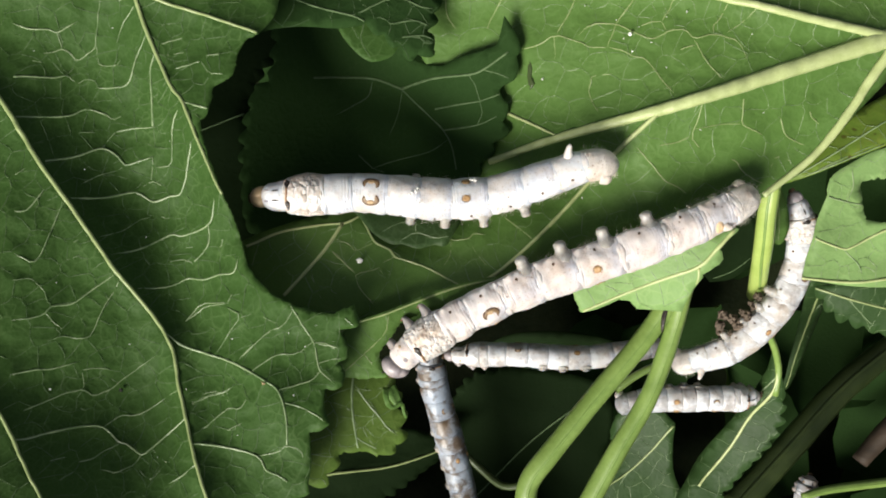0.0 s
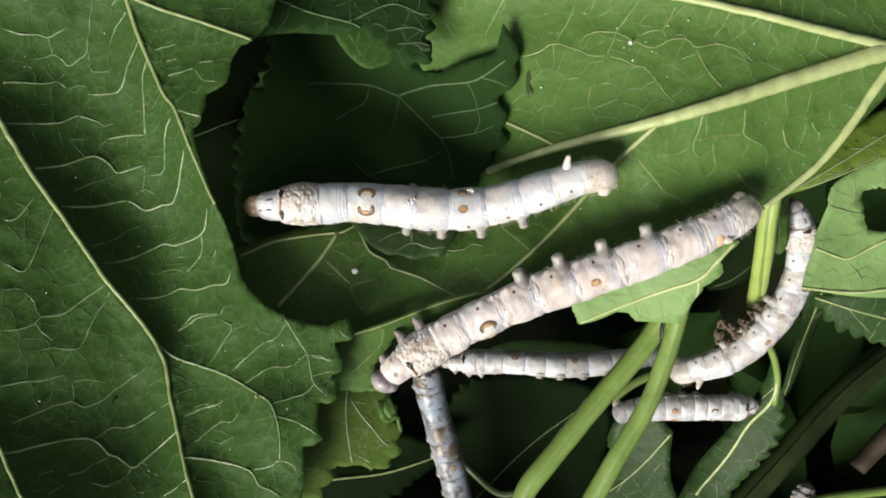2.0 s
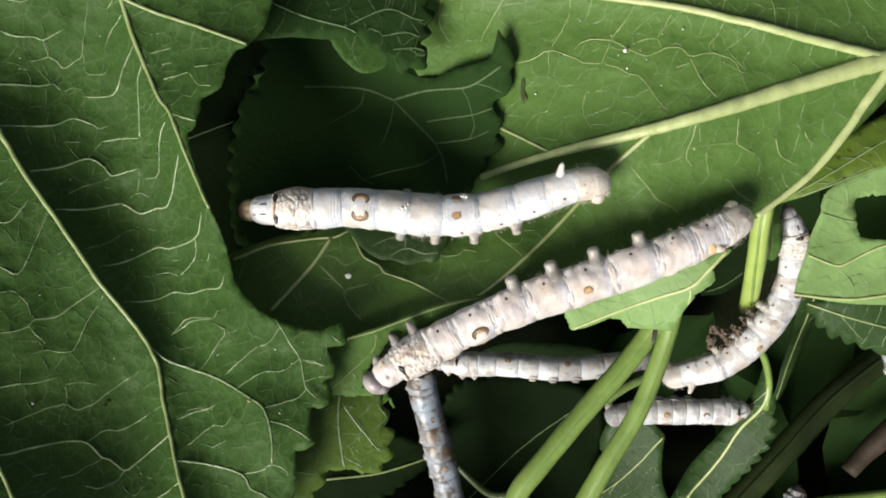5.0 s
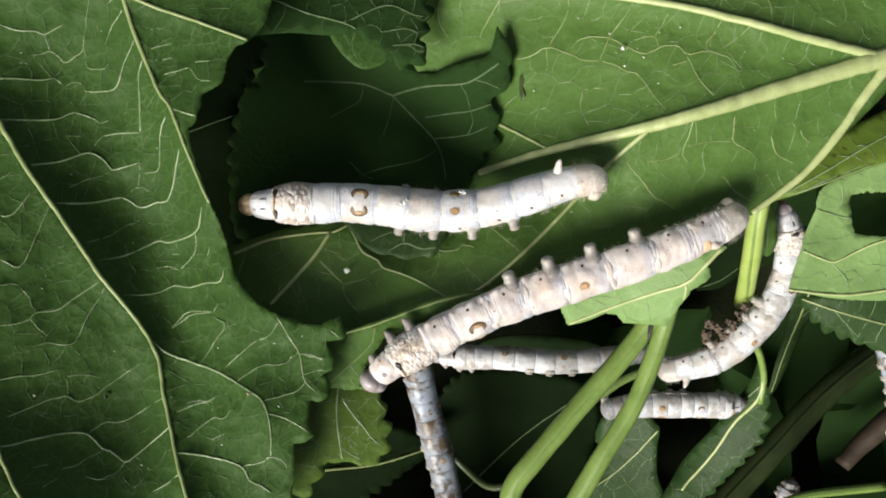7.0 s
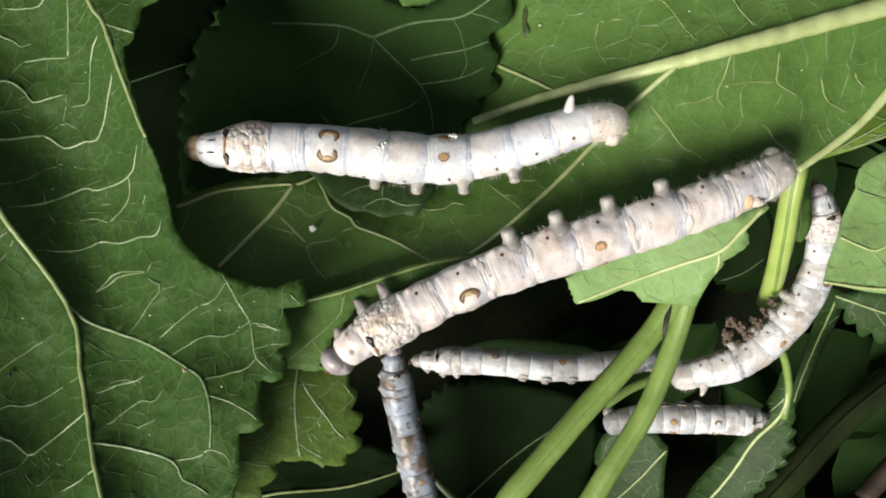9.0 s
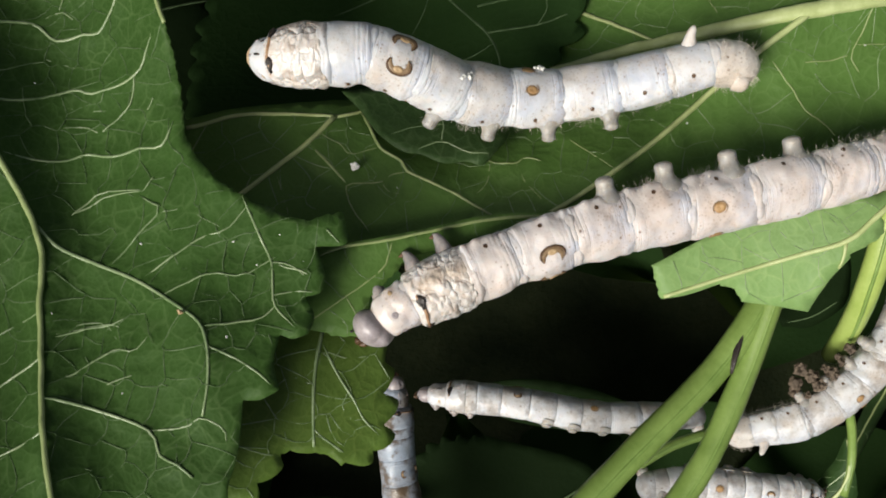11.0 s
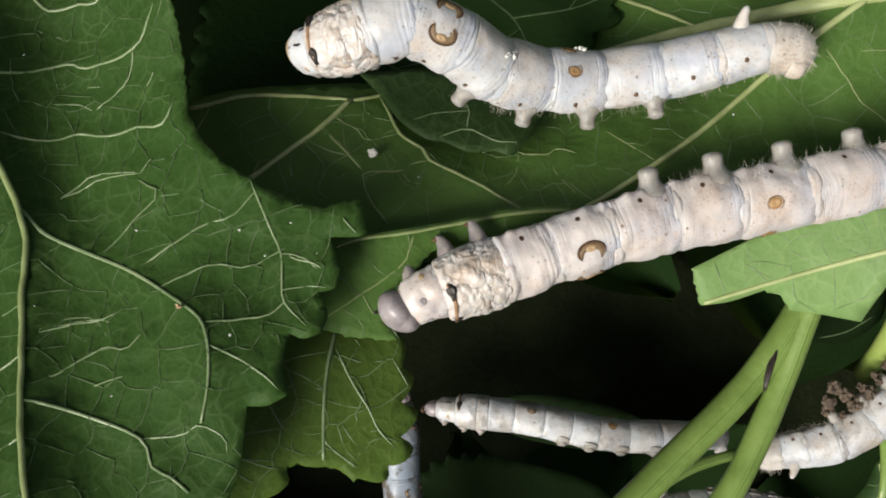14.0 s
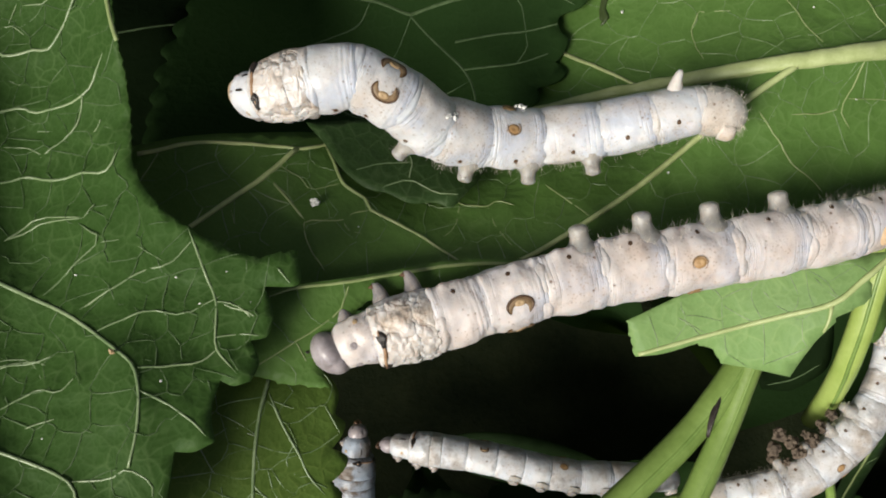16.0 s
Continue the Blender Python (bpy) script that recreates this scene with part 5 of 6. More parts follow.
stem("stalk", "yellow-green ribbed leaf stalk standing upright", [(70.4, 14.6, -34.0), (70.6, 7.5, -38.0), (71.7, 1.4, -43.0), (73.0, -3.8, -49.0), (75.5, -8.0, -58.0), (78.3, -11.2, -68.0)], [1.9, 2.05, 2.1, 2.0], M_STEM_PALE, "green stalks", 0.05, ribs=2)
stem("stalk", "stalk deep in the heap, its shade painted in", [(165.7, -25.0, -150.0), (134.1, -44.8, -140.0), (113.8, -64.5, -136.0), (94.1, -83.7, -132.0)], [4.2, 4.4, 4.6], M_STEM_DARK, "green stalks", 0.05, ribs=2)
stem("stalk", "thin pale stalk crossing the lower heap", [(45.4, -36.9, -78.0), (50.9, -32.5, -76.0), (57.7, -29.0, -74.0)], [1.0, 1.0], M_STEM, "green stalks", ribs=1)
stem("stalk", "thin pale stalk crossing the lower heap", [(81.0, -21.0, -66.0), (84.2, -25.6, -70.0), (86.6, -31.9, -74.0), (86.4, -38.1, -76.0)], [0.9, 0.8], M_STEM, "green stalks", ribs=1)
stem("stalk", "thin pale stalk at the heap's foot", [(104.7, -72.3, -104.0), (112.9, -70.0, -104.0), (134.3, -67.3, -104.0)], [1.2, 1.3], M_STEM, "green stalks", ribs=1)
stem("stalk", "thin stalk in the hollow, its shade painted in", [(2.6, -55.8, -104.0), (10.8, -63.5, -102.0), (17.1, -67.4, -98.0), (23.1, -66.0, -94.0)], [1.0, 1.1], M_STEM_DARK, "green stalks", ribs=1)

leaf("mulberry_leaf", "small bright leaf scrap beside an upright stalk", [
    ("plain", [(74.9, 1.4, -47.0), (77.2, 1.2, -47.0), (78.6, 5.3, -46.0), (76.8, 11.5, -44.0), (74.4, 14.0, -43.0), (73.3, 9.0, -44.0), (74.9, 1.4, -47.0)]),
], [(0.4, 0.3, (74.5, 13.4, -43.1), (75.9, 7.8, -44.9), (76.4, 1.7, -46.9))], M_LEAF_B, M_VEIN, [], 0.5, 1.6, 21, "mulberry leaves")

leaf("mulberry_leaf", "leaf behind a bent silkworm, shade painted in", [
    ("plain", [(65.1, -8.1, -62.0), (71.3, -7.0, -62.0), (76.8, -1.2, -60.0), (73.4, 8.2, -56.0), (65.9, 2.8, -58.0), (62.4, -4.0, -60.0), (65.1, -8.1, -62.0)]),
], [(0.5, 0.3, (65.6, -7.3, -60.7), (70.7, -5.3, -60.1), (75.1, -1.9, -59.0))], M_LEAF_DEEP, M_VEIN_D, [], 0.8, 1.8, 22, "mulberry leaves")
# Dark strip modelled in place of the shade in the gap between stalks.
stem("dirt_streak", "dark strip standing in for the shaded gap between two stalks", [(51.3, -9.8, -46.5), (50.8, -12.9, -46.5), (50.1, -16.1, -46.5), (49.9, -18.9, -47.0)], [0.35, 0.6, 0.5, 0.25], M_BLACK, "", 0.2, "dirt")
stem("dirt_smear", "dark olive smear of wet dirt on a leaf", [(16.6, 36.6, -15.8), (16.9, 34.9, -15.8), (16.8, 33.2, -16.0), (17.2, 31.8, -15.9), (16.7, 30.8, -16.2)], [0.2, 0.45, 0.4, 0.65, 0.25], M_STEM_DARK, "", 0.3, "dirt")

stem("twig", "dull brown dry twig end on the shaded litter", [(138.1, -70.6, -140.0), (143.4, -64.4, -140.0), (149.9, -57.6, -139.0), (159.1, -48.9, -138.0), (170.0, -38.0, -137.0)], [2.6, 3.4, 3.8, 3.9, 3.9], M_DRY, "", 0.06, "twig")


def litter():
    """Leaves heaped without order at the bottom, shade put in their colour, joined."""
    rng = random.Random(5)
    bm = bmesh.new()
    for k in range(185):
        # the heap rises on the near side: unseen leaves added to block light
        spot = (rng.uniform(-0.20, 0.26), rng.uniform(-0.20, 0.20), rng.uniform(-0.175, -0.135)) if k < 150 else (rng.uniform(-0.17, 0.07), rng.uniform(-0.21, -0.105), rng.uniform(-0.14, -0.07))
        m = pose(*spot, rng.uniform(-28, 28), rng.uniform(-28, 28), rng.uniform(0, 360))
        size = rng.uniform(0.025, 0.05)
        if math.hypot(spot[0] - 0.004, spot[1] + 0.014) < 0.034:
            continue  # the heap is open here
        rows = []
        for i in range(9):
            t = i / 8
            w = size * 0.42 * math.sin(math.pi * min(1, t * 0.9 + 0.08)) ** 0.8 * (1 + 0.08 * math.sin(i * 2.6))
            row = [bm.verts.new(m @ Vector(((t - 0.5) * size * 1.4, w * s, 0.006 * abs(s) - 0.010 * (t - 0.4) ** 2))) for s in (-1, -0.5, 0, 0.5, 1)]
            rows.append(row)
        for a, b in zip(rows, rows[1:]):
            for k in range(4):
                bm.faces.new((a[k], a[k + 1], b[k + 1], b[k]))
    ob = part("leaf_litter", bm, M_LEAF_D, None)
    return tagged(ob, "heap of loose green leaves, shade painted in", "leaf litter", kind="stuff")


litter()
bm = bmesh.new()
bmesh.ops.create_grid(bm, x_segments=40, y_segments=40, size=1.5)
for v in bm.verts:
    v.co.z = -0.185 + 0.006 * noise.noise(v.co * 20)
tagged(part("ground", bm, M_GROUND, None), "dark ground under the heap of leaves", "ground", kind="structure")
# Unseen walls added round the heap to block low light.
for k, (x, y, w, d) in enumerate(((0, 0.24, 0.60, 0.02), (0, -0.24, 0.60, 0.02), (0.30, 0, 0.02, 0.50), (-0.30, 0, 0.02, 0.50))):
    bm = bmesh.new()
    bmesh.ops.create_cube(bm, size=1.0, matrix=Matrix.Translation((x, y, -0.10)) @ Matrix.Diagonal((w, d, 0.19, 1)))
    bmesh.ops.bevel(bm, geom=bm.edges[:], offset=0.003, segments=2, affect="EDGES")
    tagged(part("wall_" + ("north", "south", "east", "west")[k], bm, M_WALL, None, smooth=False), "unseen dark wall added to keep low light out", "wall", kind="structure")


# ---- silkworms ----
# name, share of the length, radius at its front and back as shares of the full radius
SEGMENTS = (("head", 0.050, 0.30, 0.42), ("prothorax", 0.064, 0.60, 0.72), ("mesothorax", 0.064, 0.86, 1.02), ("metathorax", 0.037, 1.0, 0.95),
            ("segment", 0.079, 0.96, 0.92), ("segment", 0.092, 0.92, 0.94), ("segment", 0.086, 0.94, 0.98), ("segment", 0.088, 0.98, 0.98),
            ("segment", 0.100, 0.97, 0.94), ("segment", 0.104, 0.94, 0.93), ("segment", 0.086, 0.94, 0.90), ("segment", 0.074, 0.89, 0.80), ("tail", 0.080, 0.82, 0.76))


def frames_along(spine, rolls, eyes=None):
    """Centre matrix (millimetres) and length of every segment along a spine; rolls: degrees by which the back leans to the left, head to tail;
    eyes: the point of the spine that carries the eyespots; the rings before and behind it share what length there is."""
    line = curve_through(spine, 0.5)
    s = np.r_[0, np.cumsum(np.linalg.norm(np.diff(line, axis=0), axis=1))]
    shares = np.array([q[1] for q in SEGMENTS]) / sum(q[1] for q in SEGMENTS)
    cuts = np.r_[0, np.cumsum(shares)]
    if eyes is None:
        cuts = cuts * s[-1]
    else:
        mark = shares[:5].sum() + shares[5] / 2
        at = s[((line - np.array(spine[eyes])) ** 2).sum(1).argmin()]
        cuts = np.where(cuts < mark, cuts / mark * at, at + (cuts - mark) / (1 - mark) * (s[-1] - at))
    knots = np.array([[np.interp(c, s, line[:, k]) for k in range(3)] for c in cuts])
    roll = np.interp(np.linspace(0, 1, len(SEGMENTS)), np.linspace(0, 1, len(rolls)), rolls)
    out = []
    for a, b, r in zip(knots, knots[1:], roll):
        x = Vector(b - a).normalized()
        side = Vector((0, 0, 1)).cross(x).normalized()
        up = x.cross(side)
        z = up * math.cos(radians(r)) + side * math.sin(radians(r))
        y = z.cross(x)
        m = Matrix((x, y, z)).transposed().to_4x4()
        m.translation = (a + b) / 2
        out.append((m, float(np.linalg.norm(b - a))))
    return out


def joints(frames):
    """Matrices (millimetres) where each segment meets the next, turned half-way between the two."""
    out = []
    for (m, length), (n, _) in zip(frames, frames[1:]):
        j = m.to_quaternion().slerp(n.to_quaternion(), 0.5).to_matrix().to_4x4()
        j.translation = m.translation + m.to_3x3().col[0] * length / 2
        out.append(j)
    return out


class Skin:
    """The surface of one segment: along u (-1 front, 1 back) and round by the angle from the back. start: where it begins on the body, millimetres."""

    def __init__(self, length, r0, r1, kind, seed, rough, start, ribs=0.0):
        self.ribs = ribs
        self.half, self.r0, self.r1, self.kind, self.seed, self.rough, self.start = length / 2, r0, r1, kind, seed, rough, start

    def at(self, u, a, lift=0.0):
        k = (u + 1) / 2
        r = self.r0 + (self.r1 - self.r0) * k
        e = abs(u)
        r *= 1 + 0.028 * (1 - min(1, e) ** 2)
        if e > 0.80:
            r *= 1 - 0.032 * ((e - 0.80) / 0.30) ** 1.3
        if e > 1.0 and self.kind != "tail":
            r *= 1 - 0.11 * ((e - 1.0) / 0.14) ** 2
        if self.kind == "tail" and u > 0.1:
            r *= math.sqrt(max(0.0, 1 - ((u - 0.1) / 1.06) ** 2)) * 0.85 + 0.15 * (1 - (u - 0.1) / 1.06)
        if self.kind == "prothorax" and u < -0.4:
            r *= math.sqrt(max(0.05, 1 - ((-0.4 - u) / 1.0) ** 2))
        s = self.seed * 9.7
        x = self.start + u * self.half
        c, d = math.cos(a), math.sin(a)
        amp = self.rough * r
        if self.kind == "prothorax":
            r += amp * 0.035 * (abs(noise.noise((x * 0.6 + s, c * 1.9, d * 1.9 + s))) * 2 - 0.3)
        if self.kind in ("mesothorax", "metathorax"):
            r += amp * 0.034 * (abs(noise.noise((x * 0.35 + s, c * 2.2, d * 2.2 + s))) * 2 - 0.35)
            r += amp * 0.046 * (abs(noise.noise((x * 0.95 + c * 0.8 + s, c * 3.6, d * 3.2))) - 0.2)
            r += amp * 0.018 * (abs(noise.noise((x * 2.0 + s, c * 6.5, d * 6.5))) - 0.2)
        else:
            r += amp * 0.055 * noise.noise((x * 0.35 + s, c * 1.4, d * 1.4))
            r += amp * 0.025 * noise.noise((x * 0.9 + s, c * 2.6, d * 2.6 + 4))
            # a puckered fold low on each flank
            r += amp * 0.085 * math.exp(-((abs(a if a < math.pi else a - 2 * math.pi) - 1.95) / 0.22) ** 2) * (0.6 + 0.8 * noise.noise((x * 0.8, s, d)))
            r += amp * 0.016 * max(0.0, (e - 0.5) / 0.5) * noise.noise((x * 3.2, c * 1.2 + s, d * 1.2))
        if self.ribs:
            # skin drawn together in narrow rings towards the back
            wave = math.sin(x * 10.5 + 1.6 * noise.noise((x * 0.3 + s, c * 1.3, d * 1.3)))
            r += self.ribs * r * wave * min(1.0, max(0.0, (u - 0.0) / 0.5)) * (0.55 + 0.6 * noise.noise((c * 1.2 + s, d * 1.2, x * 0.2)))
        r += lift
        y, z = r * math.sin(a), r * math.cos(a)
        return Vector((u * self.half, y, z * (0.95 if z > 0 else 0.86))) * MM

    def mesh(self, nu=20, na=36):
        bm = bmesh.new()
        top = 1.14
        rings = [[bm.verts.new(self.at(-top + 2 * top * i / nu, 2 * math.pi * j / na)) for j in range(na)] for i in range(nu + 1)]
        for p, q in zip(rings, rings[1:]):
            for j in range(na):
                bm.faces.new((p[j], p[(j + 1) % na], q[(j + 1) % na], q[j]))
        bm.faces.new(rings[0])
        bm.faces.new(rings[-1][::-1])
        bmesh.ops.recalc_face_normals(bm, faces=bm.faces)
        return bm

    def patch(self, u0, a0, shape, lift=0.06):
        """A thin raised patch; shape: pairs of (along, across) millimetre points for its outer and inner edge."""
        bm = bmesh.new()
        rows = []
        for outer, inner in shape:
            row = []
            for k in range(4):
                t = k / 3
                x, y = (outer[0] * (1 - t) + inner[0] * t, outer[1] * (1 - t) + inner[1] * t)
                edge = (-0.10, lift, lift, lift * 0.5)[k]
                r = (self.r0 + self.r1) / 2
                row.append(bm.verts.new(self.at(u0 + x / self.half, a0 + y / r, edge)))
            rows.append(row)
        for p, q in zip(rows, rows[1:]):
            for k in range(3):
                bm.faces.new((p[k], p[k + 1], q[k + 1], q[k]))
        bmesh.ops.recalc_face_normals(bm, faces=bm.faces)
        if sum((f.normal.dot(Vector((0, f.calc_center_median().y, f.calc_center_median().z))) for f in bm.faces)) < 0:
            bmesh.ops.reverse_faces(bm, faces=bm.faces)
        return bm


def fold_ring(radius, wide, seed):
    """A soft ring of skin that bridges two segments."""
    bm = bmesh.new()
    rings = []
    for i in range(11):
        u = -1 + i / 5
        ring = []
        for j in range(44):
            a = 2 * math.pi * j / 44
            c, d = math.cos(a), math.sin(a)
            r = radius * (1 - 0.055 * u ** 4 - 0.03 * u * u + 0.02 * noise.noise((c * 1.6 + seed, d * 1.6, u * 0.6)) + 0.007 * math.sin(u * 7 + 2 * noise.noise((c * 2, d * 2, seed))))
            shift = 0.5 * noise.noise((c * 1.1, d * 1.1 + seed, 3.0))
            z = r * c
            ring.append(bm.verts.new(Vector((u * wide + shift, r * d, z * (0.95 if z > 0 else 0.86))) * MM))
        rings.append(ring)
    for p, q in zip(rings, rings[1:]):
        for j in range(44):
            bm.faces.new((p[j], p[(j + 1) % 44], q[(j + 1) % 44], q[j]))
    bmesh.ops.recalc_face_normals(bm, faces=bm.faces)
    return bm


def crescent(w, h, side, thick=0.45):
    """A crescent open towards the back's middle line (side: 1 left, -1 right)."""
    out = []
    for k in range(31):
        a = radians(-57 + 280 * k / 30)
        t = thick * math.sin(math.pi * k / 30) ** 0.6
        c, s = math.cos(a), math.sin(a)
        out.append(((w * c, side * h * s), (w * c * (1 - t), side * h * s * (1 - t))))
    return out


def disc(w, h, n=12):
    return [((w * math.cos(2 * math.pi * k / n), h * math.sin(2 * math.pi * k / n)), (0.001 * math.cos(2 * math.pi * k / n), 0.001 * math.sin(2 * math.pi * k / n))) for k in range(n + 1)]


def blob(points):
    """A round-ended tube through (x, y, z, radius) in millimetres."""
    line = curve_through(points, 0.25)
    return tube([tuple(q[:3] * MM) for q in line], [max(0.02, q[3]) * MM for q in line], 14)


def hairs(skin, count, arc, long, rng):
    """Short bristles standing out from a segment, joined."""
    bm = bmesh.new()
    for _ in range(count):
        u, a = rng.uniform(-0.95, 0.95), rng.choice((-1, 1)) * radians(rng.uniform(*arc))
        p = skin.at(u, a)
        n = Vector((rng.uniform(-0.25, 0.25), p.y, p.z)).normalized()
        n = (Vector((0, p.y, p.z)).normalized() + Vector((rng.uniform(-0.5, 0.5), rng.uniform(-0.3, 0.3), rng.uniform(-0.3, 0.3)))).normalized()
        tip = p + n * long * rng.uniform(0.6, 1.1) * MM
        w = n.orthogonal().normalized() * 0.024 * MM
        w2 = n.cross(w)
        base = [bm.verts.new(p + w), bm.verts.new(p - w * 0.5 + w2 * 0.87), bm.verts.new(p - w * 0.5 - w2 * 0.87)]
        t = bm.verts.new(tip)
        for k in range(3):
            bm.faces.new((base[k], base[(k + 1) % 3], t))
    return bm


def tuft(at, axis, radius, count, rng):
    """Short curved bristles round the foot of a leg, joined."""
    bm = bmesh.new()
    a = Vector(axis)
    e = a.orthogonal().normalized()
    f = a.cross(e)
    for _ in range(count):
        q = rng.uniform(0, 2 * math.pi)
        n = e * math.cos(q) + f * math.sin(q)
        p = Vector(at) + n * radius * 0.9 + a * rng.uniform(-0.5, 0.3)
        tip = p + (n + a * rng.uniform(-0.2, 0.9)).normalized() * rng.uniform(0.5, 0.85)
        w = a.cross(n) * 0.028
        mid = (p + tip) / 2 + a * 0.08
        vs = [bm.verts.new(c * MM) for c in (p - w, p + w, mid + w * 0.8, mid - w * 0.8, tip)]
        bm.faces.new(vs[:4])
        bm.faces.new((vs[3], vs[2], vs[4]))
    return bm


def silkworm(label, spine, radius, rolls, skin, head_material, spread=26, detail=True, seed=1, rough=1.0, spots=M_SPOT, leg=1.0, foot_size=1.0, eyes=None, head_size=0.48, horn=1.0, bars=True):
    rng = random.Random(seed)
    thing = new("silkworm")
    home = np.mean([q[:3] for q in spine], axis=0)
    thing.location = home * MM
    tagged(thing, label, "silkworm", "silkworms")
    made, start, big = [], 0.0, 1.0 if detail else 0.55
    frames = frames_along(spine, rolls, eyes)
    for k, ((name, _, f0, f1), (m, length)) in enumerate(zip(SEGMENTS, frames)):
        sk = Skin(length, radius * f0, radius * f1, name, seed, rough, start + length / 2, (0.0, 0.010, 0.006, 0.004)[k - 3] if 4 <= k <= 6 and detail else 0.0)
        start += length
        if name == "head":
            r = radius * head_size
            bm = bmesh.new()
            bmesh.ops.create_uvsphere(bm, u_segments=24, v_segments=16, radius=1.0)
            for v in bm.verts:
                x, y, z = v.co
                groove = 1 - 0.10 * math.exp(-(y / 0.16) ** 2) * max(0, z) + 0.10 * noise.noise((x * 1.7 + seed, y * 1.7, z * 1.7))
                v.co = Vector((x * length * 0.6 + 0.85, y * r * 0.98 * (1 + 0.12 * x), z * r * 0.9 * groove)) * MM
            ob = part("head", bm, head_material, thing, "smooth rounded head capsule")
            for s in (-1, 1):
                part("mandible", blob([(0.3 - length * 0.42, s * 0.6, -0.2, 0.45), (0.3 - length * 0.56, s * 0.36, -0.35, 0.34), (0.3 - length * 0.66, s * 0.12, -0.4, 0.08)]), M_SPOT, ob)
                part("eye", blob([(0.4 - length * 0.26, s * r * 0.74, 0.1, 0.12), (0.4 - length * 0.30, s * r * 0.82, 0.15, 0.17), (0.4 - length * 0.33, s * r * 0.88, 0.15, 0.04)]), M_BLACK, ob)
        else:
            fold = name in ("mesothorax", "metathorax")
            ob = part(name, sk.mesh(60 if sk.ribs else 36 if fold and detail else 22, 84 if fold and detail else 44), M_FOLD if fold and detail else M_TAIL if name == "tail" and detail else skin, thing)
            if name == "mesothorax":
                for s in (-1, 1):
                    part("collar_mark", sk.patch(-0.72, s * radians(34), [((0.5 * math.cos(q) * (1 + 0.4 * math.sin(3 * q)), 1.2 * math.sin(q)), (0.001, 0.001)) for q in np.linspace(0, 2 * math.pi, 13)], 0.30), M_BLACK, ob)
                part("collar_crease", sk.patch(-0.80, 0.0, [((0.34 * math.cos(q) + 0.12 * math.sin(5 * q), 3.4 * math.sin(q)), (-0.10 + 0.1 * math.sin(4 * q), 3.3 * math.sin(q))) for q in np.linspace(-1.57, 1.57, 17)], 0.22), M_COLLAR, ob, "brown creased collar")
            if name == "prothorax":
                for s in (-1, 1):
                    if bars:
                        part("cheek_bar", sk.patch(0.25, s * radians(20), disc(0.85, 0.17, 14), 0.12), M_BLACK, ob)
                        part("cheek_bar", sk.patch(-0.55, s * radians(24), disc(0.6, 0.2, 14), 0.10), M_HEAD_GREY, ob)
                    else:
                        part("cheek_spot", sk.patch(-0.1, s * radians(30), disc(0.5, 0.5, 14), 0.08), M_HEAD_GREY, ob)
                    part("spiracle", sk.patch(0.3, s * radians(85), disc(0.36, 0.44), 0.06), M_SPOT_TAN, ob)
            if name in ("prothorax", "mesothorax", "metathorax"):
                for s in (-1, 1):
                    a = s * radians(140)
                    p, q = sk.at(-0.2, a) / MM, sk.at(-0.2, a * 1.02, 1.9 * leg) / MM
                    leg_part = part("leg", blob([(*(p * 0.8), 1.15), (*p, 1.0), (*((p + q) / 2), 0.76), (q.x - 0.25 * leg, q.y, q.z, 0.5), (q.x - 0.6 * leg, q.y * 0.99, q.z * 1.01, 0.22), (q.x - 0.75 * leg, q.y * 0.98, q.z * 1.02, 0.05)]), M_LEG_TRUE, ob)
                    if detail:
                        part("claw", blob([(q.x - 0.45 * leg, q.y, q.z, 0.36), (q.x - 0.72 * leg, q.y * 0.985, q.z * 1.015, 0.2), (q.x - 1.0 * leg, q.y * 0.97, q.z * 1.03, 0.04)]), M_SPOT, leg_part, "dark claw")
            if k == 5:
                for s in (-1, 1):
                    part("eyespot", sk.patch(0.05, s * radians(spread), crescent(1.62 * big, 1.15 * big, s, 0.30), 0.14), spots, ob, "dark brown crescent eyespot")
                    part("eyespot_core", sk.patch(0.05, s * radians(spread), crescent(1.54 * big, 1.08 * big, s, 0.80), 0.12), M_SPOT_BROWN, ob)
                    part("eyespot_fill", sk.patch(0.05, s * (radians(spread) + 0.36 * big / radius), disc(0.8 * big, 0.45 * big, 20), 0.16), M_SPOT_TAN, ob)
            if k == 8:
                for s in (-1, 1):
                    part("back_spot", sk.patch(-0.2, s * radians(spread + 2), disc(0.8, 0.72, 18), 0.11), M_SPOT_RUST, ob, "rusty back spot")
                    part("back_spot_rim", sk.patch(-0.2, s * radians(spread + 2), crescent(0.86, 0.8, s, 0.26), 0.14), M_SPOT_BROWN, ob)
            if k >= 4 and name == "segment" and detail:
                for s in (-1, 1):
                    part("spiracle", sk.patch(-0.05, s * radians(92), disc(0.34, 0.42), 0.05), M_SPOT, ob)
            if k in (6, 7, 8, 9):
                for s in (-1, 1):
                    a = s * radians(126)
                    p, q = sk.at(0.55, a) / MM, sk.at(0.55, a * 1.02, 2.0) / MM
                    d = (q - p).normalized() * foot_size * (0.95 if detail else 0.3)
                    foot = part("proleg", blob([(*(p + d * e), w * foot_size) for e, w in ((-1.5, 1.9), (-0.3, 1.6), (0.25, 1.1), (0.65, 0.92), (1.05, 0.86), (1.4, 0.88), (1.72, 0.84), (1.96, 0.55), (2.05, 0.1))]), M_LEG, ob, "stubby translucent proleg")
                    if detail:
                        tagged(part("bristles", tuft(p + d * 1.2, d.normalized(), 0.9 * foot_size, 34, rng), M_HAIR, foot, "ring of short pale bristles"), kind="stuff")
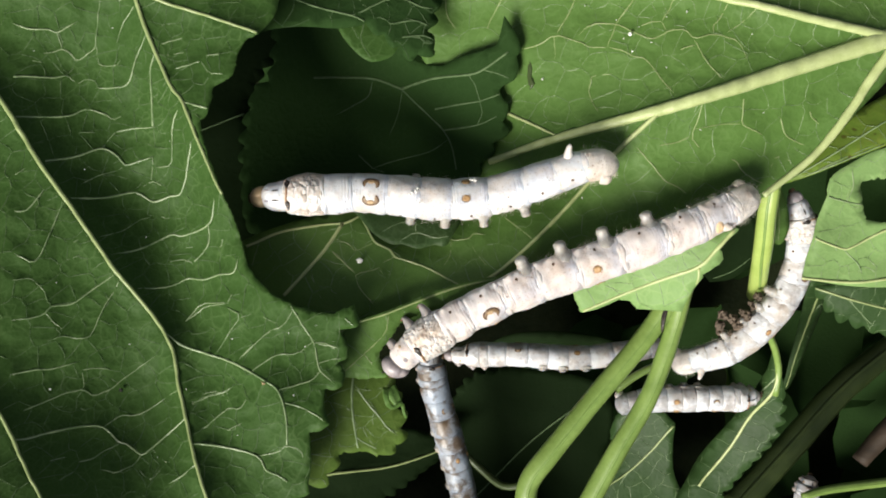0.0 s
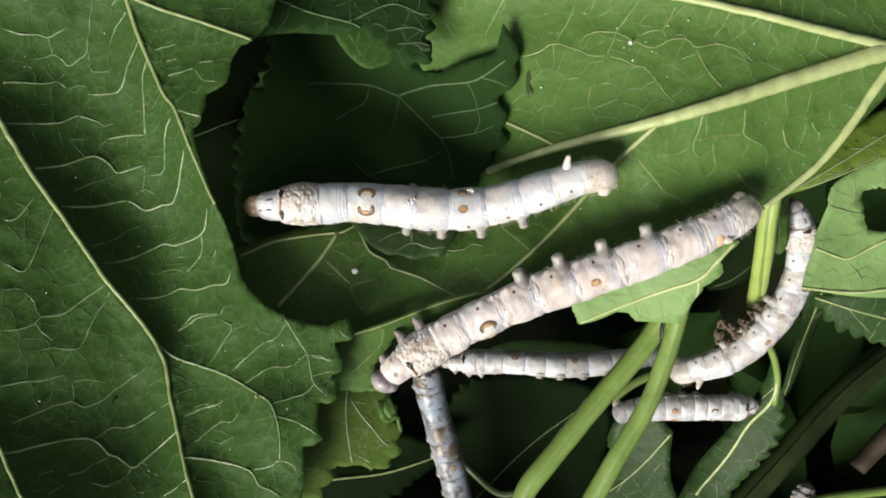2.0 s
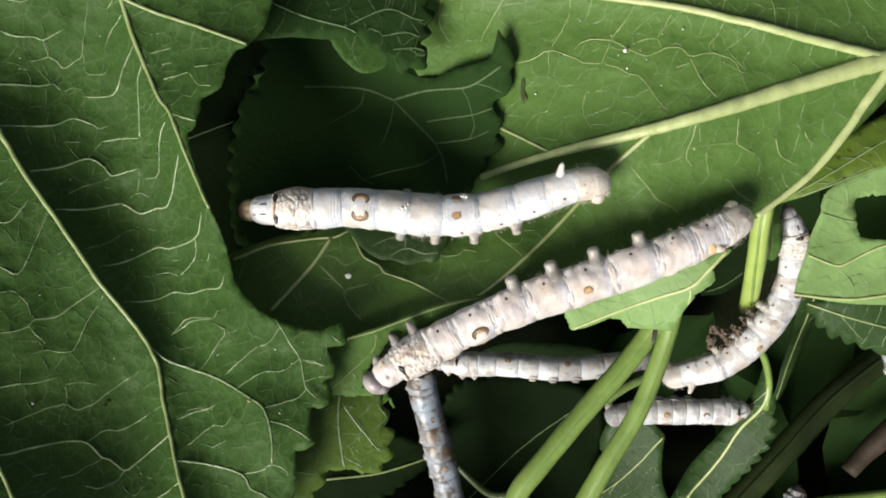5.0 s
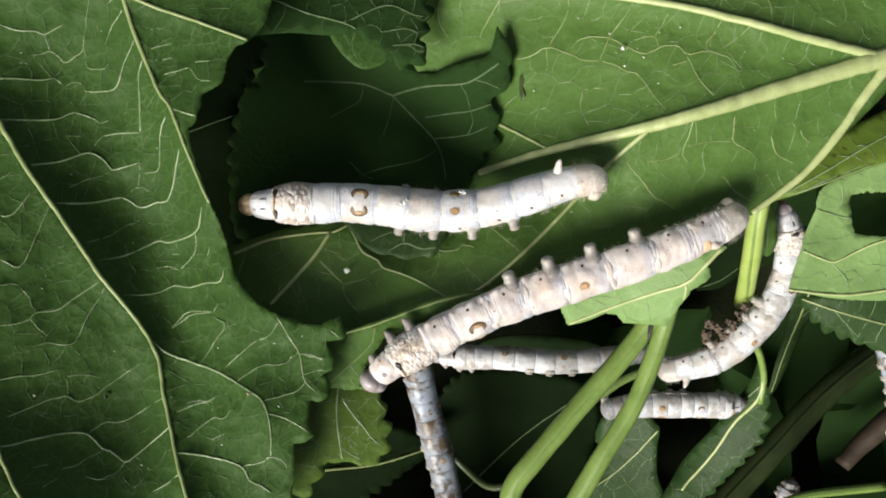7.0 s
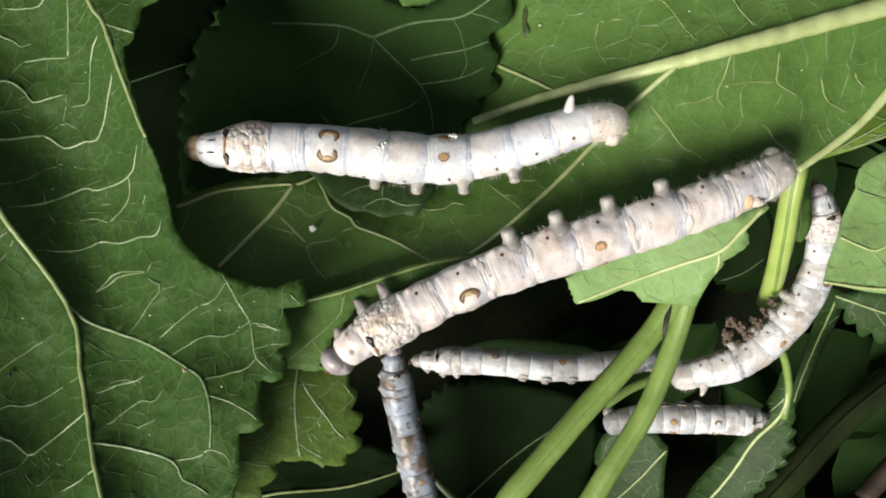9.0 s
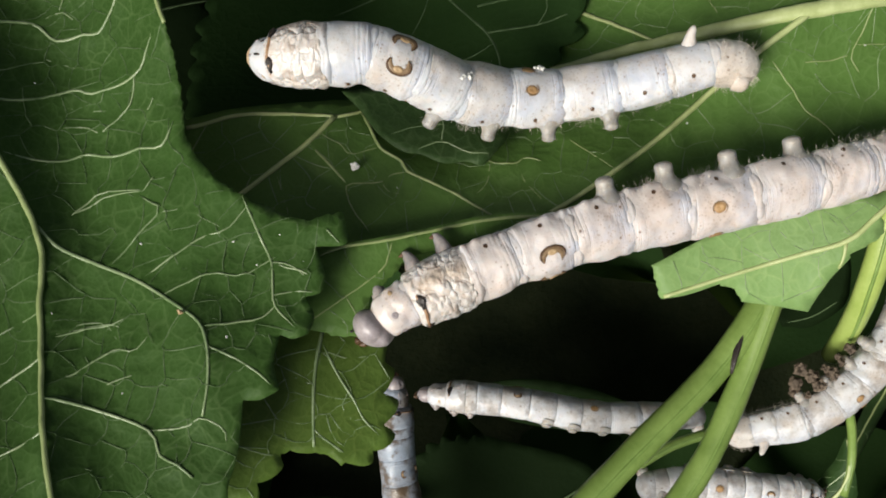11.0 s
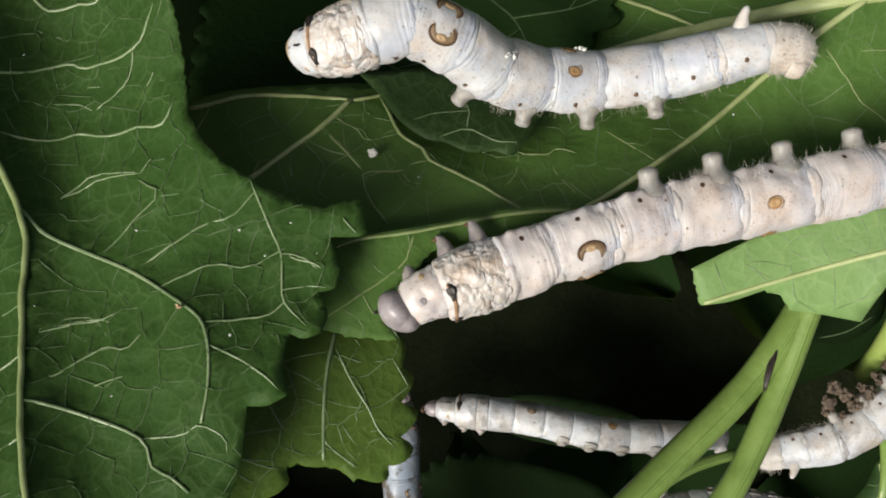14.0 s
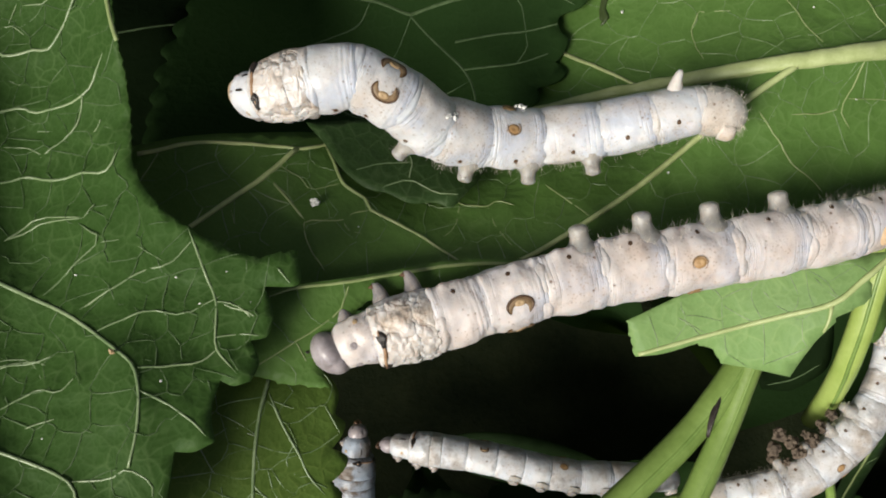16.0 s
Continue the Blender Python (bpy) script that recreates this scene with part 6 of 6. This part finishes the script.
            if k == 11:
                p = sk.at(0.2, 0) / MM
                part("tail_horn", blob([(p.x - 0.2, 0, p.z - 0.6, 1.2), (p.x, 0, p.z + 0.3 * horn, 0.85), (p.x + 0.25, 0, p.z + 1.0 * horn, 0.6), (p.x + 0.6, 0, p.z + 1.6 * horn, 0.46), (p.x + 0.8, 0, p.z + 2.0 * horn, 0.2)]), M_TAIL, ob, "small pointed tail horn")
            if name == "tail":
                for s in (-1, 1):
                    p = sk.at(0.1, s * radians(135)) / MM
                    part("clasper", blob([(p.x - 0.3, p.y * 0.8, p.z * 0.8, 1.4), (p.x + 0.5, p.y * 0.98, p.z * 1.0, 1.15), (p.x + 0.9, p.y * 1.03, p.z * 1.1, 0.8), (p.x + 1.1, p.y * 1.05, p.z * 1.14, 0.2)]), M_TAIL, ob)
            if detail and k >= 7:
                tagged(part("hair", hairs(sk, 420 if name == "tail" else 90, (20, 165) if name == "tail" else (78, 150), 1.3, rng), M_HAIR, ob, "short pale bristles"), kind="stuff")
        m = m.copy()
        m.translation = (m.translation - Vector(home)) * MM
        ob.matrix_basis = m
        made.append(ob)
    rings = []
    for k, m in enumerate(joints(frames)):
        if k and detail:
            ring = part("skin_fold", fold_ring(radius * (SEGMENTS[k][3] + SEGMENTS[k + 1][2]) / 2 * (0.92, 1.0, 1.025, 0.99)[min(k, 4) - 1], 0.2 * radius, seed + k), M_FOLD if k == 2 else skin, thing)
            m = m.copy()
            m.translation = (m.translation - Vector(home)) * MM
            ring.matrix_basis = m
            rings.append(ring)
    return thing, made, rings, home


W1_ROLLS = (0, 0, 0, 0, 2, 2, 6, 14, 26, 40, 52, 60, 62)
W1_REAR = [(8.6, 9.6, -6.9), (16.5, 11.8, -5.0), (22.2, 13.7, -2.6), (26.7, 15.0, -1.8), (30.8, 15.1, -1.9)]
W1_REST = [(-36.3, 9.4, -10.0), (-34.8, 9.6, -9.4), (-33.0, 9.7, -9.0), (-30.4, 9.7, -8.6), (-24.9, 10.0, -8.0), (-19.2, 10.1, -8.0), (-13.2, 10.5, -8.0), (-5.6, 9.5, -8.0), (1.1, 9.1, -7.8)] + W1_REAR
worm_1, worm_1_parts, worm_1_folds, worm_1_home = silkworm("plump bluish-white silkworm with brown crescent eyespots on a mulberry leaf", W1_REST, 3.8, W1_ROLLS, M_SKIN_1, M_HEAD_TAN, 25, seed=2, leg=0.35, eyes=6, head_size=0.54)

W2_ROLLS = (-36, -52, -60, -60, -53, -52, -55)
W2_REST = [(-9.4, -23.2, -4.4), (-8.3, -20.5, -3.4), (-4.6, -17.0, -3.0), (1.6, -13.1, -2.6), (7.4, -10.0, -2.2), (17.6, -5.5, -1.8), (28.0, -2.1, -0.8), (37.4, 1.4, -0.5), (46.4, 5.1, -0.8), (52.3, 8.0, -2.0), (55.8, 9.7, -3.5)]
worm_2, worm_2_parts, worm_2_folds, worm_2_home = silkworm("cream tan-stained silkworm lying on its side, gnawing a leaf edge", W2_REST, 3.9, W2_ROLLS, M_SKIN_2, M_HEAD_GREY, 33, seed=3, rough=1.7, leg=1.05, foot_size=1.22, eyes=4, head_size=0.70, horn=0.3, bars=False)

silkworm("whitish silkworm stretched out in the shade of the heap", [(-0.2, -28.7, -84.0), (6.9, -28.3, -82.0), (20.3, -28.0, -80.0), (35.3, -28.9, -80.0), (48.7, -27.4, -80.0), (58.9, -25.8, -82.0)], 3.5, (55, 55, 60, 65), M_SKIN_3, M_HEAD_GREY, 26, False, 4, 0.8, leg=0.3)
silkworm("grey-white silkworm bent in an arc, climbing a stalk", [(80.7, 13.8, -50.0), (82.8, 8.0, -51.0), (84.3, 1.5, -53.0), (82.7, -7.9, -55.0), (77.0, -17.8, -58.0), (68.9, -24.9, -61.0), (57.1, -28.7, -66.0)], 4.0, (20, 40, 50, 55, 60), M_SKIN_3, M_HEAD_GREY, 26, True, 5, 1.1, leg=0.4)
silkworm("whitish silkworm half hidden behind green stalks", [(83.5, -38.2, -77.0), (76.2, -39.0, -77.0), (64.4, -39.0, -77.0), (54.3, -39.6, -78.0), (45.6, -41.2, -79.0)], 3.6, (30, 35, 40), M_SKIN_3, M_HEAD_GREY, 26, False, 6, 0.8, leg=0.3)
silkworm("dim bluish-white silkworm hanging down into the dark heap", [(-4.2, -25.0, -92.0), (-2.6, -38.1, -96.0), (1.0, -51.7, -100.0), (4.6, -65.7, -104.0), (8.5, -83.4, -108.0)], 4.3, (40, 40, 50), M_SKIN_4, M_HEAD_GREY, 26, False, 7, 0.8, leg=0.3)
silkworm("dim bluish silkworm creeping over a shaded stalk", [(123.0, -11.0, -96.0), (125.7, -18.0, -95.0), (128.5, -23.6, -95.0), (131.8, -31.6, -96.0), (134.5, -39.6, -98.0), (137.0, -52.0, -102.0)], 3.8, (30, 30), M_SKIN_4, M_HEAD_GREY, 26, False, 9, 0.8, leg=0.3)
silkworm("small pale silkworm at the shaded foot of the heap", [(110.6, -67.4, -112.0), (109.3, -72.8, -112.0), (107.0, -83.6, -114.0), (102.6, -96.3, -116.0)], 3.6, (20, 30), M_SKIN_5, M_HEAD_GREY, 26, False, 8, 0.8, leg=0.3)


# ---- small things ----
def crumb(name, label, at, size, material, seed, count=3):
    rng = random.Random(seed)
    bm = bmesh.new()
    for _ in range(count):
        o = Vector([rng.uniform(-1, 1) * size * 0.7 * MM for _ in range(2)] + [0])
        r = bmesh.ops.create_icosphere(bm, subdivisions=3, radius=size * rng.uniform(0.4, 0.7) * MM)
        for v in r["verts"]:
            v.co = v.co * (1 + 0.8 * noise.noise(v.co * (2800 / size) + Vector((seed * 3.7, 0, 0)))) + o
    ob = part(name, bm, material, None, smooth=False)
    ob.location = [c * MM for c in at]
    return tagged(ob, label, "crumb", "crumbs")


crumb("crumb", "white crumb of shed skin on a leaf", (-15.0, -2.5, -8.2), 0.7, M_CRUMB, 1, 1)
crumb("crumb", "pink-brown speck of dirt on a leaf", (-31.3, -23.5, 2.9), 0.6, M_SPOT_TAN, 2, 1)


def fleck(seg, spots, name="white_fleck"):
    """Tiny white flecks stuck to a silkworm's back, one part."""
    rng = random.Random(7)
    bm = bmesh.new()
    for x, y, z in spots:
        r = bmesh.ops.create_icosphere(bm, subdivisions=1, radius=rng.uniform(0.2, 0.36) * MM)
        for v in r["verts"]:
            v.co = v.co * rng.uniform(0.7, 1.2) + Vector((x, y, z)) * MM
    part(name, bm, M_CRUMB, seg, "white powdery flecks", False)


fleck(worm_1_parts[6], [(2.0, 0.9, 3.5), (2.2, 0.5, 3.6), (2.5, 0.7, 3.5), (1.4, 0.3, 3.7), (1.1, -0.1, 3.72), (2.4, 1.2, 3.4), (2.7, 1.0, 3.4)])
fleck(worm_1_parts[8], [(0.6, 1.9, 3.2), (0.9, 2.2, 3.0), (0.2, 2.1, 3.05), (1.1, 1.8, 3.2)])
for k, at in enumerate(((68.9, -20.2, -58.0), (70.7, -18.4, -57.0), (72.5, -16.3, -56.5), (74.0, -14.1, -55.5), (75.3, -11.6, -54.5), (67.0, -21.7, -59.0), (73.4, -12.8, -56.0), (69.4, -17.5, -58.0), (67.3, -18.6, -58.0), (71.0, -15.5, -57.0), (66.0, -20.3, -59.0), (67.9, -16.4, -57.5), (66.2, -17.8, -58.0))):
    crumb("frass", "brown clump of droppings caught beside a silkworm", at, 1.1 + 0.4 * (k % 3), M_FRASS, 10 + k, 1)
part("stain", Skin(6.2, 3.5, 3.2, "segment", 3, 1.0, 0.0).patch(-0.3, radians(12), disc(0.8, 1.5, 16), 0.07), M_STAIN, worm_2_parts[11], "orange-yellow stain")
shred = tagged(new("leaf_shred"), "curled green shreds hanging at a gnawed leaf edge", "leaf shred")
SHRED = Vector((-7.9, -26.5, -3.6)) * MM
for name, pts, w in (("strip", ((-10.2, -24.9, -4.0), (-10.2, -26.4, -3.0), (-9.7, -28.0, -3.2), (-8.7, -28.5, -4.2), (-7.3, -27.7, -4.4)), 0.9),
                     ("strip", ((-7.3, -27.9, -4.4), (-7.1, -29.3, -4.6), (-6.7, -30.6, -5.0)), 0.55), ("strip", ((-9.8, -25.1, -4.2), (-8.8, -26.6, -4.8), (-8.0, -28.3, -5.0)), 2.2)):
    path = [tuple(q * MM - np.array(SHRED)) for q in curve_through(pts, 0.6)]
    part(name, tube(path, [w * MM * (0.65 - 0.35 * k / len(path)) for k in range(len(path))], 8, 0.14), M_LEAF_B, shred)
shred.location = SHRED
crumb("crumb", "black speck of dirt on a leaf", (-58.0, -25.4, -3.6), 0.45, M_BLACK, 20, 1)
crumb("crumb", "small white speck on a leaf", (34.2, 38.9, -5.6), 0.5, M_CRUMB, 21, 1)

for k, at in enumerate(((-19.0, -16.0, 1.7), (-22.0, -13.2, 1.3), (-24.0, -16.8, 1.4), (-26.8, -14.7, 0.7), (-65.7, 14.6, -7.2), (-54.3, 2.2, -7.2), (-37.4, -15.9, -1.5), (-25.6, -25.1, 3.2), (-49.2, 19.4, -4.1), (-9.8, -4.1, -7.9), (25.6, 9.5, -7.9), (40.2, 32.6, -3.7), (54.8, 38.2, -1.9), (26.5, 45.3, -10.3), (31.7, 42.1, -7.2), (33.0, 38.2, -6.1), (35.5, 40.3, -5.4), (36.6, 38.9, -4.8), (37.6, 37.4, -4.7), (34.4, 35.7, -5.3), (23.9, 39.3, -10.9), (40.3, 41.8, -4.3), (43.7, 42.7, -3.8), (19.0, 32.5, -14.2), (14.9, 41.7, -16.4), (-68.6, -5.9, -1.9), (-56.1, -17.1, -3.6), (-68.5, -24.6, 0.5), (-45.5, -24.9, -1.7), (-35.6, -32.2, 2.0), (-75.7, 36.7, -8.6), (-60.8, 40.7, -8.0), (-49.9, -36.5, 0.2), (46.0, 21.3, -3.0), (57.5, 24.5, -3.9))):
    crumb("crumb", "tiny white speck of dust on a leaf", at, 0.11 + 0.035 * (k % 4), M_CRUMB, 40 + k, 1)


# ---- movement ----
def spine_rows(parts, folds, home, rolls, eyes, moments, count):
    """Keys the front parts of a silkworm along its spine at each moment, and the folds between them."""
    rows = {}
    for t, spine in moments:
        frames = frames_along(spine, rolls, eyes)
        moved = [(parts[k], frames[k][0]) for k in range(count)] + [(ring, m) for ring, m in zip(folds[:count - 1], joints(frames)[1:])]
        for ob, m in moved:
            m = m.copy()
            m.translation = (m.translation - Vector(home)) * MM
            rows.setdefault(ob, []).append((t, m))
    for ob, keyed in rows.items():
        walk(ob, keyed)


def motions():
    def rear(d):
        return [(x + 0.9 * d, y + 0.7 * d, z) for x, y, z in W1_REAR]

    # it lifts its fore-body off the leaf, creeping back a little, then sways
    lift_1 = [(-34.3, 9.6, -12.0), (-33.2, 9.3, -9.5), (-31.4, 9.1, -8.0), (-28.9, 8.9, -7.0), (-24.3, 9.6, -6.5), (-19.8, 9.7, -6.0), (-13.7, 9.8, -6.0), (-6.0, 9.1, -7.0), (1.0, 9.0, -7.4)] + W1_REAR
    lift_2 = [(-31.6, 10.8, -11.5), (-31.0, 9.9, -8.0), (-29.4, 9.4, -6.2), (-26.9, 9.1, -5.0), (-22.1, 9.6, -4.0), (-17.9, 9.9, -4.0), (-13.4, 9.9, -4.0), (-6.6, 8.6, -6.0), (0.6, 8.7, -7.2)] + rear(0.4)
    up_1 = [(-25.6, 8.9, -7.2), (-26.4, 8.0, -4.6), (-25.0, 7.5, -3.0), (-23.1, 7.2, -1.5), (-19.6, 7.9, 0.0), (-16.2, 8.9, 0.8), (-11.5, 9.4, 0.6), (-6.2, 8.2, -2.0), (-1.4, 8.4, -5.5)] + rear(1.0)
    up_2 = [(-23.9, 8.0, -7.2), (-24.6, 7.1, -4.6), (-23.3, 6.8, -3.0), (-21.4, 6.9, -1.5), (-18.4, 8.1, 0.0), (-15.5, 9.6, 0.8), (-11.0, 10.3, 0.6), (-6.0, 8.7, -2.0), (-1.2, 8.5, -5.5)] + rear(1.0)
    up_3 = [(-24.5, 8.7, -7.2), (-25.3, 7.9, -4.6), (-23.7, 7.6, -3.0), (-21.7, 7.6, -1.5), (-18.1, 8.9, 0.0), (-14.9, 10.1, 0.8), (-10.5, 10.3, 0.6), (-6.0, 8.8, -2.0), (-1.4, 8.2, -5.5)] + rear(1.0)
    w1 = [(0.0, W1_REST), (8.6, W1_REST), (9.5, lift_1), (10.1, lift_2), (12.2, up_1), (12.8, up_1), (14.0, up_2), (16.0, up_3)]

    def nod(dx, dy):
        tip = [(x + dx * k, y + dy * k, z) for (x, y, z), k in zip(W2_REST, (1.25, 1.0, 0.4))]
        return tip + W2_REST[3:]

    # chewing: the head and the first rings swing over the leaf edge
    w2 = [(0.0, nod(0, 0)), (0.5, nod(-0.3, -0.1)), (1.0, nod(-0.7, -0.4)), (1.5, nod(-0.9, -0.2)), (2.0, nod(-1.0, -0.3)), (2.5, nod(-1.0, 0.1)), (3.0, nod(-1.1, 0.2)),
          (3.5, nod(-1.1, 0.3)), (4.0, nod(-1.0, -0.4)), (5.2, nod(-1.2, 0.3)), (6.5, nod(-1.2, -0.3)), (7.5, nod(-1.5, -0.6)), (8.0, nod(-1.7, -0.4)), (9.0, nod(-1.8, -0.5)),
          (10.0, nod(-1.7, -0.3)), (11.2, nod(-1.9, -0.7)), (12.5, nod(-1.6, 0.7)), (13.0, nod(-1.3, 0.9)), (13.5, nod(-1.4, 1.0)), (14.0, nod(-1.5, 1.1)),
          (14.5, nod(-1.8, 0.7)), (15.0, nod(-1.9, 0.9)), (15.5, nod(-1.8, 1.1)), (16.0, nod(-1.8, 1.7))]
    # the gnawed shreds drop off the edge into the heap
    walk(shred, [(0.0, pose(*SHRED)), (4.6, pose(*SHRED)), (5.2, pose(SHRED.x - 0.004, SHRED.y - 0.002, -0.055, 30, 10, 20)), (5.6, pose(SHRED.x - 0.010, SHRED.y - 0.006, -0.098, 50, 20, 40)), (16.0, pose(SHRED.x - 0.010, SHRED.y - 0.006, -0.098, 50, 20, 40))])
    spine_rows(worm_2_parts, worm_2_folds, worm_2_home, W2_ROLLS, 4, w2, 5)
    spine_rows(worm_1_parts, worm_1_folds, worm_1_home, W1_ROLLS, 6, w1, len(worm_1_parts))


motions()
